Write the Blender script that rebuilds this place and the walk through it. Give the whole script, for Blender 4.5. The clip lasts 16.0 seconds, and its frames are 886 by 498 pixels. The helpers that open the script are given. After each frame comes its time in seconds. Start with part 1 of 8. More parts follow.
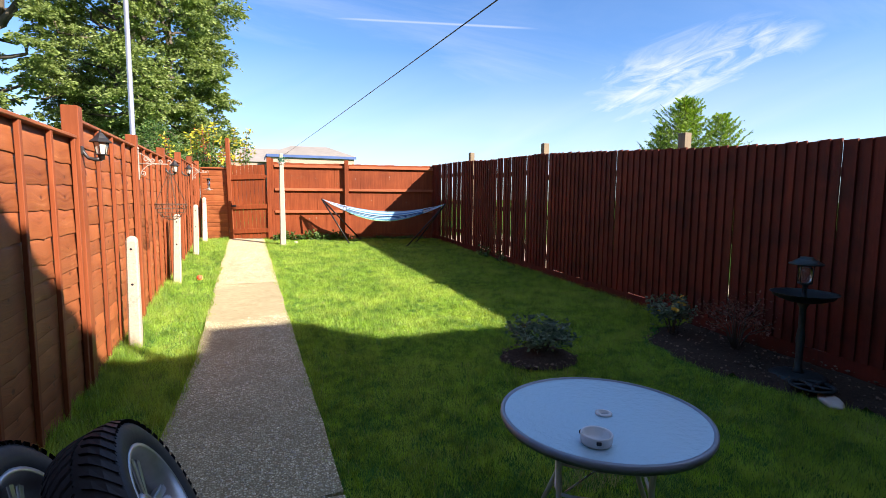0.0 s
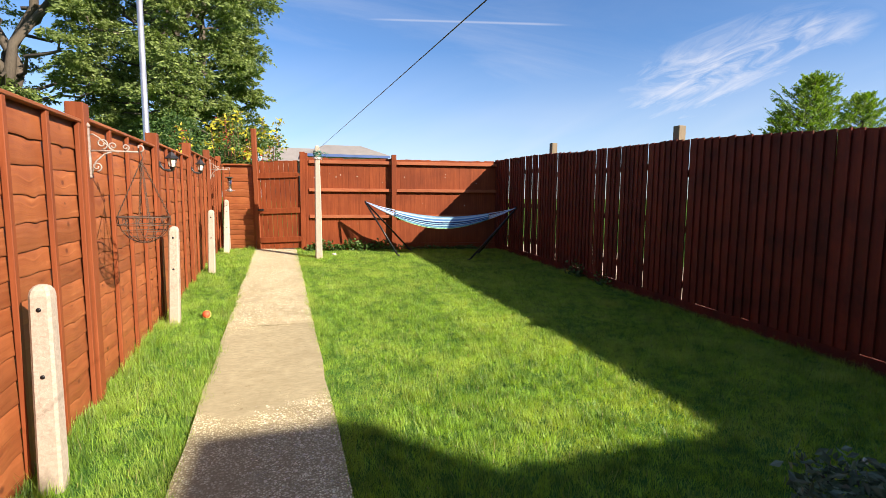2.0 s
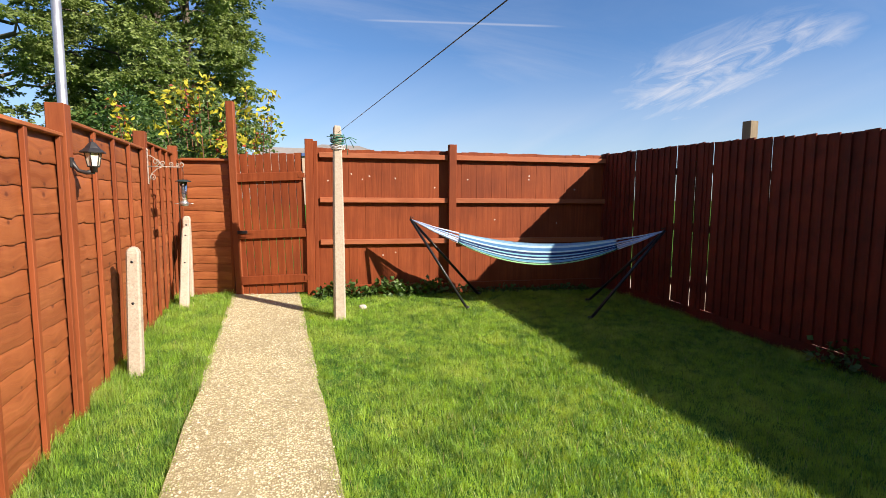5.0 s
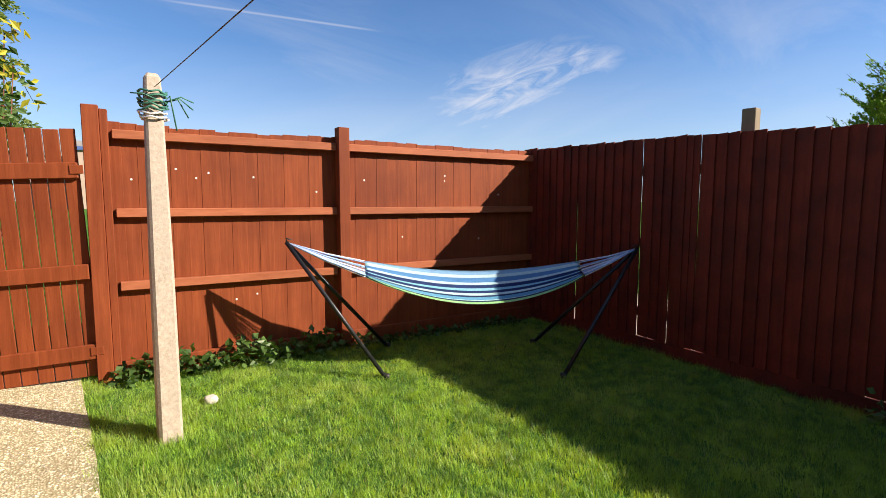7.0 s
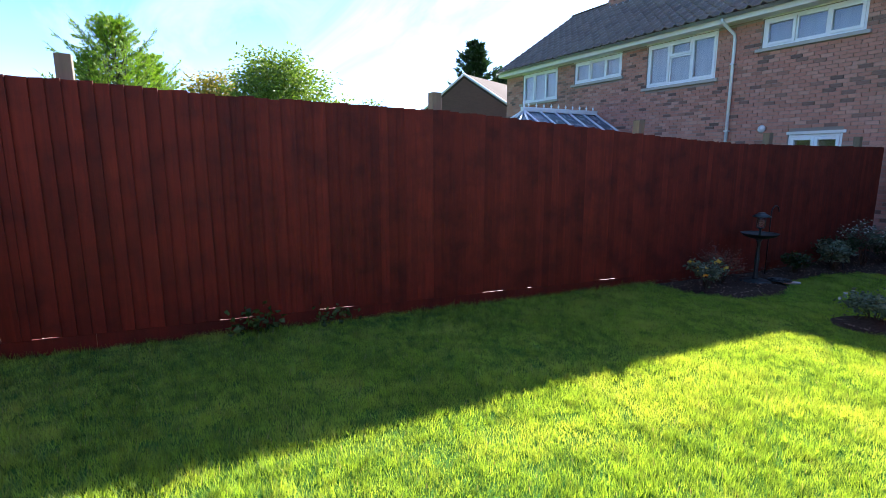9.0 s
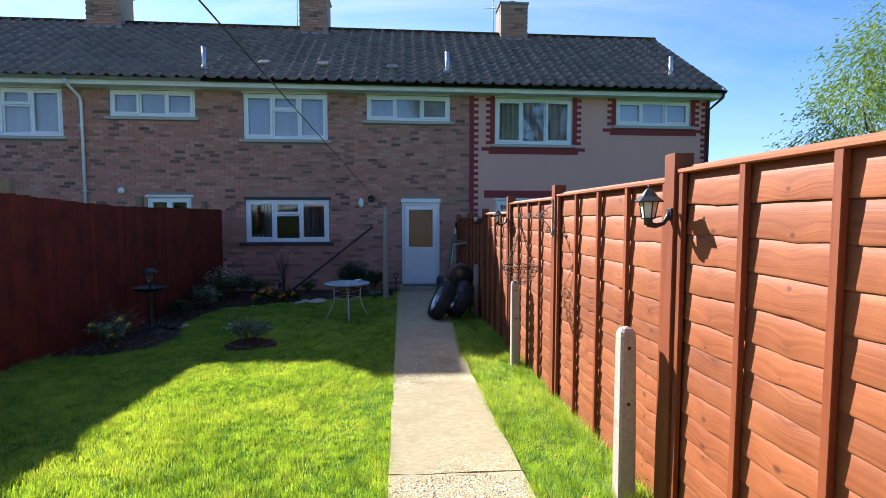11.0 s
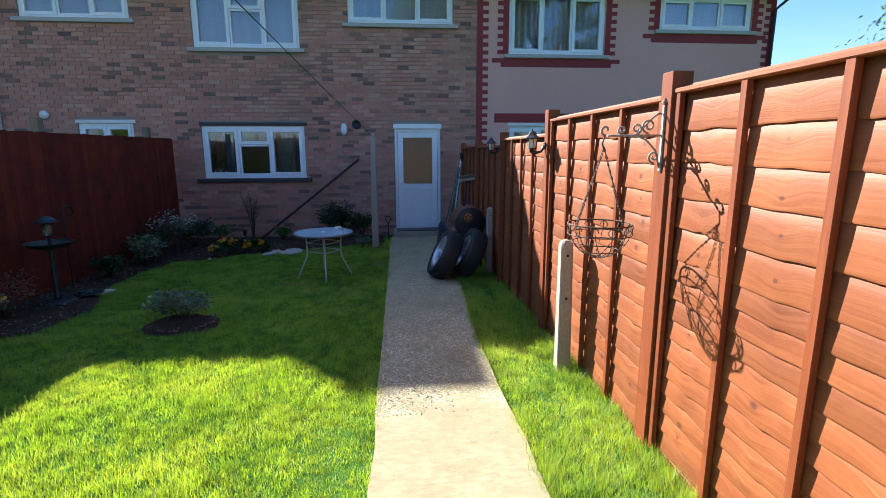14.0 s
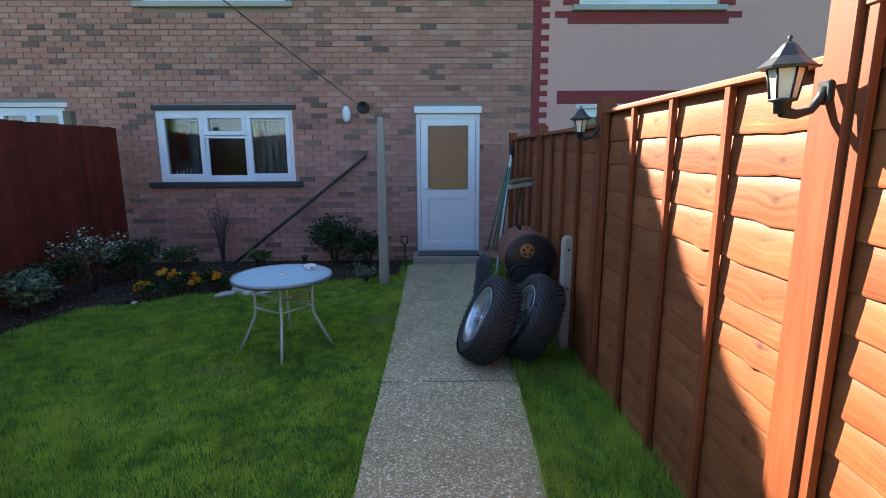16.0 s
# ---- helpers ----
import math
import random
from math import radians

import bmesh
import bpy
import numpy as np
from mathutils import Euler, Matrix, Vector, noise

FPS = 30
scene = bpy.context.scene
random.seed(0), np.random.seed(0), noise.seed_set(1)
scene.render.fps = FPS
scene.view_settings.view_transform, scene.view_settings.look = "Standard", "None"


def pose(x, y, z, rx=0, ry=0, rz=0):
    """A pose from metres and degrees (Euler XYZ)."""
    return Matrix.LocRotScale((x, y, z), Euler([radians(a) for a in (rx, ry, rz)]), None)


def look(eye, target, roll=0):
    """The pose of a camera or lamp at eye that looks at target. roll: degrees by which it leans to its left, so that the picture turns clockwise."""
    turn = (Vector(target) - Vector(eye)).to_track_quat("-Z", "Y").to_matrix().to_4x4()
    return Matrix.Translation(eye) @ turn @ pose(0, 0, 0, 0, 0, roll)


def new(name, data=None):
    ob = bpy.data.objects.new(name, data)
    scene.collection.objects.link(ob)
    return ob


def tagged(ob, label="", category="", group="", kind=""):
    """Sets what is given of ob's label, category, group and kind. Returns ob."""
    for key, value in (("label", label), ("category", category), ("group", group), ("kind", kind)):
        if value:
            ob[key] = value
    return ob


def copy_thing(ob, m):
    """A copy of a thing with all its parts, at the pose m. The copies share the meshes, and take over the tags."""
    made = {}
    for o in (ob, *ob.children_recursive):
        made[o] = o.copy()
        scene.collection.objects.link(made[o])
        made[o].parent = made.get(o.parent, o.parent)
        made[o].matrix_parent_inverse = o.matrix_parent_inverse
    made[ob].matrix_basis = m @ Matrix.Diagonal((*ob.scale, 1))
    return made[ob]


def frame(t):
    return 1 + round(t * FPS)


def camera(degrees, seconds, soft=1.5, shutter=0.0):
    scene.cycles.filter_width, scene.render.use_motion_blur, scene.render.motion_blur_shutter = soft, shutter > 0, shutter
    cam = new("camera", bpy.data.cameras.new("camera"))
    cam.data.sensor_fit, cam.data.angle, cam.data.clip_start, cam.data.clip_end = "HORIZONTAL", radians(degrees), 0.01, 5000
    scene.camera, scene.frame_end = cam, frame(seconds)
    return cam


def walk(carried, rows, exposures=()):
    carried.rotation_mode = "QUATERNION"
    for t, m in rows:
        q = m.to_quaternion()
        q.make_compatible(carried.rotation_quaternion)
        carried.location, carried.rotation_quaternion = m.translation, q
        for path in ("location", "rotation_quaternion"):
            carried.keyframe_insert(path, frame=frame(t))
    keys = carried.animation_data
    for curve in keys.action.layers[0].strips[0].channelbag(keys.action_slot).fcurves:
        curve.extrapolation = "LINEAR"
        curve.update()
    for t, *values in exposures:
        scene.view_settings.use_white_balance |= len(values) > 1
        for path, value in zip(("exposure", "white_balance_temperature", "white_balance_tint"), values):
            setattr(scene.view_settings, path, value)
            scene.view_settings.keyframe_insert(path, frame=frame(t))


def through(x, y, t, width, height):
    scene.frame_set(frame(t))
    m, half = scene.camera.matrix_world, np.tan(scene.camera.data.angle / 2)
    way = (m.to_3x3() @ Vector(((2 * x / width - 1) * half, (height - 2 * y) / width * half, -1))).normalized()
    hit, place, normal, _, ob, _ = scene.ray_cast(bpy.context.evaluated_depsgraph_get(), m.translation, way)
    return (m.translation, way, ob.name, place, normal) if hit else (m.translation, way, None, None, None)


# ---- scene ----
cam = camera(82.73, 16.0, 0.85)
ROWS = [
    (0.0, 0.089, -0.391, 1.480, -21.35, -5.75, -0.47),
    (0.5, 0.109, 0.167, 1.492, -20.50, -5.86, -0.46),
    (1.0, 0.156, 0.708, 1.475, -18.11, -5.95, -0.47),
    (1.5, 0.166, 1.289, 1.510, -17.93, -5.80, -0.42),
    (2.0, 0.200, 1.958, 1.538, -17.84, -5.89, -0.38),
    (2.5, 0.149, 2.572, 1.578, -17.63, -6.12, -0.53),
    (3.0, 0.098, 3.151, 1.585, -17.80, -5.92, -0.44),
    (3.5, 0.120, 3.855, 1.606, -17.57, -5.81, -0.40),
    (6.0, 0.242, 7.259, 1.749, -21.63, -5.68, -0.29),
    (6.5, 0.252, 7.821, 1.760, -26.12, -5.49, -0.39),
    (7.0, 0.363, 8.212, 1.766, -38.16, -5.54, -0.14),
    (7.5, 0.435, 8.554, 1.850, -59.14, -6.14, -0.02),
    (8.0, 0.396, 8.883, 1.802, -78.98, -5.47, -0.24),
    (8.5, 0.336, 9.161, 1.780, -97.89, -6.36, -0.03),
    (9.0, 0.239, 9.330, 1.763, -118.53, -10.11, 0.00),
    (9.5, 0.336, 9.556, 1.799, -142.07, -10.60, -0.20),
    (9.9, 0.342, 9.677, 1.827, -158.88, -10.57, -0.17),
    (10.2, 0.352, 9.735, 1.830, -170.60, -10.40, -0.10),
    (11.3, 0.420, 10.150, 1.830, -186.00, -2.00, -0.10),
    (12.3, 0.407, 9.888, 1.793, -187.03, -1.22, -0.13),
    (12.5, 0.404, 9.722, 1.765, -187.00, -4.41, -0.04),
    (13.0, 0.384, 9.294, 1.776, -186.68, -10.65, 0.11),
    (13.5, 0.352, 8.730, 1.787, -186.42, -11.21, 0.19),
    (14.0, 0.328, 8.061, 1.751, -185.11, -11.14, 0.17),
    (14.5, 0.262, 7.393, 1.734, -184.11, -11.09, 0.23),
    (15.0, 0.199, 6.698, 1.725, -182.60, -11.10, 0.29),
    (15.5, 0.190, 5.943, 1.689, -181.72, -11.03, 0.33),
    (16.0, 0.115, 5.131, 1.631, -180.97, -10.98, 0.27),
]
walk(cam, [(t, pose(x, y, z, 90 + pitch, roll, yaw)) for t, x, y, z, yaw, pitch, roll in ROWS], [(0, 1.7, 6850, 18), (1.5, 1.4, 7000, 17), (3.5, 1.15, 7050, 17), (6.8, 1.1, 7000, 16), (7.5, 1.4, 6900, 18), (8.5, 1.9, 6250, 20), (9.0, 2.15, 6000, 20), (9.5, 2.1, 6000, 17), (10.2, 1.8, 6000, 15), (12.3, 1.55, 5950, 13), (13.5, 1.7, 5950, 12), (14.5, 2.0, 6050, 10), (15.0, 2.2, 6350, 9), (16.0, 2.6, 6700, 9)])

# ---- light ----
SUN_TO = Vector((-1.06, 1.26, -1.0)).normalized()
sun = new("sun", bpy.data.lights.new("sun", "SUN"))
sun.data.energy, sun.data.angle, sun.data.color = 4.9, radians(0.55), (1.0, 0.925, 0.81)
sun.matrix_world = look((20, -30, 30), Vector((20, -30, 30)) + SUN_TO)
world = bpy.data.worlds.new("world")
scene.world = world
world.use_nodes = True


def sky_nodes():
    nt = world.node_tree
    nt.nodes.clear()
    out = nt.nodes.new("ShaderNodeOutputWorld")
    bg = nt.nodes.new("ShaderNodeBackground")
    sky = nt.nodes.new("ShaderNodeTexSky")
    sky.sky_type, sky.sun_disc = "NISHITA", False
    sky.sun_elevation, sky.sun_rotation = math.asin(-SUN_TO.z), math.atan2(-SUN_TO.x, -SUN_TO.y)
    sky.altitude, sky.air_density, sky.dust_density, sky.ozone_density = 50, 1.0, 0.25, 4.0
    co = nt.nodes.new("ShaderNodeTexCoord")
    # thin streaked cirrus, flattened towards the horizon
    sep = nt.nodes.new("ShaderNodeSeparateXYZ")
    nt.links.new(co.outputs["Generated"], sep.inputs[0])
    den = math_node(nt, "MAXIMUM", sep.outputs[2], 0.0)
    den = math_node(nt, "ADD", den, 0.16)
    u = math_node(nt, "DIVIDE", sep.outputs[0], den)
    w = math_node(nt, "DIVIDE", sep.outputs[1], den)
    comb = nt.nodes.new("ShaderNodeCombineXYZ")
    nt.links.new(u, comb.inputs[0])
    nt.links.new(w, comb.inputs[1])
    mp = nt.nodes.new("ShaderNodeMapping")
    mp.inputs["Rotation"].default_value = (0, 0, radians(38))
    mp.inputs["Scale"].default_value = (0.55, 1.5, 1)
    mp.inputs["Location"].default_value = (3.1, 1.4, 0)
    nt.links.new(comb.outputs[0], mp.inputs[0])
    n1 = nt.nodes.new("ShaderNodeTexNoise")
    n1.inputs["Scale"].default_value, n1.inputs["Detail"].default_value, n1.inputs["Roughness"].default_value, n1.inputs["Distortion"].default_value = 1.1, 9, 0.62, 0.8
    nt.links.new(mp.outputs[0], n1.inputs[0])
    n2 = nt.nodes.new("ShaderNodeTexNoise")
    n2.inputs["Scale"].default_value, n2.inputs["Detail"].default_value = 0.45, 3
    nt.links.new(comb.outputs[0], n2.inputs[0])
    a = ramp(nt, n1.outputs[0], [(0.44, 0), (0.66, 1)])
    b = ramp(nt, n2.outputs[0], [(0.42, 0), (0.62, 1)])
    # more and whiter cloud on the side of the sun
    dot = nt.nodes.new("ShaderNodeVectorMath")
    dot.operation = "DOT_PRODUCT"
    nt.links.new(co.outputs["Generated"], dot.inputs[0])
    dot.inputs[1].default_value = -SUN_TO
    side = ramp(nt, dot.outputs["Value"], [(0.05, 0), (0.9, 1)])
    c = math_node(nt, "MULTIPLY", math_node(nt, "MULTIPLY", a, b), 0.22)
    # one feathered bank of wisps to the north-east, its streaks climbing to the east
    tilt = radians(17)
    right, up = Vector((0.699, -0.715, 0)), Vector((-0.143, -0.140, 0.980))
    axes = (right * math.cos(tilt) + up * math.sin(tilt), up * math.cos(tilt) - right * math.sin(tilt))
    centre = Vector((0.700, 0.685, 0.205)).normalized()
    local = []
    for way in axes:
        node = nt.nodes.new("ShaderNodeVectorMath")
        node.operation = "DOT_PRODUCT"
        nt.links.new(co.outputs["Generated"], node.inputs[0])
        node.inputs[1].default_value = way
        local.append(math_node(nt, "SUBTRACT", node.outputs["Value"], way.dot(centre)))
    bank = nt.nodes.new("ShaderNodeCombineXYZ")
    nt.links.new(math_node(nt, "MULTIPLY", local[0], 7.0), bank.inputs[0])
    nt.links.new(math_node(nt, "MULTIPLY", local[1], 26.0), bank.inputs[1])
    wisp = noise_tex(nt, bank.outputs[0], 1.25, 8, 0.64, 1.1)
    soft = noise_tex(nt, bank.outputs[0], 0.45, 3, 0.5, 0.5)
    e0 = math_node(nt, "POWER", math_node(nt, "MULTIPLY", math_node(nt, "ABSOLUTE", local[0]), 3.7), 2.0)
    e1 = math_node(nt, "POWER", math_node(nt, "MULTIPLY", math_node(nt, "ABSOLUTE", local[1]), 9.0), 2.0)
    reach = math_node(nt, "ADD", math_node(nt, "ADD", e0, e1), math_node(nt, "MULTIPLY", soft, 0.9))
    body = ramp(nt, reach, [(0.30, 1), (1.25, 0)])
    ahead = nt.nodes.new("ShaderNodeVectorMath")
    ahead.operation = "DOT_PRODUCT"
    nt.links.new(co.outputs["Generated"], ahead.inputs[0])
    ahead.inputs[1].default_value = centre
    body = math_node(nt, "MULTIPLY", body, ramp(nt, ahead.outputs["Value"], [(0.5, 0), (0.6, 1)]))
    c = math_node(nt, "MAXIMUM", c, math_node(nt, "MULTIPLY", body, ramp(nt, wisp, [(0.38, 0.06), (0.68, 0.95)])))
    # pale haze low over the rooftops
    haze = math_node(nt, "MULTIPLY", ramp(nt, sep.outputs[2], [(0.02, 0.52), (0.27, 0.0)]), ramp(nt, soft, [(0.3, 0.55), (0.7, 1.0)]))
    c = math_node(nt, "MAXIMUM", c, haze)
    veil = ramp(nt, n1.outputs[0], [(0.38, 0.02), (0.68, 0.55)])
    veil = math_node(nt, "MULTIPLY", veil, side)
    c = math_node(nt, "MAXIMUM", c, veil)
    # one old thin vapour trail
    across, along = nt.nodes.new("ShaderNodeVectorMath"), nt.nodes.new("ShaderNodeVectorMath")
    for node, way in ((across, (0.0774, 0.3077, -0.9483)), (along, (0.3282, 0.8903, 0.3157))):
        node.operation = "DOT_PRODUCT"
        nt.links.new(co.outputs["Generated"], node.inputs[0])
        node.inputs[1].default_value = way
    off = math_node(nt, "ABSOLUTE", across.outputs["Value"])
    trail = ramp(nt, math_node(nt, "MULTIPLY", off, 100.0), [(0.05, 0.30), (0.30, 0.0)])
    trail = math_node(nt, "MULTIPLY", trail, ramp(nt, along.outputs["Value"], [(0.982, 0), (0.992, 1)]))
    c = math_node(nt, "MAXIMUM", c, trail)
    mix = nt.nodes.new("ShaderNodeMix")
    mix.data_type = "RGBA"
    nt.links.new(c, mix.inputs["Factor"])
    blue = mixed(nt, 1.0, sky.outputs[0], (0.62, 0.88, 1.10), "MULTIPLY")
    nt.links.new(blue, mix.inputs["A"])
    mix.inputs["B"].default_value = (5.9, 6.2, 6.6, 1)
    nt.links.new(mix.outputs["Result"], bg.inputs[0])
    bg.inputs[1].default_value = 0.068
    nt.links.new(bg.outputs[0], out.inputs[0])


# ---- materials ----
def math_node(nt, op, a, b=0.0):
    n = nt.nodes.new("ShaderNodeMath")
    n.operation = op
    for i, v in enumerate((a, b)):
        if isinstance(v, (int, float)):
            n.inputs[i].default_value = v
        else:
            nt.links.new(v, n.inputs[i])
    return n.outputs[0]


def ramp(nt, source, stops):
    n = nt.nodes.new("ShaderNodeValToRGB")
    el = n.color_ramp.elements
    while len(el) < len(stops):
        el.new(0.5)
    for e, (p, v) in zip(el, stops):
        e.position = p
        e.color = (v, v, v, 1) if isinstance(v, (int, float)) else (*v, 1)
    nt.links.new(source, n.inputs[0])
    return n.outputs[0]


def mixed(nt, fac, a, b, blend="MIX"):
    n = nt.nodes.new("ShaderNodeMix")
    n.data_type, n.blend_type = "RGBA", blend
    for key, v in (("Factor", fac), ("A", a), ("B", b)):
        if isinstance(v, (int, float)):
            n.inputs[key].default_value = v
        elif isinstance(v, tuple):
            n.inputs[key].default_value = (*v, 1)
        else:
            nt.links.new(v, n.inputs[key])
    return n.outputs["Result"]


def noise_tex(nt, vec, scale, detail=4, rough=0.55, dist=0.0):
    n = nt.nodes.new("ShaderNodeTexNoise")
    n.inputs["Scale"].default_value, n.inputs["Detail"].default_value = scale, detail
    n.inputs["Roughness"].default_value, n.inputs["Distortion"].default_value = rough, dist
    nt.links.new(vec, n.inputs[0])
    return n.outputs[0]


def material(name, dark, light, grain=(8, 8, 8), scale=1.0, big=0.7, rough=0.7, metal=0.0, bump=0.3, bump_size=0.01,
             vary=0.0, island=0.0, stain=None, stain_amount=0.5, rough_vary=0.12, coat=0.0):
    """Two scales of variation in place: a grain of that many cycles a metre on each axis, and broad stains."""
    m = bpy.data.materials.new(name)
    m.use_nodes = True
    nt = m.node_tree
    bsdf = nt.nodes["Principled BSDF"]
    geo = nt.nodes.new("ShaderNodeNewGeometry")
    info = nt.nodes.new("ShaderNodeObjectInfo")
    seed = math_node(nt, "MULTIPLY", info.outputs["Random"], 37.0 if vary else 0.0)
    shift = nt.nodes.new("ShaderNodeVectorMath")
    nt.links.new(geo.outputs["Position"], shift.inputs[0])
    nt.links.new(seed, shift.inputs[1])
    mp = nt.nodes.new("ShaderNodeMapping")
    mp.inputs["Scale"].default_value = grain
    nt.links.new(shift.outputs[0], mp.inputs[0])
    fine = noise_tex(nt, mp.outputs[0], scale, 6, 0.6, 0.6)
    broad = noise_tex(nt, geo.outputs["Position"], big, 4, 0.6)
    col = mixed(nt, ramp(nt, fine, [(0.3, 0), (0.7, 1)]), dark, light)
    if stain:
        col = mixed(nt, math_node(nt, "MULTIPLY", ramp(nt, broad, [(0.42, 0), (0.68, 1)]), stain_amount), col, stain)
    else:
        col = mixed(nt, 0.35, col, ramp(nt, broad, [(0.3, dark), (0.7, light)]))
    for amount, socket in ((vary, info.outputs["Random"]), (island, geo.outputs["Random Per Island"])):
        if amount:
            k = ramp(nt, socket, [(0.0, 1 - amount), (1.0, 1 + amount)])
            col = mixed(nt, 1.0, col, k, "MULTIPLY")
    nt.links.new(col, bsdf.inputs["Base Color"])
    r = ramp(nt, fine, [(0.2, max(0.02, rough - rough_vary)), (0.8, min(1, rough + rough_vary))])
    nt.links.new(r, bsdf.inputs["Roughness"])
    bsdf.inputs["Metallic"].default_value = metal
    bsdf.inputs["Coat Weight"].default_value = coat
    if bump:
        b = nt.nodes.new("ShaderNodeBump")
        b.inputs["Strength"].default_value, b.inputs["Distance"].default_value = bump, bump_size
        nt.links.new(fine, b.inputs["Height"])
        nt.links.new(b.outputs[0], bsdf.inputs["Normal"])
    return m


sky_nodes()
M = {}
def lap_material(name):
    """Brush-stained larch: grain that bends round columns of knots, blotches of stain, paler worn streaks."""
    m = bpy.data.materials.new(name)
    m.use_nodes = True
    nt = m.node_tree
    bsdf = nt.nodes["Principled BSDF"]
    co, info = nt.nodes.new("ShaderNodeTexCoord"), nt.nodes.new("ShaderNodeObjectInfo")
    geo = nt.nodes.new("ShaderNodeNewGeometry")
    sep = nt.nodes.new("ShaderNodeSeparateXYZ")
    nt.links.new(co.outputs["Object"], sep.inputs[0])
    rand = info.outputs["Random"]
    slip = math_node(nt, "MULTIPLY", math_node(nt, "SUBTRACT", rand, 0.5), 0.07)
    along = math_node(nt, "ADD", sep.outputs[1], slip)
    height = math_node(nt, "ADD", sep.outputs[2], math_node(nt, "MULTIPLY", math_node(nt, "SUBTRACT", math_node(nt, "FRACT", math_node(nt, "MULTIPLY", rand, 9.7)), 0.5), 0.09))
    knots, pull = None, None
    for k, yk in enumerate((-0.67, -0.21, 0.30, 0.71)):
        dy = math_node(nt, "SUBTRACT", along, yk)
        dz = math_node(nt, "MULTIPLY", math_node(nt, "SUBTRACT", height, 0.062), 1.35)
        dist = math_node(nt, "SQRT", math_node(nt, "ADD", math_node(nt, "MULTIPLY", dy, dy), math_node(nt, "MULTIPLY", dz, dz)))
        size = math_node(nt, "ADD", 0.35, math_node(nt, "FRACT", math_node(nt, "MULTIPLY", rand, 13.3 + 5.1 * k)))
        near = math_node(nt, "DIVIDE", dist, size)
        spot = ramp(nt, math_node(nt, "MULTIPLY", near, 10.0), [(0.08, 1), (0.20, 0)])
        spot = math_node(nt, "MULTIPLY", spot, ramp(nt, math_node(nt, "FRACT", math_node(nt, "MULTIPLY", rand, 29.0 + 7.7 * k)), [(0.45, 0), (0.5, 1)]))
        bend = ramp(nt, math_node(nt, "MULTIPLY", dist, 8.0), [(0.0, 1), (0.9, 0)])
        knots = spot if knots is None else math_node(nt, "MAXIMUM", knots, spot)
        pull = bend if pull is None else math_node(nt, "MAXIMUM", pull, bend)
    vec = nt.nodes.new("ShaderNodeCombineXYZ")
    nt.links.new(math_node(nt, "ADD", math_node(nt, "MULTIPLY", along, 1.3), math_node(nt, "MULTIPLY", rand, 41.0)), vec.inputs[0])
    nt.links.new(math_node(nt, "ADD", math_node(nt, "MULTIPLY", height, 42.0), math_node(nt, "MULTIPLY", pull, 1.3)), vec.inputs[1])
    grain = noise_tex(nt, vec.outputs[0], 1.0, 5, 0.6, 0.35)
    shift = nt.nodes.new("ShaderNodeVectorMath")
    nt.links.new(geo.outputs["Position"], shift.inputs[0])
    nt.links.new(math_node(nt, "MULTIPLY", rand, 23.0), shift.inputs[1])
    broad = noise_tex(nt, shift.outputs[0], 2.6, 5, 0.62)
    col = mixed(nt, ramp(nt, grain, [(0.28, 0), (0.72, 1)]), (0.18, 0.045, 0.013), (0.275, 0.085, 0.027))
    col = mixed(nt, ramp(nt, broad, [(0.42, 0), (0.70, 0.75)]), col, (0.33, 0.106, 0.034))
    worn = math_node(nt, "MULTIPLY", ramp(nt, grain, [(0.56, 0), (0.66, 1)]), ramp(nt, broad, [(0.54, 0), (0.66, 0.8)]))
    col = mixed(nt, worn, col, (0.42, 0.155, 0.060))
    col = mixed(nt, math_node(nt, "MULTIPLY", ramp(nt, pull, [(0.45, 0), (0.95, 0.45)]), ramp(nt, grain, [(0.4, 1), (0.55, 0)])), col, (0.12, 0.028, 0.010))
    col = mixed(nt, math_node(nt, "MULTIPLY", knots, 0.8), col, (0.085, 0.022, 0.009))
    col = mixed(nt, 1.0, col, ramp(nt, rand, [(0.0, 0.86), (1.0, 1.14)]), "MULTIPLY")
    nt.links.new(col, bsdf.inputs["Base Color"])
    nt.links.new(ramp(nt, grain, [(0.2, 0.52), (0.8, 0.72)]), bsdf.inputs["Roughness"])
    b = nt.nodes.new("ShaderNodeBump")
    b.inputs["Strength"].default_value, b.inputs["Distance"].default_value = 0.6, 0.005
    nt.links.new(math_node(nt, "SUBTRACT", math_node(nt, "MULTIPLY", grain, 0.6), math_node(nt, "MULTIPLY", knots, 0.15)), b.inputs["Height"])
    nt.links.new(b.outputs[0], bsdf.inputs["Normal"])
    return m


M["stain_lap"] = lap_material("stained_lap_boards")
M["stain_post"] = material("stained_posts", (0.145, 0.035, 0.012), (0.24, 0.064, 0.021), (25, 25, 2), 1.0, 1.2, 0.6, 0, 0.4, 0.005, 0.12)
M["stain_dark"] = material("stained_upright_boards", (0.105, 0.016, 0.008), (0.165, 0.027, 0.013), (26, 26, 1.8), 1.0, 3.2, 0.68, 0, 0.7, 0.006, 0.20, stain=(0.055, 0.012, 0.008), stain_amount=0.75)
M["stain_back"] = material("stained_back_boards", (0.155, 0.033, 0.010), (0.245, 0.058, 0.018), (24, 24, 1.6), 1.0, 1.6, 0.62, 0, 0.5, 0.005, 0.045, stain=(0.12, 0.026, 0.010), stain_amount=0.6)
M["stain_rail"] = material("stained_rails", (0.23, 0.062, 0.024), (0.36, 0.12, 0.055), (2, 24, 24), 1.0, 1.2, 0.65, 0, 0.4, 0.004, 0.10)
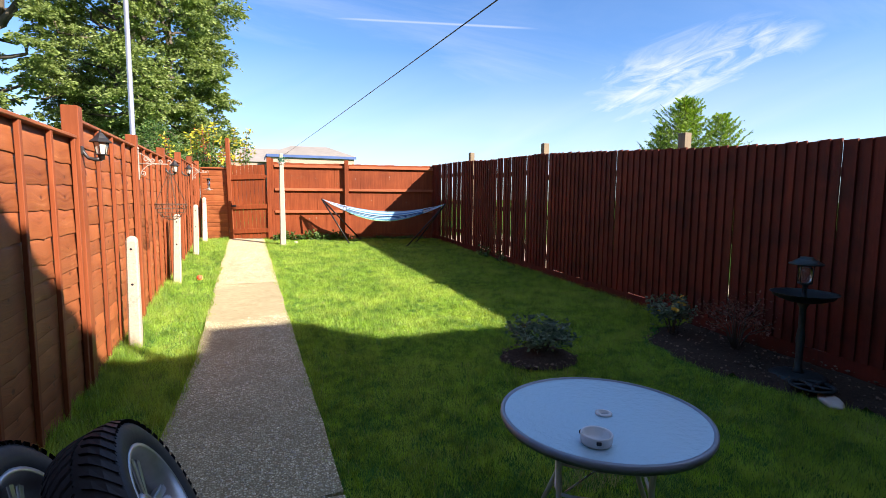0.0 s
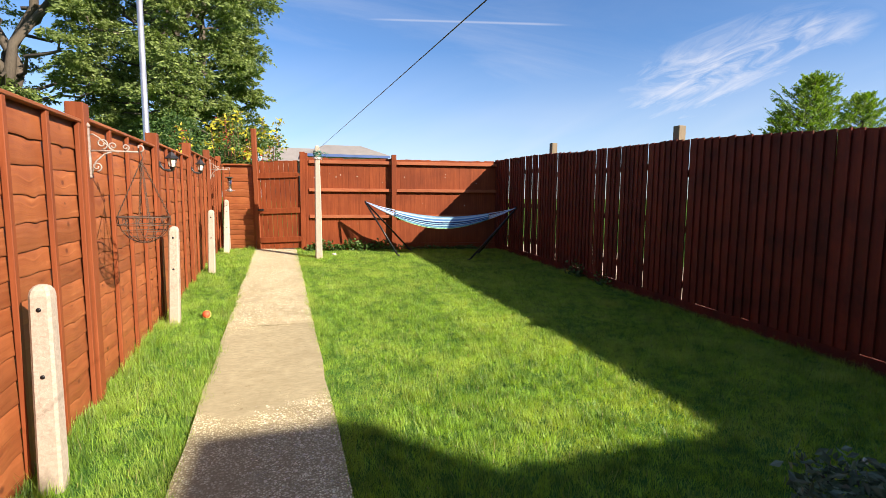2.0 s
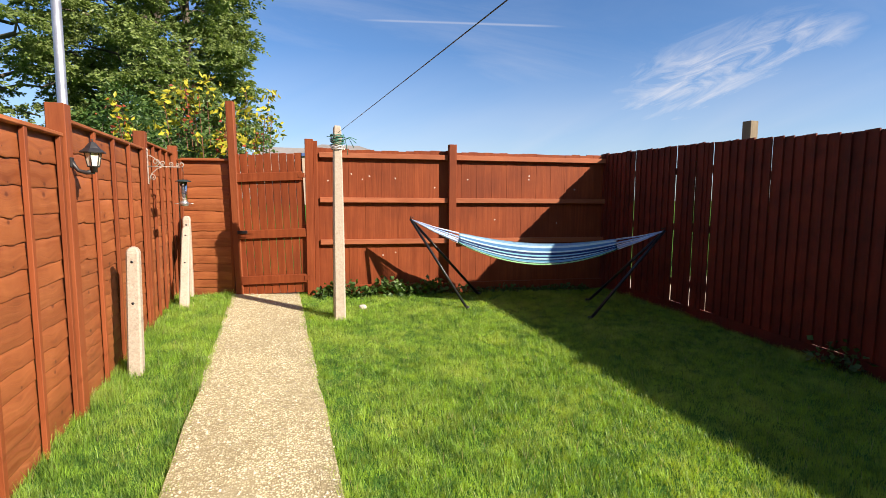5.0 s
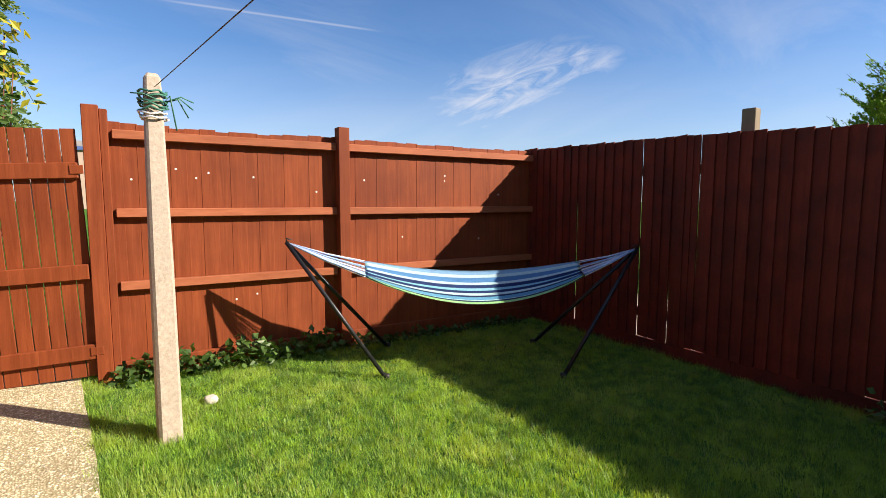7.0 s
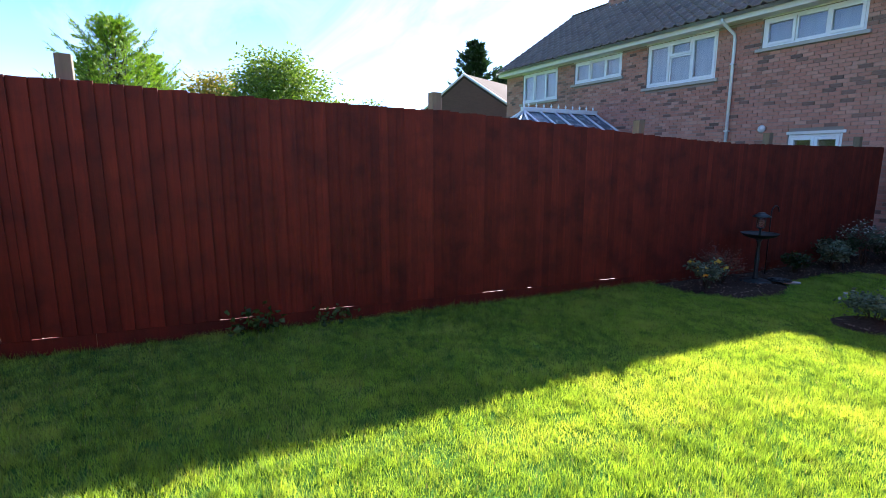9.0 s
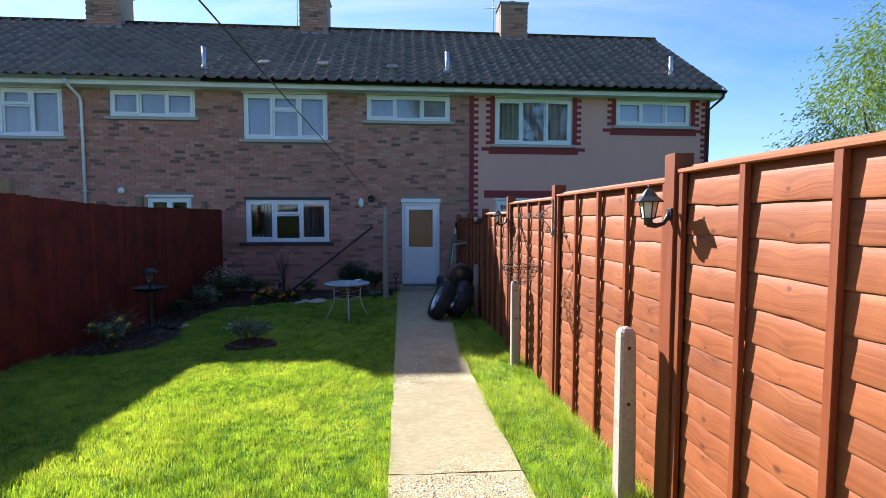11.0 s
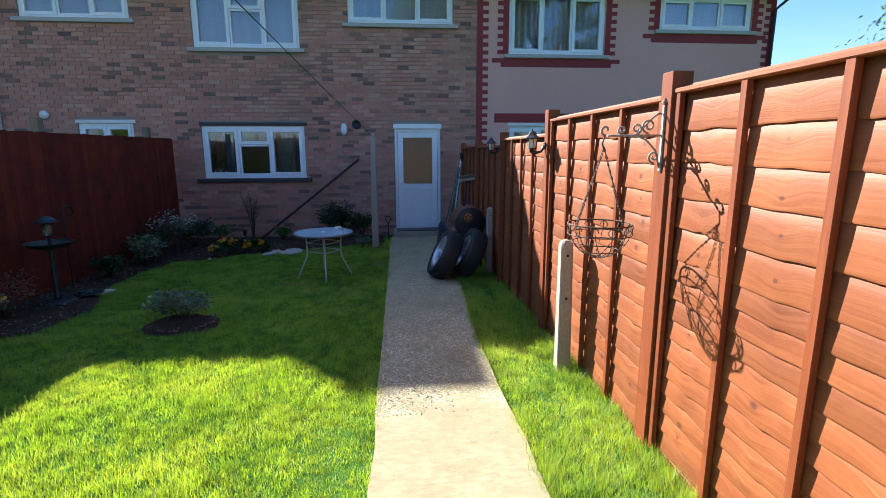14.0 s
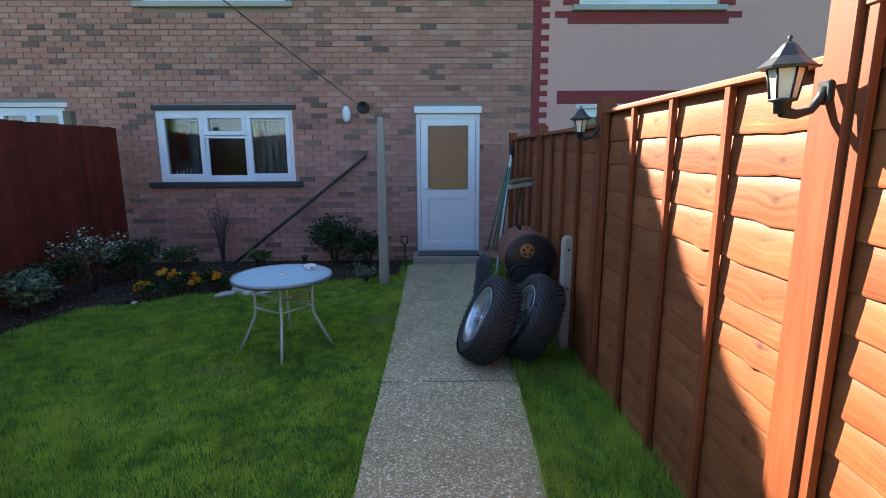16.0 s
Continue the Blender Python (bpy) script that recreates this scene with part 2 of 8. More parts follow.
M["raw_post"] = material("weathered_post", (0.13, 0.105, 0.065), (0.23, 0.185, 0.12), (25, 25, 3), 1.0, 3, 0.8, 0, 0.5, 0.004)
M["concrete"] = material("post_concrete", (0.29, 0.24, 0.19), (0.46, 0.395, 0.32), (60, 60, 60), 1.0, 3.0, 0.85, 0, 0.5, 0.003, 0.05, stain=(0.34, 0.30, 0.24))
M["earth"] = material("bare_soil", (0.03, 0.021, 0.015), (0.085, 0.062, 0.045), (40, 40, 40), 1.0, 3.0, 0.95, 0, 1.0, 0.02)
M["turf"] = material("turf", (0.025, 0.090, 0.022), (0.10, 0.23, 0.042), (50, 50, 50), 1.0, 1.2, 0.9, 0, 1.0, 0.02, stain=(0.085, 0.12, 0.025), stain_amount=0.35)
M["path"] = material("path_concrete", (0.40, 0.33, 0.235), (0.52, 0.44, 0.325), (9, 70, 40), 1.0, 1.6, 0.85, 0, 0.35, 0.004, stain=(0.34, 0.28, 0.19), stain_amount=0.5)
M["upvc"] = material("white_upvc", (0.74, 0.76, 0.78), (0.82, 0.83, 0.84), (3, 3, 3), 1.0, 1.0, 0.35, 0, 0.0)
M["brick"] = material("brown_brick", (0.19, 0.10, 0.07), (0.30, 0.165, 0.115), (60, 60, 60), 1.0, 0.8, 0.9, 0, 0.6, 0.004, 0.20, 0.32, stain=(0.26, 0.13, 0.085), stain_amount=0.5)
M["mortar"] = material("mortar", (0.25, 0.205, 0.18), (0.34, 0.285, 0.25), (80, 80, 80), 1.0, 1.0, 0.95, 0, 0.5, 0.003)
M["render_pink"] = material("pink_masonry_paint", (0.62, 0.325, 0.27), (0.70, 0.38, 0.315), (60, 60, 60), 1.0, 0.8, 0.9, 0, 0.5, 0.003)
M["maroon"] = material("maroon_masonry_paint", (0.21, 0.024, 0.026), (0.28, 0.036, 0.038), (60, 60, 60), 1.0, 0.8, 0.8, 0, 0.4, 0.003)
M["tile"] = material("roof_tile", (0.10, 0.066, 0.050), (0.21, 0.145, 0.108), (30, 30, 30), 1.0, 1.2, 0.36, 0, 0.6, 0.004, 0.2, 0.25, stain=(0.16, 0.15, 0.11), stain_amount=0.4)
M["black_plastic"] = material("black_plastic", (0.012, 0.012, 0.013), (0.03, 0.03, 0.032), (20, 20, 20), 1.0, 2, 0.45, 0, 0.0)


def foliage(name, dark, light, through, spread=0.35, gloss=0.45, tufts=0.0, dry=None):
    """Leaves that let some light through; each island of the mesh has its own tone."""
    m = bpy.data.materials.new(name)
    m.use_nodes = True
    nt = m.node_tree
    bsdf = nt.nodes["Principled BSDF"]
    geo = nt.nodes.new("ShaderNodeNewGeometry")
    broad = noise_tex(nt, geo.outputs["Position"], 0.9, 4, 0.6)
    k = math_node(nt, "ADD", math_node(nt, "MULTIPLY", geo.outputs["Random Per Island"], 0.6), math_node(nt, "MULTIPLY", broad, 0.45))
    if tufts:
        clump = noise_tex(nt, geo.outputs["Position"], tufts, 3, 0.6)
        k = math_node(nt, "ADD", math_node(nt, "MULTIPLY", k, 0.62), math_node(nt, "MULTIPLY", ramp(nt, clump, [(0.34, 0), (0.66, 1)]), 0.44))
    col = ramp(nt, k, [(0.15, dark), (0.85, light)])
    if dry:
        patch = noise_tex(nt, geo.outputs["Position"], 2.3, 5, 0.62)
        col = mixed(nt, ramp(nt, patch, [(0.46, 0), (0.68, 0.58)]), col, dry)
    nt.links.new(col, bsdf.inputs["Base Color"])
    bsdf.inputs["Roughness"].default_value = gloss
    bsdf.inputs["Specular IOR Level"].default_value = 0.3
    tr = nt.nodes.new("ShaderNodeBsdfTranslucent")
    nt.links.new(mixed(nt, 1.0, col, through, "MULTIPLY"), tr.inputs[0])
    mix = nt.nodes.new("ShaderNodeMixShader")
    mix.inputs[0].default_value = spread
    nt.links.new(bsdf.outputs[0], mix.inputs[1])
    nt.links.new(tr.outputs[0], mix.inputs[2])
    nt.links.new(mix.outputs[0], nt.nodes["Material Output"].inputs[0])
    return m


def pebbled(name):
    """Concrete whose face has worn down to its pebbles."""
    m = bpy.data.materials.new(name)
    m.use_nodes = True
    nt = m.node_tree
    bsdf = nt.nodes["Principled BSDF"]
    geo = nt.nodes.new("ShaderNodeNewGeometry")
    v = nt.nodes.new("ShaderNodeTexVoronoi")
    v.inputs["Scale"].default_value, v.inputs["Randomness"].default_value = 84.0, 1.0
    nt.links.new(geo.outputs["Position"], v.inputs[0])
    sep = nt.nodes.new("ShaderNodeSeparateColor")
    nt.links.new(v.outputs["Color"], sep.inputs[0])
    stones = ramp(nt, sep.outputs[0], [(0.0, (0.22, 0.17, 0.11)), (0.3, (0.53, 0.45, 0.325)), (0.7, (0.70, 0.62, 0.465)), (1.0, (0.87, 0.82, 0.68))])
    matrix = ramp(nt, v.outputs["Distance"], [(0.35, 0), (0.6, 1)])
    col = mixed(nt, matrix, stones, (0.33, 0.265, 0.18))
    worn = noise_tex(nt, geo.outputs["Position"], 1.4, 5, 0.65)
    # one stretch keeps its brushed face
    sep2 = nt.nodes.new("ShaderNodeSeparateXYZ")
    nt.links.new(geo.outputs["Position"], sep2.inputs[0])
    off = math_node(nt, "ABSOLUTE", math_node(nt, "SUBTRACT", sep2.outputs[1], 6.2))
    off = math_node(nt, "ADD", off, math_node(nt, "MULTIPLY", math_node(nt, "SUBTRACT", worn, 0.5), 1.6))
    keeps = ramp(nt, math_node(nt, "MULTIPLY", off, 0.5), [(0.42, 1.0), (0.50, 0.0)])
    mpb = nt.nodes.new("ShaderNodeMapping")
    mpb.inputs["Scale"].default_value = (16, 34, 20)
    nt.links.new(geo.outputs["Position"], mpb.inputs[0])
    brushed = noise_tex(nt, mpb.outputs[0], 1.0, 5, 0.6)
    face = ramp(nt, brushed, [(0.25, (0.265, 0.22, 0.157)), (0.65, (0.385, 0.325, 0.237))])
    keeps = math_node(nt, "MAXIMUM", keeps, ramp(nt, worn, [(0.60, 0), (0.70, 0.7)]))
    col = mixed(nt, keeps, col, face)
    dirt = noise_tex(nt, geo.outputs["Position"], 4.0, 4, 0.6)
    col = mixed(nt, ramp(nt, dirt, [(0.52, 0), (0.74, 0.45)]), col, (0.25, 0.20, 0.135))
    col = mixed(nt, ramp(nt, noise_tex(nt, geo.outputs["Position"], 2.2, 6, 0.7), [(0.42, 0.0), (0.66, 0.5)]), col, (0.26, 0.215, 0.15))
    fleck = noise_tex(nt, geo.outputs["Position"], 17.0, 5, 0.75)
    col = mixed(nt, ramp(nt, fleck, [(0.60, 0), (0.68, 0.6)]), col, (0.20, 0.155, 0.10))
    col = mixed(nt, 1.0, col, (1.0, 1.04, 0.88), "MULTIPLY")
    nt.links.new(col, bsdf.inputs["Base Color"])
    bsdf.inputs["Roughness"].default_value = 0.85
    b = nt.nodes.new("ShaderNodeBump")
    b.inputs["Strength"].default_value, b.inputs["Distance"].default_value = 0.8, 0.006
    b.invert = True
    nt.links.new(mixed(nt, keeps, v.outputs["Distance"], math_node(nt, "MULTIPLY", brushed, 0.35)), b.inputs["Height"])
    nt.links.new(b.outputs[0], bsdf.inputs["Normal"])
    return m


def brick_material(name):
    m = bpy.data.materials.new(name)
    m.use_nodes = True
    nt = m.node_tree
    bsdf = nt.nodes["Principled BSDF"]
    geo = nt.nodes.new("ShaderNodeNewGeometry")
    info = nt.nodes.new("ShaderNodeObjectInfo")
    r = math_node(nt, "FRACT", math_node(nt, "ADD", geo.outputs["Random Per Island"], math_node(nt, "MULTIPLY", info.outputs["Random"], 7.31)))
    tone = ramp(nt, r, [(0.0, (0.15, 0.095, 0.08)), (0.08, (0.25, 0.145, 0.115)), (0.2, (0.43, 0.195, 0.145)), (0.7, (0.49, 0.235, 0.175)), (1.0, (0.53, 0.295, 0.225))])
    fine = noise_tex(nt, geo.outputs["Position"], 70, 6, 0.65)
    broad = noise_tex(nt, geo.outputs["Position"], 0.7, 4, 0.6)
    col = mixed(nt, 1.0, tone, ramp(nt, fine, [(0.25, 0.7), (0.75, 1.25)]), "MULTIPLY")
    col = mixed(nt, ramp(nt, broad, [(0.45, 0), (0.7, 0.4)]), col, (0.36, 0.20, 0.145))
    nt.links.new(col, bsdf.inputs["Base Color"])
    bsdf.inputs["Roughness"].default_value = 0.9
    b = nt.nodes.new("ShaderNodeBump")
    b.inputs["Strength"].default_value, b.inputs["Distance"].default_value = 0.5, 0.004
    nt.links.new(fine, b.inputs["Height"])
    nt.links.new(b.outputs[0], bsdf.inputs["Normal"])
    return m


def glass(name, tint=(1, 1, 1), rough=0.0, ripple=0.0):
    m = bpy.data.materials.new(name)
    m.use_nodes = True
    nt = m.node_tree
    bsdf = nt.nodes["Principled BSDF"]
    bsdf.inputs["Base Color"].default_value = (*tint, 1)
    bsdf.inputs["Transmission Weight"].default_value, bsdf.inputs["Roughness"].default_value, bsdf.inputs["IOR"].default_value = 1.0, rough, 1.62
    if ripple:
        geo = nt.nodes.new("ShaderNodeNewGeometry")
        n = noise_tex(nt, geo.outputs["Position"], 38, 2, 0.5, 0.4)
        b = nt.nodes.new("ShaderNodeBump")
        b.inputs["Strength"].default_value, b.inputs["Distance"].default_value = ripple, 0.01
        nt.links.new(n, b.inputs["Height"])
        nt.links.new(b.outputs[0], bsdf.inputs["Normal"])
    return m


M["brick"] = brick_material("brown_brick_faces")
M["path_pebble"] = pebbled("worn_pebble_concrete")
M["grass"] = foliage("grass_blades", (0.024, 0.088, 0.026), (0.31, 0.54, 0.080), (2.05, 1.55, 0.42), 0.47, 0.42, 9.0, (0.45, 0.60, 0.145))
M["dry_grass"] = foliage("straw_blades", (0.30, 0.25, 0.11), (0.62, 0.54, 0.27), (1.2, 1.1, 0.7), 0.4, 0.6)
M["grass"].node_tree.nodes["Principled BSDF"].inputs["Specular IOR Level"].default_value = 0.35
M["turf"].node_tree.nodes["Principled BSDF"].inputs["Specular IOR Level"].default_value = 0.0
M["ash_leaf"] = foliage("ash_leaves", (0.055, 0.092, 0.025), (0.23, 0.30, 0.088), (1.25, 1.35, 0.5), 0.30)
M["gold_leaf"] = foliage("golden_leaves", (0.32, 0.31, 0.03), (0.62, 0.56, 0.06), (1.1, 1.0, 0.5), 0.4)
M["red_leaf"] = foliage("reddening_leaves", (0.20, 0.03, 0.02), (0.42, 0.09, 0.04), (1.2, 0.8, 0.5), 0.35)
M["yellow_leaf"] = foliage("turning_leaves", (0.08, 0.12, 0.02), (0.36, 0.30, 0.035), (1.2, 1.1, 0.5), 0.35)
M["cypress_leaf"] = foliage("cypress_sprays", (0.09, 0.18, 0.02), (0.28, 0.42, 0.045), (1.2, 1.4, 0.4), 0.3)
M["dark_leaf"] = foliage("dark_green_leaves", (0.012, 0.028, 0.010), (0.035, 0.07, 0.022), (1.1, 1.3, 0.5), 0.2, 0.35)
M["grey_leaf"] = foliage("grey_green_leaves", (0.07, 0.10, 0.07), (0.22, 0.27, 0.19), (1, 1.1, 0.7), 0.2, 0.45)
M["rose_leaf"] = foliage("rose_leaves", (0.03, 0.06, 0.035), (0.20, 0.27, 0.18), (1, 1.1, 0.7), 0.2, 0.4)
M["mid_leaf"] = foliage("garden_leaves", (0.03, 0.07, 0.018), (0.09, 0.16, 0.04), (1.1, 1.4, 0.5), 0.3, 0.4)
M["willow_leaf"] = foliage("willow_leaves", (0.07, 0.12, 0.02), (0.20, 0.27, 0.05), (1.2, 1.4, 0.5), 0.4)
M["orange_petal"] = foliage("orange_petals", (0.65, 0.22, 0.02), (0.85, 0.45, 0.05), (1, 0.8, 0.4), 0.3)
M["yellow_petal"] = foliage("yellow_petals", (0.75, 0.50, 0.05), (0.85, 0.70, 0.20), (1, 0.9, 0.4), 0.3)
M["white_petal"] = foliage("white_petals", (0.6, 0.6, 0.55), (0.8, 0.8, 0.75), (1, 1, 0.9), 0.3)
M["bark"] = material("bark", (0.045, 0.036, 0.026), (0.11, 0.09, 0.065), (12, 12, 3), 1.0, 1.0, 0.9, 0, 0.8, 0.03)
M["glass"] = glass("window_glass")
M["frosted"] = glass("obscured_glass", (0.95, 0.97, 0.95), 0.22, 0.15)
M["table_glass"] = glass("rippled_table_glass", (0.50, 0.72, 0.80), 0.03, 0.30)
M["table_glass"].node_tree.nodes["Principled BSDF"].inputs["Transmission Weight"].default_value = 0.15
M["rim_steel"] = material("grey_blue_painted_steel", (0.20, 0.23, 0.27), (0.30, 0.33, 0.37), (12, 12, 12), 1.0, 2, 0.4, 0.3, 0.1, 0.002)
M["steel_white"] = material("pale_painted_steel", (0.60, 0.62, 0.62), (0.72, 0.74, 0.74), (12, 12, 12), 1.0, 2, 0.4, 0.3, 0.1, 0.002)
M["steel_dark"] = material("dark_painted_steel", (0.012, 0.013, 0.016), (0.03, 0.032, 0.036), (30, 30, 30), 1.0, 3, 0.4, 0.4, 0.1, 0.001)
M["galvanised"] = material("galvanised_steel", (0.42, 0.44, 0.47), (0.58, 0.60, 0.63), (10, 10, 3), 1.0, 1.5, 0.4, 0.8, 0.1, 0.002)
M["rubber"] = material("tyre_rubber", (0.014, 0.014, 0.016), (0.035, 0.035, 0.038), (60, 60, 60), 1.0, 4, 0.6, 0, 0.3, 0.001)
M["alloy"] = material("dusty_alloy", (0.42, 0.43, 0.45), (0.62, 0.63, 0.65), (20, 20, 20), 1.0, 4, 0.35, 0.85, 0.1, 0.001)
M["rust"] = material("rusted_steel", (0.12, 0.04, 0.022), (0.27, 0.115, 0.07), (30, 30, 30), 1.0, 4, 0.8, 0.1, 0.5, 0.003, stain=(0.08, 0.035, 0.025), stain_amount=0.6)
M["rust_orange"] = material("orange_rust", (0.30, 0.11, 0.03), (0.48, 0.20, 0.06), (40, 40, 40), 1.0, 4, 0.8, 0.1, 0.4, 0.002)
M["iron"] = material("rusty_wire", (0.05, 0.032, 0.024), (0.13, 0.085, 0.06), (60, 60, 60), 1.0, 4, 0.7, 0.3, 0.2, 0.001)
M["pale_iron"] = material("flaking_white_iron", (0.22, 0.18, 0.15), (0.44, 0.39, 0.35), (50, 50, 50), 1.0, 4, 0.7, 0.1, 0.3, 0.001, stain=(0.18, 0.10, 0.07), stain_amount=0.6)
M["lamp_glass"] = material("milky_lamp_glass", (0.62, 0.60, 0.50), (0.74, 0.72, 0.62), (8, 8, 8), 1.0, 4, 0.25, 0, 0.0)
M["fascia"] = material("white_fascia", (0.66, 0.65, 0.62), (0.78, 0.77, 0.74), (3, 3, 20), 1.0, 2, 0.6, 0, 0.1, 0.002, stain=(0.56, 0.53, 0.48), stain_amount=0.4)
M["sill"] = material("stone_sill", (0.36, 0.33, 0.29), (0.48, 0.44, 0.39), (40, 40, 40), 1.0, 2, 0.85, 0, 0.3, 0.003)
M["tinted_sheet"] = material("tinted_roof_sheet", (0.10, 0.13, 0.16), (0.18, 0.22, 0.26), (6, 6, 6), 1.0, 2, 0.25, 0, 0.0)
M["slate_sill"] = material("black_painted_sill", (0.018, 0.018, 0.022), (0.045, 0.045, 0.05), (30, 30, 30), 1.0, 2, 0.6, 0, 0.3, 0.003)
M["lead"] = material("lead_flashing", (0.24, 0.25, 0.28), (0.36, 0.37, 0.40), (12, 12, 12), 1.0, 3, 0.6, 0.3, 0.2, 0.003)
M["curtain"] = material("net_curtain", (0.76, 0.80, 0.84), (0.86, 0.88, 0.90), (40, 2, 2), 1.0, 2, 0.9, 0, 0.4, 0.01)
M["lace"] = material("gathered_lace", (0.34, 0.38, 0.38), (0.66, 0.70, 0.68), (34, 4, 9), 1.0, 2, 0.9, 0, 0.5, 0.01)
M["dark_curtain"] = material("grey_curtain", (0.10, 0.11, 0.13), (0.26, 0.28, 0.31), (30, 2, 2), 1.0, 2, 0.9, 0, 0.6, 0.02)
M["room"] = material("room_plaster", (0.34, 0.32, 0.29), (0.45, 0.43, 0.39), (2, 2, 2), 1.0, 1, 0.9, 0, 0.0)
M["tan"] = material("tan_room", (0.42, 0.33, 0.20), (0.55, 0.44, 0.28), (2, 2, 2), 1.0, 1, 0.9, 0, 0.0)
M["red_cloth"] = material("rust_red_cloth", (0.20, 0.05, 0.025), (0.32, 0.09, 0.05), (10, 10, 3), 1.0, 2, 0.9, 0, 0.3, 0.01)
M["grey_cloth"] = material("grey_cover", (0.16, 0.18, 0.21), (0.26, 0.29, 0.33), (15, 15, 15), 1.0, 3, 0.8, 0, 0.5, 0.01)
M["green_paint"] = material("green_pole", (0.02, 0.11, 0.075), (0.05, 0.19, 0.13), (20, 20, 20), 1.0, 3, 0.5, 0, 0.1, 0.001)
M["old_timber"] = material("dark_old_timber", (0.022, 0.016, 0.013), (0.06, 0.045, 0.036), (20, 20, 4), 1.0, 3, 0.8, 0, 0.4, 0.003)
M["red_ball"] = material("red_ball", (0.60, 0.06, 0.02), (0.75, 0.12, 0.04), (20, 20, 20), 1.0, 3, 0.6, 0, 0.1, 0.001)
M["stone"] = material("pale_stone", (0.40, 0.37, 0.31), (0.58, 0.54, 0.46), (25, 25, 25), 1.0, 3, 0.85, 0, 0.5, 0.005)
M["ceramic"] = material("white_ceramic", (0.68, 0.68, 0.66), (0.78, 0.78, 0.76), (8, 8, 8), 1.0, 3, 0.25, 0, 0.0)
M["verdigris"] = material("dark_green_cast_metal", (0.014, 0.026, 0.028), (0.04, 0.065, 0.068), (30, 30, 30), 1.0, 3, 0.5, 0.4, 0.3, 0.002)
M["roof_grey"] = material("grey_concrete_roof", (0.17, 0.16, 0.15), (0.26, 0.245, 0.23), (1, 8, 8), 1.0, 0.5, 0.85, 0, 0.2, 0.02)
M["roof_brown"] = material("brown_concrete_roof", (0.045, 0.032, 0.025), (0.085, 0.062, 0.048), (8, 8, 8), 1.0, 0.5, 0.9, 0, 0.3, 0.02)
M["blue_fascia"] = material("blue_fascia", (0.03, 0.07, 0.20), (0.05, 0.10, 0.27), (1, 1, 1), 1.0, 0.5, 0.6, 0, 0.0)
M["brick_far"] = material("red_brick_far", (0.20, 0.10, 0.075), (0.28, 0.15, 0.11), (4, 4, 13), 1.0, 0.5, 0.9, 0, 0.0)
M["buff"] = material("buff_brick_far", (0.30, 0.22, 0.17), (0.40, 0.30, 0.23), (4, 4, 12), 1.0, 0.5, 0.9, 0, 0.0)
# dry, open-pored surfaces have little sheen
for key, sheen in (("stain_lap", 0.40), ("stain_back", 0.2), ("stain_dark", 0.22), ("stain_post", 0.26), ("stain_rail", 0.26), ("path_pebble", 0.12), ("roof_brown", 0.05), ("roof_grey", 0.1), ("tile", 0.6), ("concrete", 0.2), ("brick", 0.2), ("mortar", 0.1), ("earth", 0.05)):
    M[key].node_tree.nodes["Principled BSDF"].inputs["Specular IOR Level"].default_value = sheen


# ---- mesh helpers ----
def part(name, bm, mat, parent=None, label=""):
    me = bpy.data.meshes.new(name)
    bm.to_mesh(me)
    bm.free()
    me.materials.append(M[mat] if isinstance(mat, str) else mat)
    ob = new(name, me)
    if parent:
        ob.parent = parent
    if label:
        ob["label"] = label
    return ob


def add_box(bm, x0, x1, y0, y1, z0, z1, m=None):
    r = bmesh.ops.create_cube(bm, size=1, matrix=Matrix.Translation(((x0 + x1) / 2, (y0 + y1) / 2, (z0 + z1) / 2)) @ Matrix.Diagonal((x1 - x0, y1 - y0, z1 - z0, 1)))
    if m:
        bmesh.ops.transform(bm, matrix=m, verts=r["verts"])
    return r["verts"]


def box(x0, x1, y0, y1, z0, z1, bevel=0.0, segments=1):
    bm = bmesh.new()
    add_box(bm, x0, x1, y0, y1, z0, z1)
    if bevel:
        bmesh.ops.bevel(bm, geom=bm.edges[:], offset=bevel, segments=segments, affect="EDGES", profile=0.5)
    return bm


def add_tube(bm, points, radius, sides=8, caps=True):
    """A round bar along points; radius may be a list."""
    pts = [Vector(p) for p in points]
    rings = []
    up = None
    for i, p in enumerate(pts):
        d = (pts[min(i + 1, len(pts) - 1)] - pts[max(i - 1, 0)]).normalized()
        if up is None:
            up = Vector((0, 0, 1)) if abs(d.z) < 0.9 else Vector((1, 0, 0))
        a = d.cross(up).normalized()
        b = a.cross(d).normalized()
        up = b
        r = radius[i] if isinstance(radius, (list, tuple)) else radius
        rings.append([bm.verts.new(p + (a * math.cos(k * math.tau / sides) + b * math.sin(k * math.tau / sides)) * r) for k in range(sides)])
    for r0, r1 in zip(rings, rings[1:]):
        for k in range(sides):
            bm.faces.new((r0[k], r0[(k + 1) % sides], r1[(k + 1) % sides], r1[k])).smooth = True
    if caps:
        bm.faces.new(rings[0][::-1])
        bm.faces.new(rings[-1])
    return bm


def tube(points, radius, sides=8):
    return add_tube(bmesh.new(), points, radius, sides)


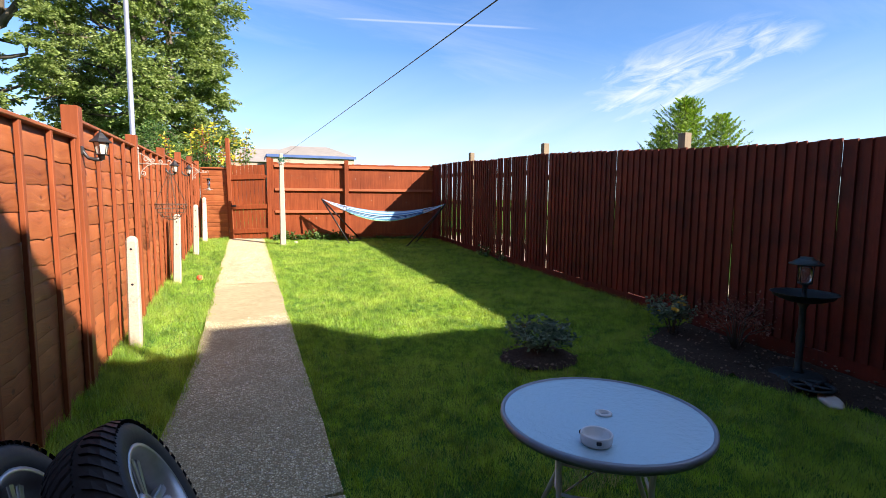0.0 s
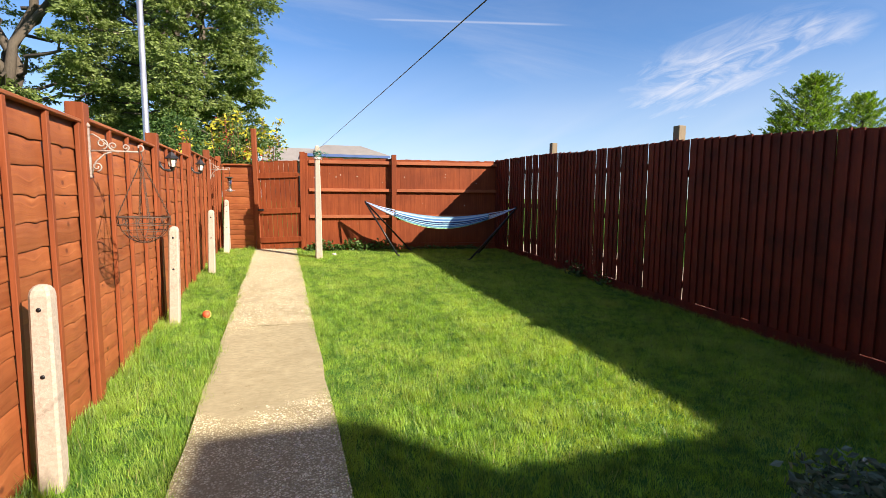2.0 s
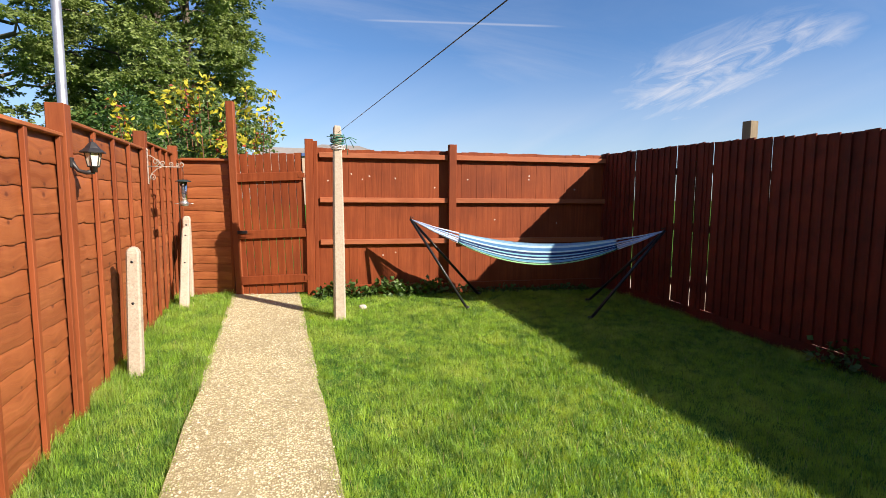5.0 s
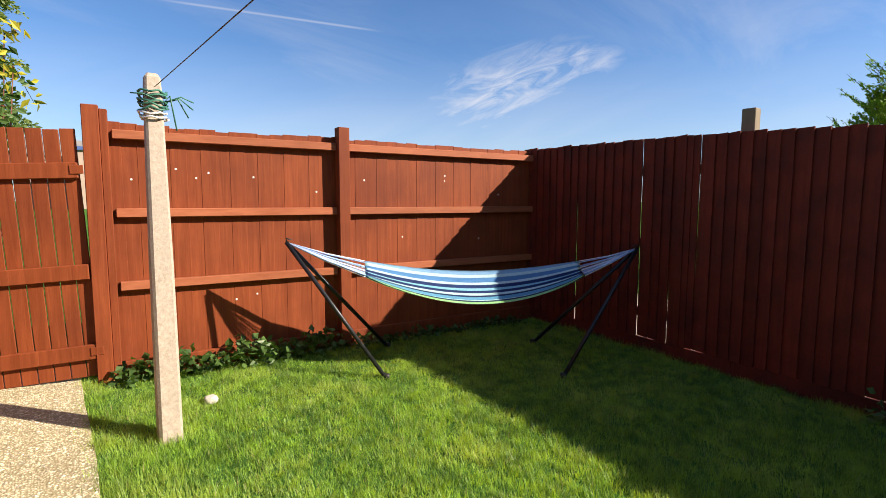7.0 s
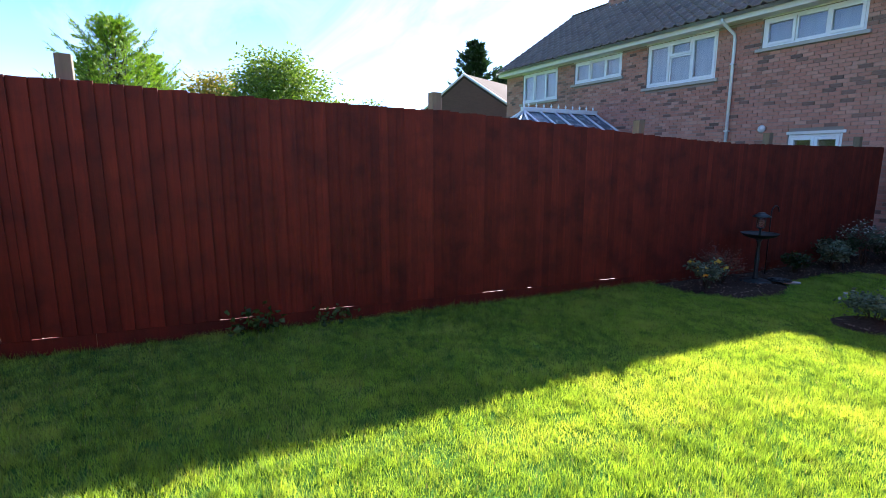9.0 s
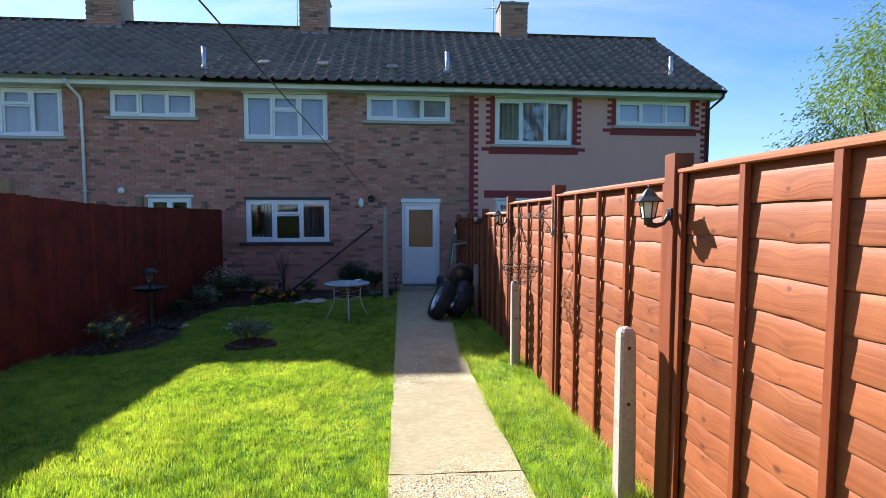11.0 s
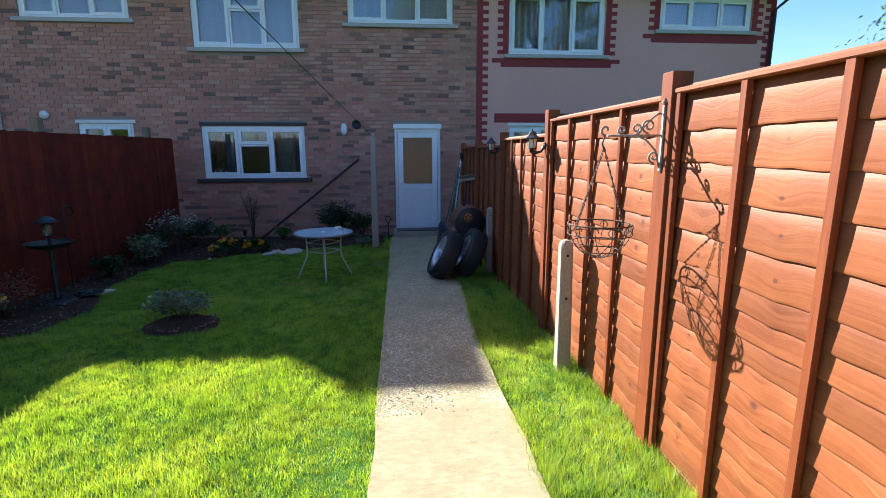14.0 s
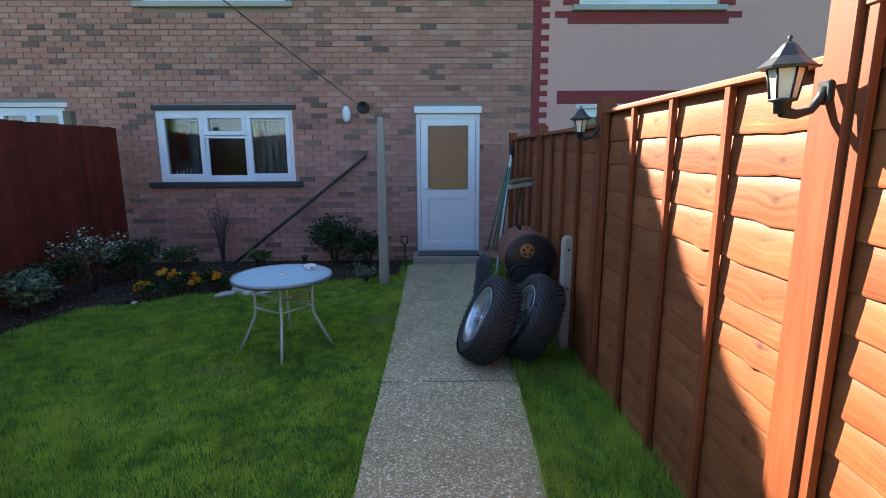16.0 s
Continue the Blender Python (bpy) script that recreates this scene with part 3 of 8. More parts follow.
def add_lathe(bm, profile, sides=24, m=None):
    """A turned shape from (radius, height) pairs."""
    rings = []
    for r, z in profile:
        rings.append([bm.verts.new((r * math.cos(k * math.tau / sides), r * math.sin(k * math.tau / sides), z)) for k in range(sides)])
    for r0, r1 in zip(rings, rings[1:]):
        for k in range(sides):
            bm.faces.new((r0[k], r0[(k + 1) % sides], r1[(k + 1) % sides], r1[k])).smooth = True
    for ring, flip in ((rings[0], True), (rings[-1], False)):
        if profile[0 if flip else -1][0] > 1e-5:
            bm.faces.new(ring[::-1] if flip else ring)
    if m:
        bmesh.ops.transform(bm, matrix=m, verts=[v for ring in rings for v in ring])
    return bm


def lathe(profile, sides=24, m=None):
    return add_lathe(bmesh.new(), profile, sides, m)


def thing(name, m, label, category, group="", kind=""):
    ob = new(name)
    ob.empty_display_size = 0.1
    ob.matrix_world = m
    return tagged(ob, label, category, group, kind)


def ground_z(y):
    """The garden climbs gently away from the house."""
    s = max(0.0, min(y, 13.0) - 1.2)
    return 0.03 + 0.0366 * s * s / (s + 0.25) if s > 0 else 0.03


def quick_mesh(name, verts, faces, mat, parent=None, smooth=False):
    """A mesh object from arrays of corners and equal-sided faces."""
    verts, faces = np.asarray(verts, dtype=np.float32), np.asarray(faces, dtype=np.int32)
    me = bpy.data.meshes.new(name)
    n, k = faces.shape
    me.vertices.add(len(verts))
    me.vertices.foreach_set("co", verts.ravel())
    me.loops.add(n * k)
    me.loops.foreach_set("vertex_index", faces.ravel())
    me.polygons.add(n)
    me.polygons.foreach_set("loop_start", np.arange(0, n * k, k, dtype=np.int32))
    me.polygons.foreach_set("loop_total", np.full(n, k, dtype=np.int32))
    me.update(calc_edges=True)
    if not smooth:
        me.shade_flat()
    me.materials.append(M[mat])
    ob = new(name, me)
    if parent:
        ob.parent = parent
    return ob


def leaves(name, pts, length, width, mat, parent=None, seed=0, flat=0.0, out=None, hang=0.0):
    """A folded four-sided leaf at each point; out: the way each one points."""
    rng = np.random.default_rng(seed)
    pts = np.asarray(pts, dtype=float)
    n = len(pts)
    ax = rng.normal(size=(n, 3))
    if out is not None:
        ax = ax * 0.6 + np.asarray(out) * 1.2
    ax[:, 2] = ax[:, 2] * (1 - flat) - hang
    ax /= np.linalg.norm(ax, axis=1)[:, None] + 1e-9
    sd = np.cross(ax, rng.normal(size=(n, 3)) * (1, 1, 0.4) + (0, 0, 0.9 * flat))
    sd /= np.linalg.norm(sd, axis=1)[:, None] + 1e-9
    nm = np.cross(ax, sd)
    s = rng.uniform(0.65, 1.25, size=(n, 1))
    L, W = length * s, width * s
    a = pts
    b = pts + ax * L * 0.45 + sd * W * 0.5 + nm * W * 0.15
    c = pts + ax * L
    d = pts + ax * L * 0.45 - sd * W * 0.5 + nm * W * 0.15
    v = np.stack([a, b, c, d], 1).reshape(-1, 3)
    i = np.arange(n)[:, None] * 4
    f = np.concatenate([i + (0, 1, 2), i + (0, 2, 3)], 1).reshape(-1, 3)
    return quick_mesh(name, v, f, mat, parent)

# ---- ground, path ----
LEFT_X, RIGHT_X, WALL_Y = -1.0, 4.68, -2.34


def build_ground():
    bm = bmesh.new()
    xs = [-400, -60, -20, -6, -2, LEFT_X] + [LEFT_X + i * (RIGHT_X - LEFT_X) / 14 for i in range(1, 15)] + [8, 20, 60, 400]
    ys = [-400, -60, -20, -8, -2.5] + [-2 + i * 0.5 for i in range(31)] + [16, 30, 80, 400]
    grid = [[bm.verts.new((x, y, ground_z(y) + (0.010 * noise.noise((x * 1.3, y * 1.3, 0)) - 0.012 if LEFT_X < x < RIGHT_X and 0 < y < 12.4 and not -0.6 < x < 0.7 and not (x > 1.6 and y < 4.6) else 0) - (0.012 if 0.6 < x < RIGHT_X + 0.1 and y < 4.6 else 0))) for x in xs] for y in ys]
    for r0, r1 in zip(grid, grid[1:]):
        for i in range(len(xs) - 1):
            bm.faces.new((r0[i], r0[i + 1], r1[i + 1], r1[i])).smooth = True
    return tagged(part("ground", bm, "turf"), "green lawn and level ground around the garden", "ground", kind="structure")


build_ground()


def build_slit_backing():
    """Pale slab added on the neighbours' side so the tall fence's slits show pale."""
    slab = part("pavement", box(RIGHT_X + 0.25, RIGHT_X + 2.2, 1.0, 12.4, -0.06, 0.0, 0.004), "path")
    for v in slab.data.vertices:
        v.co.z += ground_z(v.co.y) + 0.035
    tagged(slab, "pale concrete slab added beyond the tall fence to brighten its slits", "pavement", kind="structure")


build_slit_backing()


def path_edge(y, side):
    left = -0.50 + 0.17 * min(1, max(0, (y - 1.0) / 3.0)) if y < 6 else -0.33
    return (left if side < 0 else 0.49) + 0.02 * noise.noise((y * 1.7, side * 5.0, 3.0))


def build_path():
    path = thing("path", pose(0, 0, 0), "pale concrete garden path with worn pebbled stretches", "path", kind="structure")
    cuts = [-1.86, 1.9, 7.12, 12.95]
    for a, b in zip(cuts, cuts[1:]):
        bm = bmesh.new()
        n = 14
        top, low = [], []
        for i in range(n + 1):
            y = a + 0.009 + (b - a - 0.018) * i / n
            ragged = 0.030 if i in (0, n) else 0.0
            z = ground_z(y) + 0.025
            xs = [path_edge(y, -1) + (path_edge(y, 1) - path_edge(y, -1)) * k / 6 for k in range(7)]
            top.append([bm.verts.new((x, y + ragged * noise.noise((x * 5, i + a, 8)), z + 0.003 * noise.noise((x * 4, y * 4, 1)))) for x in xs])
            low.append([bm.verts.new((x, y, z - 0.08)) for x in (xs[0], xs[-1])])
        for i in range(n):
            for k in range(6):
                bm.faces.new((top[i][k], top[i][k + 1], top[i + 1][k + 1], top[i + 1][k]))
            bm.faces.new((low[i][0], top[i][0], top[i + 1][0], low[i + 1][0]))
            bm.faces.new((top[i][6], low[i][1], low[i + 1][1], top[i + 1][6]))
        for i, f in ((0, 1), (n, -1)):
            bm.faces.new(([low[i][0], low[i][1]] + top[i][::-1])[::f])
        part("path_slab", bm, "path_pebble", path)


build_path()


# ---- boundary fences ----
def lap_slat(width, height, seed):
    """One overlapping board: thin at the top, thick and wavy at its lower edge, which curls at the knots."""
    bm = bmesh.new()
    n = 46
    prof = []
    for i in range(n + 1):
        y = -width / 2 + width * i / n
        curl = sum(math.exp(-((y - yk) / 0.035) ** 2) * noise.noise((yk * 9, seed * 3.7, 6)) for yk in (-0.67, -0.21, 0.30, 0.71))
        wav = 0.012 * noise.noise((y * 1.9, seed * 7.3, 0)) + 0.008 * noise.noise((y * 7, seed * 3.1, 4)) + 0.020 * curl
        out = 0.012 + 0.003 * noise.noise((y * 3, seed, 2)) + 0.007 * abs(curl)
        prof.append([bm.verts.new(p) for p in ((0.001, y, height), (out * 0.45, y, height * 0.5), (out, y, wav + 0.006), (out - 0.002, y, wav), (0.004, y, wav), (-0.004, y, height))])
    for a, b in zip(prof, prof[1:]):
        for k in range(6):
            bm.faces.new((a[k], b[k], b[(k + 1) % 6], a[(k + 1) % 6])).smooth = k < 2
    bm.faces.new(prof[0])
    bm.faces.new(prof[-1][::-1])
    return bm


def lap_panel(width, height, label, seed=0):
    """A lapped fence panel facing +x, its base middle at the origin: narrow boards below, wide ones above."""
    ob = thing("lap_fence", pose(0, 0, 0), label, "fence panel", "lapped fence panels")
    rnd = random.Random(seed)
    narrow, wide = (0.098, 0.150) if seed % 2 == 0 else (0.112, 0.140)
    wides = 5
    rows = int((height - 0.06 - wides * wide) / narrow)
    narrow = (height - 0.06 - wides * wide) / rows
    shapes = {}
    z = 0.02
    for i in range(rows + wides):
        pitch = narrow if i < rows else wide
        key = (pitch, rnd.randrange(6))
        if key not in shapes:
            bm = lap_slat(width - 0.02, pitch + 0.055, key[1] + 1 + 10 * (pitch == wide) + 31 * seed)
            o = part("slat", bm, "stain_lap", ob)
            shapes[key] = o.data
        else:
            o = new("slat", shapes[key])
            o.parent = ob
        o.location = (0.003 * rnd.random(), 0, z)
        o.rotation_euler = (radians(rnd.uniform(-0.25, 0.25)), 0, 0)
        z += pitch
    count = 5 if width > 1 else 2
    for i in range(count):
        y = -width / 2 + 0.022 + (width - 0.044) * i / (count - 1)
        part("batten", box(0.018, 0.044, y - 0.019, y + 0.019, 0.0, height - 0.02, 0.003), "stain_post", ob)
    part("capping", box(-0.03, 0.050, -width / 2, width / 2, height - 0.022, height, 0.004), "stain_lap", ob)
    part("gravel_board", box(-0.012, 0.012, -width / 2, width / 2, -0.12, 0.02, 0.003), "stain_post", ob)
    return ob


POST_Y = [-2.06 + 1.94 * i for i in range(8)]      # left fence posts


def panel_base(i):
    tops = [1.80, 1.80, 1.88, 2.00, 2.025, 2.065, 2.16, 2.235]
    return tops[i] - 1.81


def build_left_fence():
    kinds = {}
    for i in range(8):
        y = POST_Y[i] + 0.97
        w = 1.83 if i < 7 else 1.40
        y = y if i < 7 else POST_Y[7] + 0.055 + w / 2
        m = pose(LEFT_X, y, panel_base(i), 0, 0, 0)
        if i == 7:
            p = lap_panel(w, 1.81, "short reddish-brown lapped fence panel by the gate", 3)
            p.matrix_world = m
        elif i % 2 not in kinds:
            kinds[i % 2] = lap_panel(w, 1.81, "reddish-brown stained lapped timber fence panel", i % 2)
            kinds[i % 2].matrix_world = m
        else:
            copy_thing(kinds[i % 2], m)
    for i, y in enumerate(POST_Y):
        top = max(panel_base(i), panel_base(max(0, i - 1))) + 1.83 + 0.06
        ob = part("fence_post", box(-0.05, 0.05, -0.05, 0.05, ground_z(y) - 0.3, top, 0.004), "stain_post")
        ob.location = (LEFT_X + 0.01, y, 0)
        tagged(ob, "square reddish-brown timber fence post", "fence post", "left fence posts")


build_left_fence()


def feather_board(w, h, seed):
    bm = bmesh.new()
    # one edge thick, one thin; slightly uneven head
    t0, t1, sk = 0.016, 0.006, 0.005 * noise.noise((seed, 2.2, 0))
    vs = [(-t0, -w / 2, 0), (-t1, w / 2, 0), (0, w / 2, 0), (0, -w / 2, 0), (-t0, -w / 2, h + sk), (-t1, w / 2, h - sk), (0, w / 2, h - sk), (0, -w / 2, h + sk)]
    v = [bm.verts.new(p) for p in vs]
    for f in ((0, 1, 5, 4), (1, 2, 6, 5), (2, 3, 7, 6), (3, 0, 4, 7), (4, 5, 6, 7), (3, 2, 1, 0)):
        bm.faces.new([v[k] for k in f])
    bmesh.ops.recalc_face_normals(bm, faces=bm.faces[:])
    return bm


def right_top(y):
    return float(np.interp(y, (2.0, 3.1, 3.8, 5.0, 6.0, 6.9, 9.0, 9.9, 12.0), (1.98, 2.015, 2.05, 2.12, 2.185, 2.225, 2.26, 2.31, 2.335)))


# where neighbouring boards have shrunk apart: place, how far open at the head and at the foot
SLITS = [(2.32, 1.0, 0.6), (3.28, 0.2, 0.9), (5.04, 0.9, 0.0), (6.655, 1.0, 0.9), (7.34, 1.0, 0.7), (7.88, 0.0, 1.0), (8.20, 1.0, 1.0),
         (8.46, 1.0, 0.2), (9.55, 0.8, 0.0), (10.22, 1.0, 0.7), (10.45, 0.2, 1.0), (10.74, 0.8, 1.0), (11.45, 0.2, 1.0)]


def build_right_fence():
    fence = thing("fence", pose(0, 0, 0), "tall close-boarded fence stained dark red-brown", "fence")
    rnd = random.Random(4)
    meshes = []
    for k in range(8):
        b = feather_board(0.120, 1.0, k * 1.7)
        me = bpy.data.meshes.new("board")
        b.to_mesh(me)
        b.free()
        me.materials.append(M["stain_dark"])
        meshes.append(me)
    # between two slits the boards share the run evenly
    runs = [(WALL_Y + 0.03, 0.0, 0.0)] + SLITS + [(12.20, 0.0, 0.0)]
    for (y0, top0, foot0), (y1, top1, foot1) in zip(runs, runs[1:]):
        a, b = y0 + 0.0535 + 0.0028 * (top0 + foot0), y1 - 0.0535 - 0.0028 * (top1 + foot1)
        n = math.ceil((b - a) / 0.105) + 1
        for k in range(n):
            y = a + (b - a) * k / (n - 1)
            o = new("board", meshes[rnd.randrange(8)])
            o.parent = fence
            base = ground_z(y) + 0.13 + (0.007 if noise.noise((y * 2.3, 3.0, 1.0)) > 0.2 else 0.0)
            tilt = rnd.uniform(-0.0035, 0.0035)
            if k == 0:
                tilt = 0.0028 * (top0 - foot0)
            elif k == n - 1:
                tilt = 0.0028 * (foot1 - top1)
            o.location = (RIGHT_X - 0.003 * rnd.random(), y - tilt, base)
            o.scale = (1, 1, right_top(y) - base + rnd.uniform(-0.007, 0.007))
            o.rotation_euler = (-tilt, 0, radians(-7.0))
    for y0, y1 in ((WALL_Y, 1.3), (1.3, 4.1), (4.1, 6.95), (6.95, 9.9), (9.9, 12.13)):
        for h in (0.35, 1.0, 1.65):
            part("rail", box(0.004, 0.05, y0, y1 - 0.004, -0.04, 0.04), "stain_dark", fence).location = (RIGHT_X, 0, ground_z((y0 + y1) / 2) + h)
        b = box(-0.012, 0.012, y0, y1 - 0.004, -0.12, 0.13, 0.003)
        for v in b.verts:
            v.co.z += ground_z(v.co.y)
        part("gravel_board", b, "stain_dark", fence).location = (RIGHT_X, 0, 0)
    for y in (-1.6, 1.2, 4.05, 6.95, 9.9):
        part("fence_post", box(RIGHT_X + 0.055, RIGHT_X + 0.155, y - 0.05, y + 0.05, ground_z(y) - 0.3, right_top(y) + 0.18, 0.004), "raw_post", fence, "weathered bare timber post standing above the boards")


build_right_fence()


BACK_A, BACK_B = Vector((0.70, 12.56, 0)), Vector((4.72, 12.06, 0))


def build_back_fence():
    d = BACK_B - BACK_A
    length = d.length
    fence = thing("fence", Matrix.Translation(BACK_A) @ Matrix.Rotation(math.atan2(d.y, d.x), 4, "Z"), "reddish-brown close-boarded fence with three rails, back face", "fence")
    g = ground_z(12.4)
    rnd = random.Random(9)
    n = int(length / 0.104)
    for i in range(n):
        x = (i + 0.5) * length / n
        sag = -0.06 * math.sin(math.pi * min(1, x / 1.8)) if x < 1.8 else -0.05
        b = box(-0.058, 0.058, 0.05, 0.062, g + 0.12, 2.33 + sag * 0.4 + rnd.uniform(-0.008, 0.008), 0.002)
        o = part("board", b, "stain_back", fence)
        o.location = (x, 0.0025 * (i % 2), 0)
    for x0, x1 in ((0.06, 1.72), (1.83, length - 0.02)):
        for z in (1.13, 1.67, 2.235):
            part("rail", box(x0, x1, -0.01, 0.046, z - 0.035, z + 0.03, 0.004), "stain_rail", fence)
        part("gravel_board", box(x0, x1, 0.0, 0.045, g - 0.1, g + 0.13, 0.004), "stain_back", fence)
    # pale discs stand in for daylight coming through small holes in the boards
    for k in range(15):
        x, z = rnd.uniform(0.15, length - 0.2), rnd.choice((0.92, 1.38, 1.42, 1.88, 1.95)) + rnd.uniform(-0.06, 0.06)
        if abs(x - 1.77) > 0.1:
            part("nail_head", lathe([(0.0, -0.004), (0.007, -0.004), (0.008, 0.0)], 8, Matrix.Translation((x, 0.0495, z)) @ Matrix.Rotation(radians(90), 4, "X")), "ceramic", fence, "pale disc standing for light through a small hole")
    part("fence_post", box(1.725, 1.825, -0.06, 0.045, g - 0.3, 2.40, 0.004), "stain_back", fence)
    part("fence_post", box(-0.11, -0.01, -0.06, 0.04, g - 0.3, 2.42, 0.004), "stain_back", fence)
    part("fence_post", box(-0.01, 0.04, -0.03, 0.04, g - 0.3, 2.40, 0.004), "stain_back", fence)


build_back_fence()


# ---- terrace of houses ----
def wall_mesh(x0, x1, z0, z1, y0, y1, holes):
    bm = bmesh.new()
    xs = sorted({x0, x1, *[v for h in holes for v in h[:2] if x0 < v < x1]})
    zs = sorted({z0, z1, *[v for h in holes for v in h[2:] if z0 < v < z1]})
    for a, b in zip(xs, xs[1:]):
        for c, d in zip(zs, zs[1:]):
            mx, mz = (a + b) / 2, (c + d) / 2
            if not any(h[0] < mx < h[1] and h[2] < mz < h[3] for h in holes):
                add_box(bm, a, b, y0, y1, c, d)
    bmesh.ops.remove_doubles(bm, verts=bm.verts[:], dist=1e-5)
    return bm


EAVE_Z, EAVE_Y, RIDGE_Y, RIDGE_Z = 4.98, -2.0, -5.6, 7.38
WINDOWS = [  # x0, x1, z0, z1, kind
    (2.15, 4.11, 1.21, 2.225, "side"),
    (2.15, 4.11, 3.66, 4.73, "side"),
    (-0.80, 1.22, 4.14, 4.75, "three"),
    (5.21, 7.12, 4.14, 4.75, "three"),
    (5.36, 6.36, 1.30, 2.27, "two"),
    (8.15, 10.15, 3.66, 4.75, "side"),
    (11.03, 12.95, 4.10, 4.75, "three"),
    (13.75, 15.62, 3.75, 4.75, "side2"),
    (-3.865, -1.92, 3.615, 4.74, "three"),
    (-6.95, -5.0, 4.12, 4.75, "three"),
    (-3.865, -1.95, 1.21, 2.225, "three"),
]
DOOR = (-0.55, 0.378, 0.14, 2.255)


def build_houses():
    holes = [w[:4] for w in WINDOWS] + [DOOR]
    brick_wall = part("wall_brick", wall_mesh(-1.28, 16.6, -0.2, 4.9, WALL_Y - 0.25, WALL_Y - 0.012, holes), "mortar")
    tagged(brick_wall, "brown brick rear wall of a terrace", "wall", kind="structure")
    pink_wall = part("wall_pink", wall_mesh(-7.46, -1.284, -0.2, 4.9, WALL_Y - 0.25, WALL_Y, holes), "render_pink")
    tagged(pink_wall, "pink painted rear wall with maroon edging", "wall", kind="structure")
    bm = bmesh.new()
    pts = [(EAVE_Y, EAVE_Z - 0.02), (RIDGE_Y, RIDGE_Z - 0.02), (2 * RIDGE_Y - EAVE_Y, EAVE_Z - 0.02)]
    a = [bm.verts.new((-7.62, *p)) for p in pts]
    b = [bm.verts.new((16.72, *p)) for p in pts]
    bm.faces.new(a)
    bm.faces.new(b[::-1])
    for i in range(3):
        bm.faces.new((a[i], b[i], b[(i + 1) % 3], a[(i + 1) % 3]))
    bmesh.ops.recalc_face_normals(bm, faces=bm.faces[:])
    roof = tagged(part("roof", bm, "tile"), "dark brown pitched tile roof over the terrace", "roof", kind="structure")
    return brick_wall, pink_wall, roof


brick_wall, pink_wall, roof = build_houses()


# ---- house details ----
def frame_bm(x0, x1, z0, z1, w, y0, y1):
    bm = bmesh.new()
    add_box(bm, x0, x0 + w, y0, y1, z0, z1)
    add_box(bm, x1 - w, x1, y0, y1, z0, z1)
    add_box(bm, x0 + w, x1 - w, y0, y1, z0, z0 + w)
    add_box(bm, x0 + w, x1 - w, y0, y1, z1 - w, z1)
    bmesh.ops.bevel(bm, geom=bm.edges[:], offset=0.004, segments=1, affect="EDGES")
    return bm


def build_window(k, spec):
    x0, x1, z0, z1, kind = spec
    win = thing("window_%d" % k, pose(0, 0, 0), "white plastic window frame with clear panes", "window", kind="structure")
    yb, yf = WALL_Y - 0.10, WALL_Y - 0.035
    part("window_frame", frame_bm(x0, x1, z0, z1, 0.055, yb, yf), "upvc", win)
    w = x1 - x0
    if kind == "two":
        cells = [(x0 + 0.05, x0 + w / 2, z0 + 0.05, z1 - 0.05), (x0 + w / 2, x1 - 0.05, z0 + 0.05, z1 - 0.05)]
    else:
        a, b = x0 + 0.05 + (w - 0.1) * 0.335, x0 + 0.05 + (w - 0.1) * 0.665
        cells = [(x0 + 0.05, a, z0 + 0.05, z1 - 0.05), (b, x1 - 0.05, z0 + 0.05, z1 - 0.05)]
        if kind == "side":
            zt = z1 - 0.05 - (z1 - z0) * 0.30
            cells += [(a, b, z0 + 0.05, zt), (a, b, zt, z1 - 0.05)]
        else:
            cells += [(a, b, z0 + 0.05, z1 - 0.05)]
    for i, (p, q, r, s) in enumerate(cells):
        opens = not (i >= 2 and kind in ("three", "side2")) and not (i == 2 and kind == "side")
        t = 0.062 if opens else 0.038
        sash = part("casement" if opens else "fixed_light", frame_bm(p + 0.002, q - 0.002, r + 0.002, s - 0.002, t, yb + 0.008, yf + (0.014 if opens else -0.006)), "upvc", win)
        pane = part("pane", box(p + t - 0.006, q - t + 0.006, yb + 0.03, yb + 0.036, r + t - 0.006, s - t + 0.006), "glass", sash)
        pane.visible_shadow = False
    low = z0 < 2
    part("window_sill", box(x0 - (0.11 if low else 0.10), x1 + (0.14 if low else 0.10), WALL_Y - 0.03, WALL_Y + 0.07, z0 - 0.075, z0 - 0.004, 0.006), "slate_sill" if (low and k == 1) else "sill", win)
    part("head_trim", box(x0 - (0.06 if low else 0), x1 + 0.03, WALL_Y - 0.03, WALL_Y + 0.012, z1 + 0.004, z1 + 0.065, 0.004), "slate_sill" if k == 1 else "fascia", win)
    return win


for k, spec in enumerate(WINDOWS):
    build_window(k + 1, spec)


def pleated(x0, x1, z0, z1, y, depth, waves, seed):
    """A curtain that hangs in folds."""
    bm = bmesh.new()
    n = max(8, int(waves * 8))
    rows = [[], []]
    for i in range(n + 1):
        t = i / n
        d = depth * math.sin(t * waves * math.tau + 0.7 * noise.noise((t * 4, seed, 0)))
        for row, z in zip(rows, (z0, z1)):
            row.append(bm.verts.new((x0 + (x1 - x0) * t, y + d, z)))
    for i in range(n):
        bm.faces.new((rows[0][i], rows[0][i + 1], rows[1][i + 1], rows[1][i])).smooth = True
    bmesh.ops.solidify(bm, geom=bm.faces[:], thickness=0.003)
    return bm


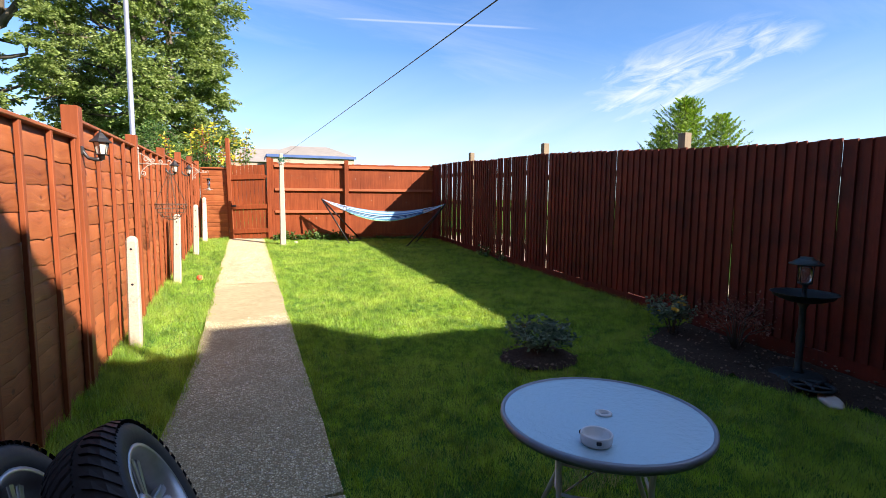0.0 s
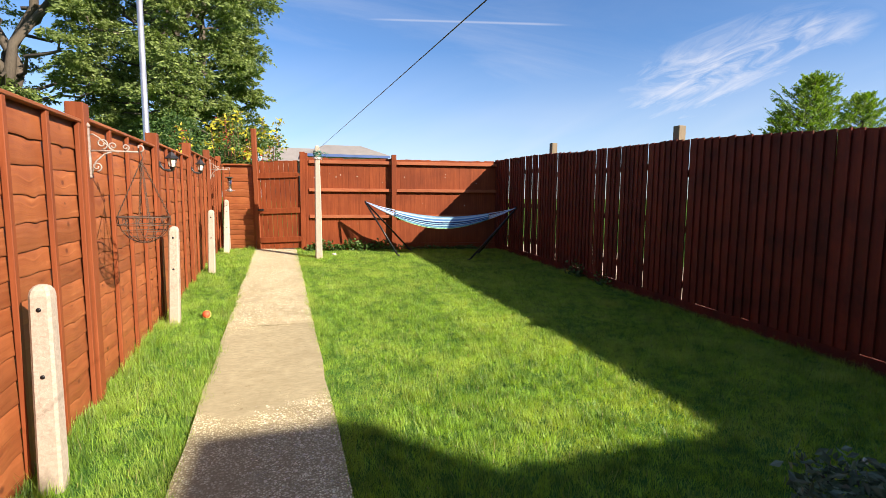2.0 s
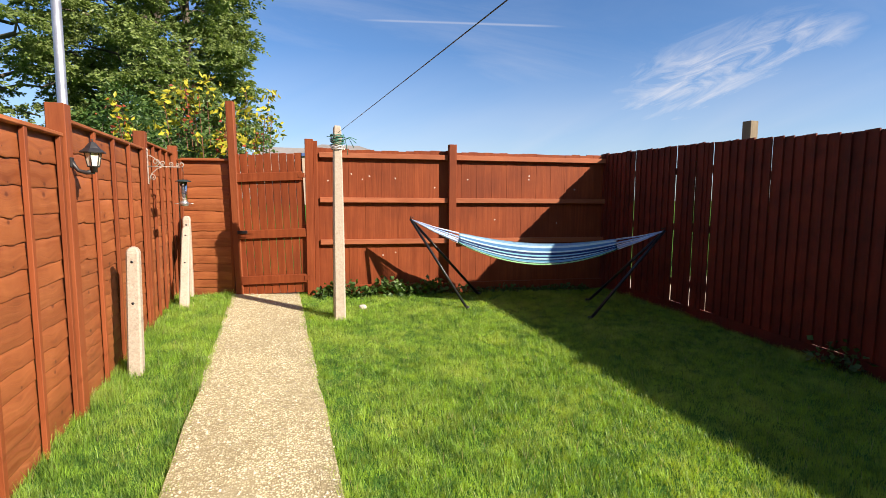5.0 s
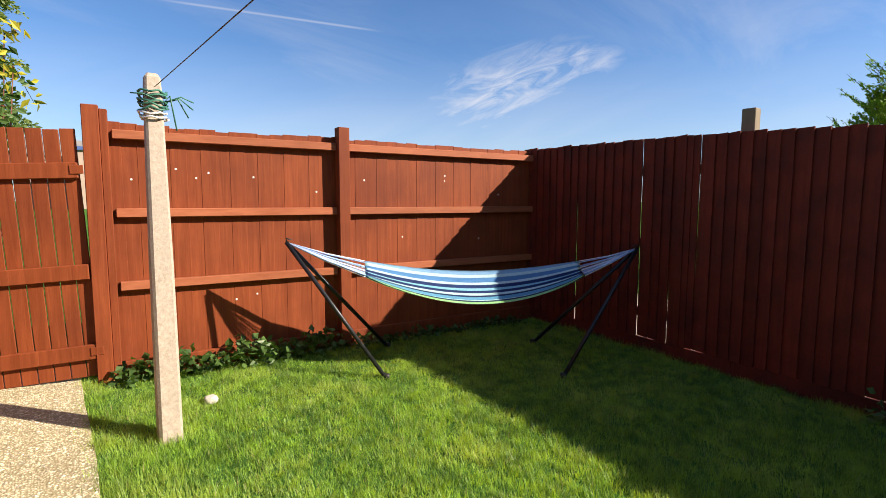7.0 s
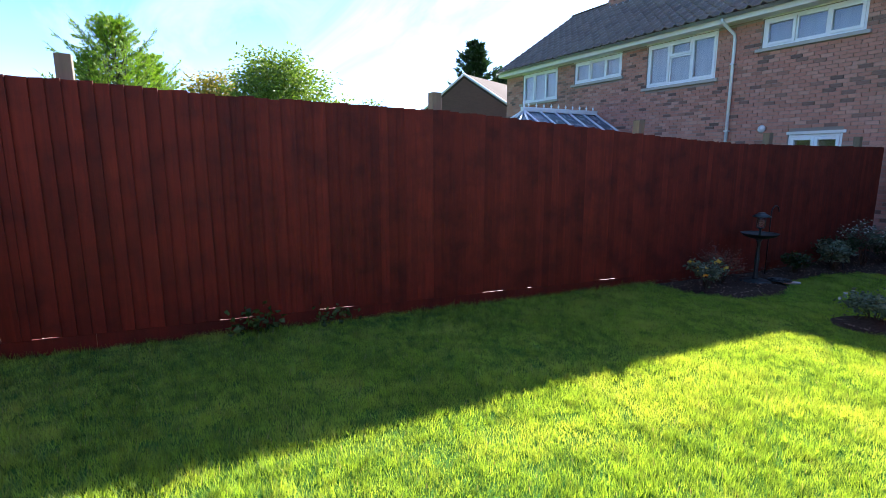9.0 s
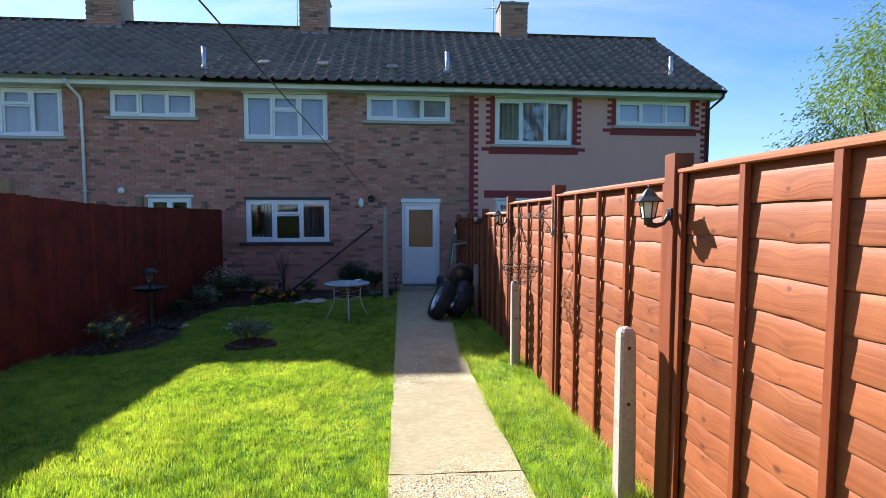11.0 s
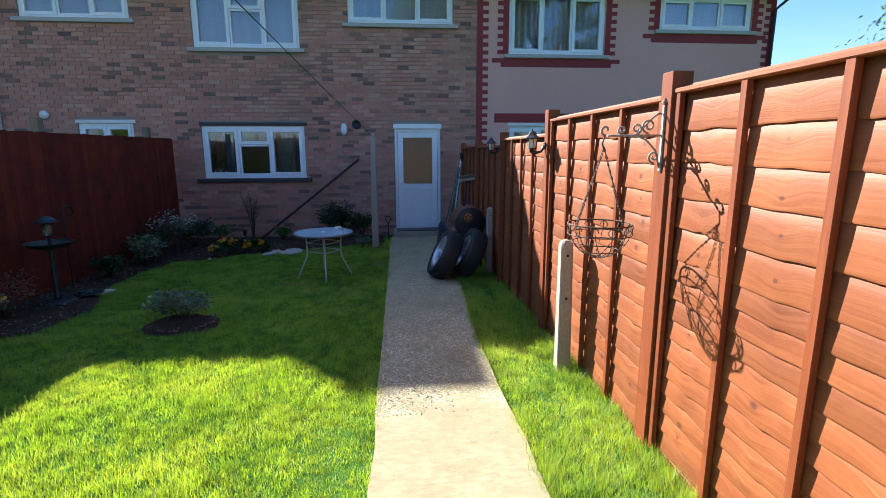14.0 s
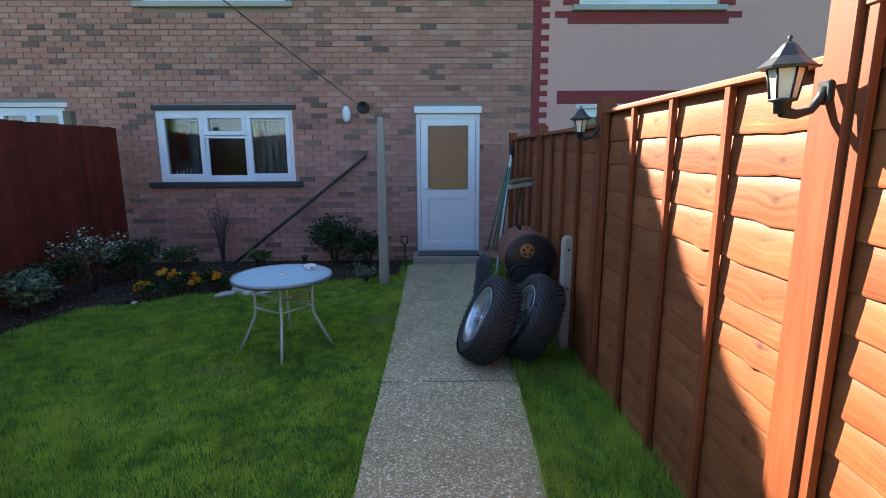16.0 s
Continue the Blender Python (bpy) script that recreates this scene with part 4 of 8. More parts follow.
def build_curtains():
    for k, (x0, x1, z0, z1, kind) in enumerate(WINDOWS):
        if k in (0, 4):
            continue
        y = WALL_Y - 0.128
        if k == 8:
            tagged(part("curtain", pleated(x0 - 0.02, x1 + 0.02, z0 - 0.05, z1 + 0.05, y, 0.02, 16, 3), "lace"), "gathered lace curtain behind an upstairs window", "curtain").location = (0, 0, 0)
        else:
            tagged(part("curtain", pleated(x0 - 0.02, x1 + 0.02, z0 - 0.05, z1 + 0.05, y, 0.006, 9, k), "curtain"), "plain pale net curtain drawn behind a window", "curtain", "upstairs net curtains")
    x0, x1, z0, z1, kind = WINDOWS[0]
    for a, b, s in ((x0 + 0.02, x0 + 0.62, 1), (x1 - 0.62, x1 - 0.36, 2)):
        tagged(part("curtain", pleated(a, b, z0 - 0.02, z1 - 0.14, WALL_Y - 0.24, 0.025, 6 if s == 1 else 3, s), "dark_curtain"), "grey striped curtain gathered beside the kitchen window", "curtain", "kitchen curtains")
    tagged(part("hanging_towel", pleated(x1 - 0.56, x1 - 0.12, z0 + 0.30, z1 - 0.2, WALL_Y - 0.40, 0.02, 2, 5), "red_cloth"), "rust-red cloth hanging inside the kitchen window", "towel")
    sill = part("kitchen_sill", box(x0 - 0.05, x1 + 0.05, WALL_Y - 0.36, WALL_Y - 0.255, z0 - 0.03, z0 + 0.012, 0.003), "upvc")
    tagged(sill, "white inner window sill", "window sill", kind="structure")
    rnd = random.Random(3)
    cols = {"bottle_white": (0.7, 0.7, 0.7), "bottle_pink": (0.6, 0.08, 0.2), "bottle_blue": (0.04, 0.16, 0.30), "bottle_green": (0.05, 0.2, 0.08)}
    for n, c in cols.items():
        M[n] = material(n, tuple(v * 0.85 for v in c), c, (5, 5, 5), 1.0, 3, 0.3, 0, 0.0)
    for i in range(9):
        x = x1 - 0.10 - i * 0.052 if i < 7 else (2.62 if i == 7 else 2.86)
        h = rnd.uniform(0.13, 0.2) if i < 7 else 0.30
        key = ("bottle_white", "bottle_pink", "bottle_white", "bottle_green", "bottle_white")[i % 5] if i < 7 else "bottle_blue"
        b = thing("bottle", pose(x, WALL_Y - 0.30, z0 + 0.012), "small coloured bottle standing on the kitchen sill", "bottle", "bottles on the sill")
        r = 0.018 if i < 7 else 0.05
        part("bottle_body", lathe([(r * 0.9, 0), (r, 0.01), (r, h * 0.6), (r * 0.4, h * 0.8), (r * 0.38, h * 0.9)], 12), key, b)
        part("cap", lathe([(r * 0.45, h * 0.9), (r * 0.45, h), (r * 0.1, h + 0.003)], 12), "ceramic", b)


build_curtains()


def build_rooms():
    """Dark rooms behind the panes, and the walls that close the terrace."""
    for a, b in ((-7.40, -1.40), (-1.16, 4.9), (5.0, 7.9), (8.0, 16.5)):
        for z0, z1 in ((0.16, 2.45), (2.6, 4.9)):
            bm = bmesh.new()
            add_box(bm, a, b, WALL_Y - 3.4, WALL_Y - 3.3, z0, z1)
            add_box(bm, a, a + 0.08, WALL_Y - 3.3, WALL_Y - 0.26, z0, z1)
            add_box(bm, b - 0.08, b, WALL_Y - 3.3, WALL_Y - 0.26, z0, z1)
            add_box(bm, a, b, WALL_Y - 3.4, WALL_Y - 0.26, z0 - 0.12, z0 - 0.005)
            add_box(bm, a, b, WALL_Y - 3.4, WALL_Y - 0.26, z1 + 0.005, z1 + 0.08)
            tagged(part("wall_inner", bm, "room"), "plain inner room walls", "wall", kind="structure")
    far = 2 * RIDGE_Y - WALL_Y
    tagged(part("wall_front", box(-7.46, 16.6, far, far + 0.25, -0.2, 4.9), "mortar"), "plain front wall of the terrace", "wall", kind="structure")
    for x0, x1 in ((-7.46, -7.22), (16.36, 16.6)):
        bm = bmesh.new()
        pts = [(WALL_Y - 0.26, -0.2), (WALL_Y - 0.26, 4.78), (RIDGE_Y, RIDGE_Z - 0.14), (far + 0.26, 4.78), (far + 0.26, -0.2)]
        a = [bm.verts.new((x0, *p)) for p in pts]
        b = [bm.verts.new((x1, *p)) for p in pts]
        bm.faces.new(a)
        bm.faces.new(b[::-1])
        for i in range(5):
            bm.faces.new((a[i], b[i], b[(i + 1) % 5], a[(i + 1) % 5]))
        bmesh.ops.recalc_face_normals(bm, faces=bm.faces[:])
        tagged(part("wall_gable", bm, "render_pink" if x0 < 0 else "mortar"), "gable end wall of the terrace", "wall", kind="structure")
    tagged(part("partition", box(DOOR[0] - 0.2, DOOR[1] + 0.2, WALL_Y - 0.95, WALL_Y - 0.9, 0.2, 2.4), "tan"), "tan inner wall behind the glazed door", "wall", kind="structure")


build_rooms()


def build_door():
    x0, x1, z0, z1 = DOOR
    door = thing("door_1", pose(0, 0, 0), "white half-glazed plastic back door, shut", "door", kind="structure")
    y0, y1 = WALL_Y - 0.11, WALL_Y - 0.03
    part("door_frame", frame_bm(x0, x1, z0, z1 - 0.09, 0.06, y0, y1), "upvc", door)
    part("door_head", box(x0 - 0.02, x1 + 0.02, WALL_Y - 0.04, WALL_Y + 0.03, z1 - 0.085, z1 + 0.01, 0.005), "upvc", door)
    a, b, c, d = x0 + 0.065, x1 - 0.065, z0 + 0.05, z1 - 0.155
    leaf = part("door_leaf", frame_bm(a, b, c, d, 0.105, y0 + 0.015, y1 + 0.012), "upvc", door)
    mid = c + 0.82
    part("mid_rail", box(a + 0.10, b - 0.10, y0 + 0.016, y1 + 0.011, mid - 0.06, mid + 0.06, 0.004), "upvc", leaf)
    part("door_panel", box(a + 0.095, b - 0.095, y0 + 0.03, y1 - 0.008, c + 0.09, mid - 0.05, 0.006), "upvc", leaf)
    pane = part("pane", box(a + 0.095, b - 0.095, y0 + 0.035, y0 + 0.043, mid + 0.05, d - 0.095), "frosted", leaf)
    pane.visible_shadow = False
    bm = bmesh.new()
    add_box(bm, b - 0.07, b - 0.035, y1 + 0.012, y1 + 0.02, mid - 0.06, mid + 0.16)
    add_tube(bm, [(b - 0.052, y1 + 0.018, mid + 0.08), (b - 0.052, y1 + 0.055, mid + 0.08), (b - 0.16, y1 + 0.06, mid + 0.075)], 0.009, 8)
    part("door_handle", bm, "upvc", leaf, "white lever handle on a long plate")
    part("threshold", box(x0 + 0.01, x1 - 0.01, WALL_Y - 0.03, WALL_Y + 0.04, z0 - 0.035, z0 - 0.002, 0.004), "galvanised", door)
    step = part("step", box(x0 - 0.05, x1 + 0.05, WALL_Y + 0.0, WALL_Y + 0.46, -0.1, 0.155, 0.012, 2), "concrete")
    tagged(step, "worn grey concrete doorstep with a dirty riser", "step", kind="structure")
    mat_ob = part("door_mat", box(x0 + 0.02, x1 - 0.02, WALL_Y + 0.05, WALL_Y + 0.42, 0.156, 0.170, 0.004), "steel_dark")
    tagged(mat_ob, "thin dark worn doormat on the step", "doormat")


build_door()


def build_trim():
    """Maroon edging of the painted house: toothed strips and bands."""
    y0, y1 = WALL_Y + 0.001, WALL_Y + 0.012

    def strip(x, z0, z1, side):
        bm = bmesh.new()
        add_box(bm, min(x, x + side * 0.11), max(x, x + side * 0.11), y0, y1, z0, z1)
        z, k = z0, 0
        while z < z1 - 0.05:
            if k % 2 == 0:
                add_box(bm, min(x + side * 0.11, x + side * 0.22), max(x + side * 0.11, x + side * 0.22), y0, y1 - 0.001, z, z + 0.075)
            z += 0.075
            k += 1
        tagged(part("trim", bm, "maroon"), "toothed maroon painted edging on the pink wall", "trim", kind="structure")

    strip(-1.286, 0.0, 4.84, -1)
    strip(-7.455, 0.0, 4.84, 1)
    for x0, x1, z0, z1, kind in WINDOWS[8:10]:
        strip(x0 - 0.012, z0 + 0.0, z1 + 0.08, -1)
        strip(x1 + 0.012, z0 + 0.0, z1 + 0.08, 1)
        bm = bmesh.new()
        add_box(bm, x0 - 0.16, x1 + 0.16, y0, y1, z0 - 0.24, z0 - 0.08)
        add_box(bm, x0 - 0.34, x0 - 0.16, y0, y1, z0 - 0.16, z0 - 0.08)
        add_box(bm, x1 + 0.16, x1 + 0.34, y0, y1, z0 - 0.16, z0 - 0.08)
        tagged(part("trim", bm, "maroon"), "maroon painted band under a window", "trim", kind="structure")
    x0, x1, z0, z1, kind = WINDOWS[10]
    bm = bmesh.new()
    add_box(bm, x0 - 0.2, x1 + 0.3, y0, y1, z1 + 0.07, z1 + 0.25)
    tagged(part("trim", bm, "maroon"), "maroon painted band over a ground floor window", "trim", kind="structure")


build_trim()


def build_eaves():
    bm = box(-7.6, 16.7, EAVE_Y - 0.03, EAVE_Y - 0.008, EAVE_Z - 0.20, EAVE_Z - 0.02, 0.003)
    tagged(part("fascia", bm, "fascia"), "cream fascia board under the gutter", "fascia", kind="structure")
    tagged(part("soffit", box(-7.6, 16.7, WALL_Y - 0.2, EAVE_Y - 0.032, EAVE_Z - 0.2, EAVE_Z - 0.185), "fascia"), "cream boarded soffit", "soffit", kind="structure")
    for a, b, mat in ((-7.62, 4.9, "black_plastic"), (4.92, 16.7, "steel_white")):
        bm = bmesh.new()
        arc = [(EAVE_Y + 0.058 + 0.058 * math.cos(math.pi + math.pi * k / 8), EAVE_Z - 0.045 + 0.058 * math.sin(math.pi + math.pi * k / 8)) for k in range(9)]
        rows = [[bm.verts.new((x, *p)) for p in arc] for x in (a, b)]
        for k in range(8):
            bm.faces.new((rows[0][k], rows[0][k + 1], rows[1][k + 1], rows[1][k])).smooth = True
        bmesh.ops.solidify(bm, geom=bm.faces[:], thickness=0.004)
        tagged(part("gutter", bm, mat), "half-round rainwater gutter along the eaves", "gutter", kind="structure")
    pipe = thing("drainpipe", pose(0, 0, 0), "grey plastic downpipe with a swan neck on the brick wall", "drainpipe")
    part("pipe", tube([(7.82, EAVE_Y + 0.05, EAVE_Z - 0.09), (7.82, EAVE_Y + 0.04, EAVE_Z - 0.18), (7.72, WALL_Y + 0.06, EAVE_Z - 0.42), (7.70, WALL_Y + 0.05, EAVE_Z - 0.55), (7.70, WALL_Y + 0.05, 0.02)], 0.036, 10), "steel_white", pipe)
    for z in (0.9, 2.4, 3.9):
        part("pipe_clip", box(7.65, 7.75, WALL_Y, WALL_Y + 0.09, z, z + 0.03, 0.004), "steel_white", pipe)
    neck = thing("drainpipe", pose(0, 0, 0), "black downpipe neck at the end of the pink house", "drainpipe")
    part("pipe", tube([(-7.58, EAVE_Y + 0.05, EAVE_Z - 0.09), (-7.56, EAVE_Y + 0.04, EAVE_Z - 0.2), (-7.40, WALL_Y + 0.06, EAVE_Z - 0.45), (-7.38, WALL_Y + 0.06, 0.02)], 0.034, 10), "black_plastic", neck)


build_eaves()


def tile_mesh(w=0.30, gauge=0.31):
    """One rolled concrete tile in the roof's plane: x across, y up the slope, z outwards."""
    prof = [(-0.5, 0.0), (-0.36, 0.006), (-0.24, 0.042), (-0.12, 0.064), (0.0, 0.042), (0.12, 0.006), (0.24, 0.0), (0.38, 0.004), (0.5, 0.012)]
    v, f = [], []
    for x, z in prof:
        v += [(x * w, -0.02, z + 0.040), (x * w, gauge + 0.03, z + 0.006), (x * w, -0.02, z + 0.012)]
    for i in range(len(prof) - 1):
        a, b = i * 3, i * 3 + 3
        f += [(a, b, b + 1, a + 1), (a + 2, b + 2, b, a)]
    return np.array(v), np.array(f)


def build_roof():
    up = Vector((0, RIDGE_Y - EAVE_Y, RIDGE_Z - EAVE_Z))
    length = up.length
    up.normalize()
    out = Vector((1, 0, 0)).cross(up)
    out = out if out.z > 0 else -out
    base = Matrix(((1, up.x, out.x, 0), (0, up.y, out.y, 0), (0, up.z, out.z, 0), (0, 0, 0, 1)))
    v, f = tile_mesh()
    me = bpy.data.meshes.new("roof_tile")
    me.from_pydata([tuple(p) for p in v], [], [tuple(int(i) for i in q) for q in f])
    me.materials.append(M["tile"])
    for p in me.polygons:
        p.use_smooth = True
    gauge, w = 0.31, 0.30
    rows = int(length / gauge) + 1
    cols = int(24.3 / w)
    vs, fs = [], []
    rnd = random.Random(8)
    R = np.array(base.to_3x3())
    for r in range(rows):
        for c in range(cols):
            x = -7.6 + w * (c + 0.5) + 0.004 * rnd.uniform(-1, 1)
            o = Vector((x, EAVE_Y + 0.05, EAVE_Z - 0.03)) + up * (gauge * r) + out * 0.003 * rnd.random()
            if r < 4 and c < 75:
                t = new("roof_tile", me)
                t.parent = roof
                t.matrix_world = Matrix.Translation(o) @ base
            else:
                fs.append(f + len(v) * len(vs))
                vs.append(v @ R.T + np.array(o))
    ob = quick_mesh("roof_tiles", np.concatenate(vs), np.concatenate(fs), "tile", roof)
    tagged(ob, kind="stuff")
    for p in ob.data.polygons:
        p.use_smooth = True
    for i in range(54):
        x = -7.6 + i * 0.45
        bm = bmesh.new()
        arc = [(0.12 * math.cos(math.pi * k / 8), 0.10 * math.sin(math.pi * k / 8)) for k in range(9)]
        rr = [[bm.verts.new((xx, RIDGE_Y + p[0], RIDGE_Z - 0.005 + p[1])) for p in arc] for xx in (x, x + 0.44)]
        for k in range(8):
            bm.faces.new((rr[0][k], rr[0][k + 1], rr[1][k + 1], rr[1][k])).smooth = True
        bmesh.ops.solidify(bm, geom=bm.faces[:], thickness=-0.015)
        part("ridge_tile", bm, "tile", roof)


build_roof()


def brick_bm(rx, rz):
    bm = bmesh.new()
    add_box(bm, -rx / 2, rx / 2, -0.03, 0.0, -rz / 2, rz / 2)
    return bm


def build_chimney(x, w, pots, label):
    ch = thing("chimney", pose(x, RIDGE_Y, RIDGE_Z), label, "chimney", "chimneys on the ridge")
    part("shaft", box(-w / 2 + 0.012, w / 2 - 0.012, -0.36, 0.36, -0.35, 0.82), "mortar", ch)
    me = None
    for course in range(13):
        z = -0.17 + course * 0.075
        n = int(w / 0.225)
        off = 0.5 if course % 2 else 0.0
        for k in range(n + (1 if off else 0)):
            xx = -w / 2 + (k + 0.5 - off) * w / n
            if xx - 0.1 < -w / 2 or xx + 0.1 > w / 2:
                continue
            b = part("brick", brick_bm(w / n - 0.012, 0.063), "brick", ch)
            b.location = (xx, 0.376, z)
    part("capping", box(-w / 2 - 0.03, w / 2 + 0.03, -0.40, 0.40, 0.82, 0.88, 0.015), "mortar", ch)
    part("flashing", box(-w / 2 - 0.06, w / 2 + 0.06, 0.10, 0.46, -0.30, -0.22, 0.01), "lead", ch, "grey lead flashing at the foot")
    for px in pots:
        part("chimney_pot", lathe([(0.10, 0.88), (0.11, 0.90), (0.095, 0.99), (0.11, 1.02), (0.06, 1.02)], 16, Matrix.Translation((px, 0, 0))), "rust", ch, "short clay pot")


build_chimney(2.92, 0.82, [0.08], "narrow brick chimney stack with one short pot")
build_chimney(8.74, 0.95, [-0.15, 0.1], "broad brick chimney stack with two pots")
build_chimney(14.0, 1.0, [-0.15, 0.1], "brick chimney stack near the end of the terrace")
build_chimney(-3.02, 0.84, [0.0], "narrow brick chimney stack with one pot and aerial beside")


def build_aerial(x, y, z, h):
    a = thing("tv_aerial", pose(x, y, z), "thin rooftop television aerial on a mast", "aerial", "roof aerials")
    part("mast", tube([(0, 0, -0.6), (0, 0, h)], 0.014, 6), "galvanised", a)
    part("boom", tube([(-0.5, 0.1, h * 0.42), (0.35, -0.05, h * 0.42)], 0.01, 6), "galvanised", a)
    for k in range(6):
        xx = -0.45 + k * 0.14
        part("element", tube([(xx, -0.15, h * 0.42 + 0.005), (xx, 0.2, h * 0.42 + 0.005)], 0.005, 5), "galvanised", a)


build_aerial(-2.45, RIDGE_Y, RIDGE_Z + 0.2, 1.45)
build_aerial(3.45, RIDGE_Y, RIDGE_Z + 0.2, 1.6)
build_aerial(9.35, RIDGE_Y, RIDGE_Z + 0.2, 1.2)


def build_vent_pipe(x, s):
    y = EAVE_Y + (RIDGE_Y - EAVE_Y) * s
    z = EAVE_Z + (RIDGE_Z - EAVE_Z) * s
    v = thing("vent_pipe", pose(x, y, z), "grey soil vent pipe standing through the roof", "vent pipe", "roof vent pipes")
    part("pipe", tube([(0, 0, -0.1), (0, 0, 0.52)], 0.05, 10), "galvanised", v)
    part("collar", lathe([(0.11, -0.02), (0.09, 0.05), (0.055, 0.10)], 14), "lead", v)


for x, s in ((5.0, 0.12), (-0.75, 0.16), (-6.6, 0.2)):
    build_vent_pipe(x, s)
for x, s in ((3.7, 0.22), (2.3, 0.22), (0.6, 0.2)):
    z = EAVE_Z + (RIDGE_Z - EAVE_Z) * s
    o = part("roof_vent", box(-0.14, 0.14, -0.13, 0.13, -0.03, 0.055, 0.03, 2), "tile")
    o.matrix_world = pose(x, EAVE_Y + (RIDGE_Y - EAVE_Y) * s, z + 0.05, -33.7, 0, 0)
    tagged(o, "low brown tile vent on the roof slope", "roof vent", "roof vents")


def build_wall_fittings():
    box_ob = thing("alarm_box", pose(1.37, WALL_Y, 2.16), "oval white alarm box on the brick wall", "alarm box")
    b = lathe([(0.0, 0.05), (0.05, 0.046), (0.078, 0.02), (0.08, 0.0)], 20, Matrix.Rotation(radians(-90), 4, "X"))
    for v in b.verts:
        v.co.z *= 1.5
        v.co.x *= 0.85
    part("cover", b, "ceramic", box_ob)
    vent = thing("flue_vent", pose(1.125, WALL_Y, 2.25), "dark round flue outlet in the brick wall", "flue")
    part("ring", lathe([(0.05, 0.0), (0.085, 0.0), (0.085, 0.07), (0.07, 0.075), (0.06, 0.03), (0.0, 0.03)], 20, Matrix.Rotation(radians(-90), 4, "X")), "black_plastic", vent)
    lamp = thing("wall_light", pose(6.9, WALL_Y, 2.42), "round white bulkhead light on the brick wall", "wall light")
    part("globe", lathe([(0.0, 0.11), (0.06, 0.09), (0.085, 0.045), (0.07, 0.0)], 16, Matrix.Rotation(radians(-90), 4, "X")), "ceramic", lamp)
    prop = part("clothes_prop", tube([(3.02, WALL_Y + 0.36, 0.05), (1.10, WALL_Y + 0.03, 1.57)], 0.021, 8), "old_timber")
    tagged(prop, "dark wooden clothes prop leaning against the brick wall", "pole")


build_wall_fittings()


# ---- the gate corner ----
GATE_A, GATE_B = Vector((0.60, 12.60, 0)), Vector((-0.98, 13.02, 0))


def build_gate():
    g = ground_z(12.7)
    d = GATE_B - GATE_A
    turn = Matrix.Rotation(math.atan2(-d.y, -d.x), 4, "Z")
    gate = thing("gate", Matrix.Translation((0.62, 12.55, g + 0.05)) @ turn @ Matrix.Rotation(radians(-2.4), 4, "Y"), "sagging reddish-brown boarded garden gate, shut", "gate")
    w, h = 0.86, 1.76
    n = 9
    rnd = random.Random(2)
    for i in range(n):
        x = -w + (i + 0.5) * w / n
        b = part("board", box(-w / n / 2 + 0.003, w / n / 2 - 0.003, 0.0, 0.016, 0.0, h + rnd.uniform(-0.01, 0.01), 0.003), "stain_back", gate)
        b.location = (x, 0, 0)
    for z in (0.13, 0.71, 1.42):
        part("ledge", box(-w + 0.01, -0.005, -0.036, -0.003, z, z + 0.11, 0.006), "stain_back", gate)
    for z in (0.16, 1.45):
        part("hinge", box(-0.05, 0.03, -0.043, -0.037, z, z + 0.06, 0.002), "stain_back", gate)
    part("bolt", box(-w + 0.02, -w + 0.14, -0.055, -0.037, 0.78, 0.82, 0.003), "steel_dark", gate)
    post = part("fence_post", box(-0.045, 0.045, -0.045, 0.045, -0.3, 2.86 - g, 0.006), "stain_post")
    post.matrix_world = pose(-0.222, 12.79, g, 0.5, -1.2, -14)
    tagged(post, "tall weathered gate post stained red-brown", "fence post")
    panel = lap_panel(0.64, 1.74, "narrow lapped fence panel between corner and gate post", 4)
    panel.matrix_world = Matrix.Translation((-0.585, 12.925, g - 0.02)) @ Matrix.Rotation(radians(-104.5), 4, "Z")
    corner = part("fence_post", box(-0.05, 0.05, -0.05, 0.05, -0.3, 2.32 - g, 0.004), "stain_post")
    corner.location = (-0.97, 13.03, g)
    tagged(corner, "square reddish-brown timber corner post", "fence post")


build_gate()


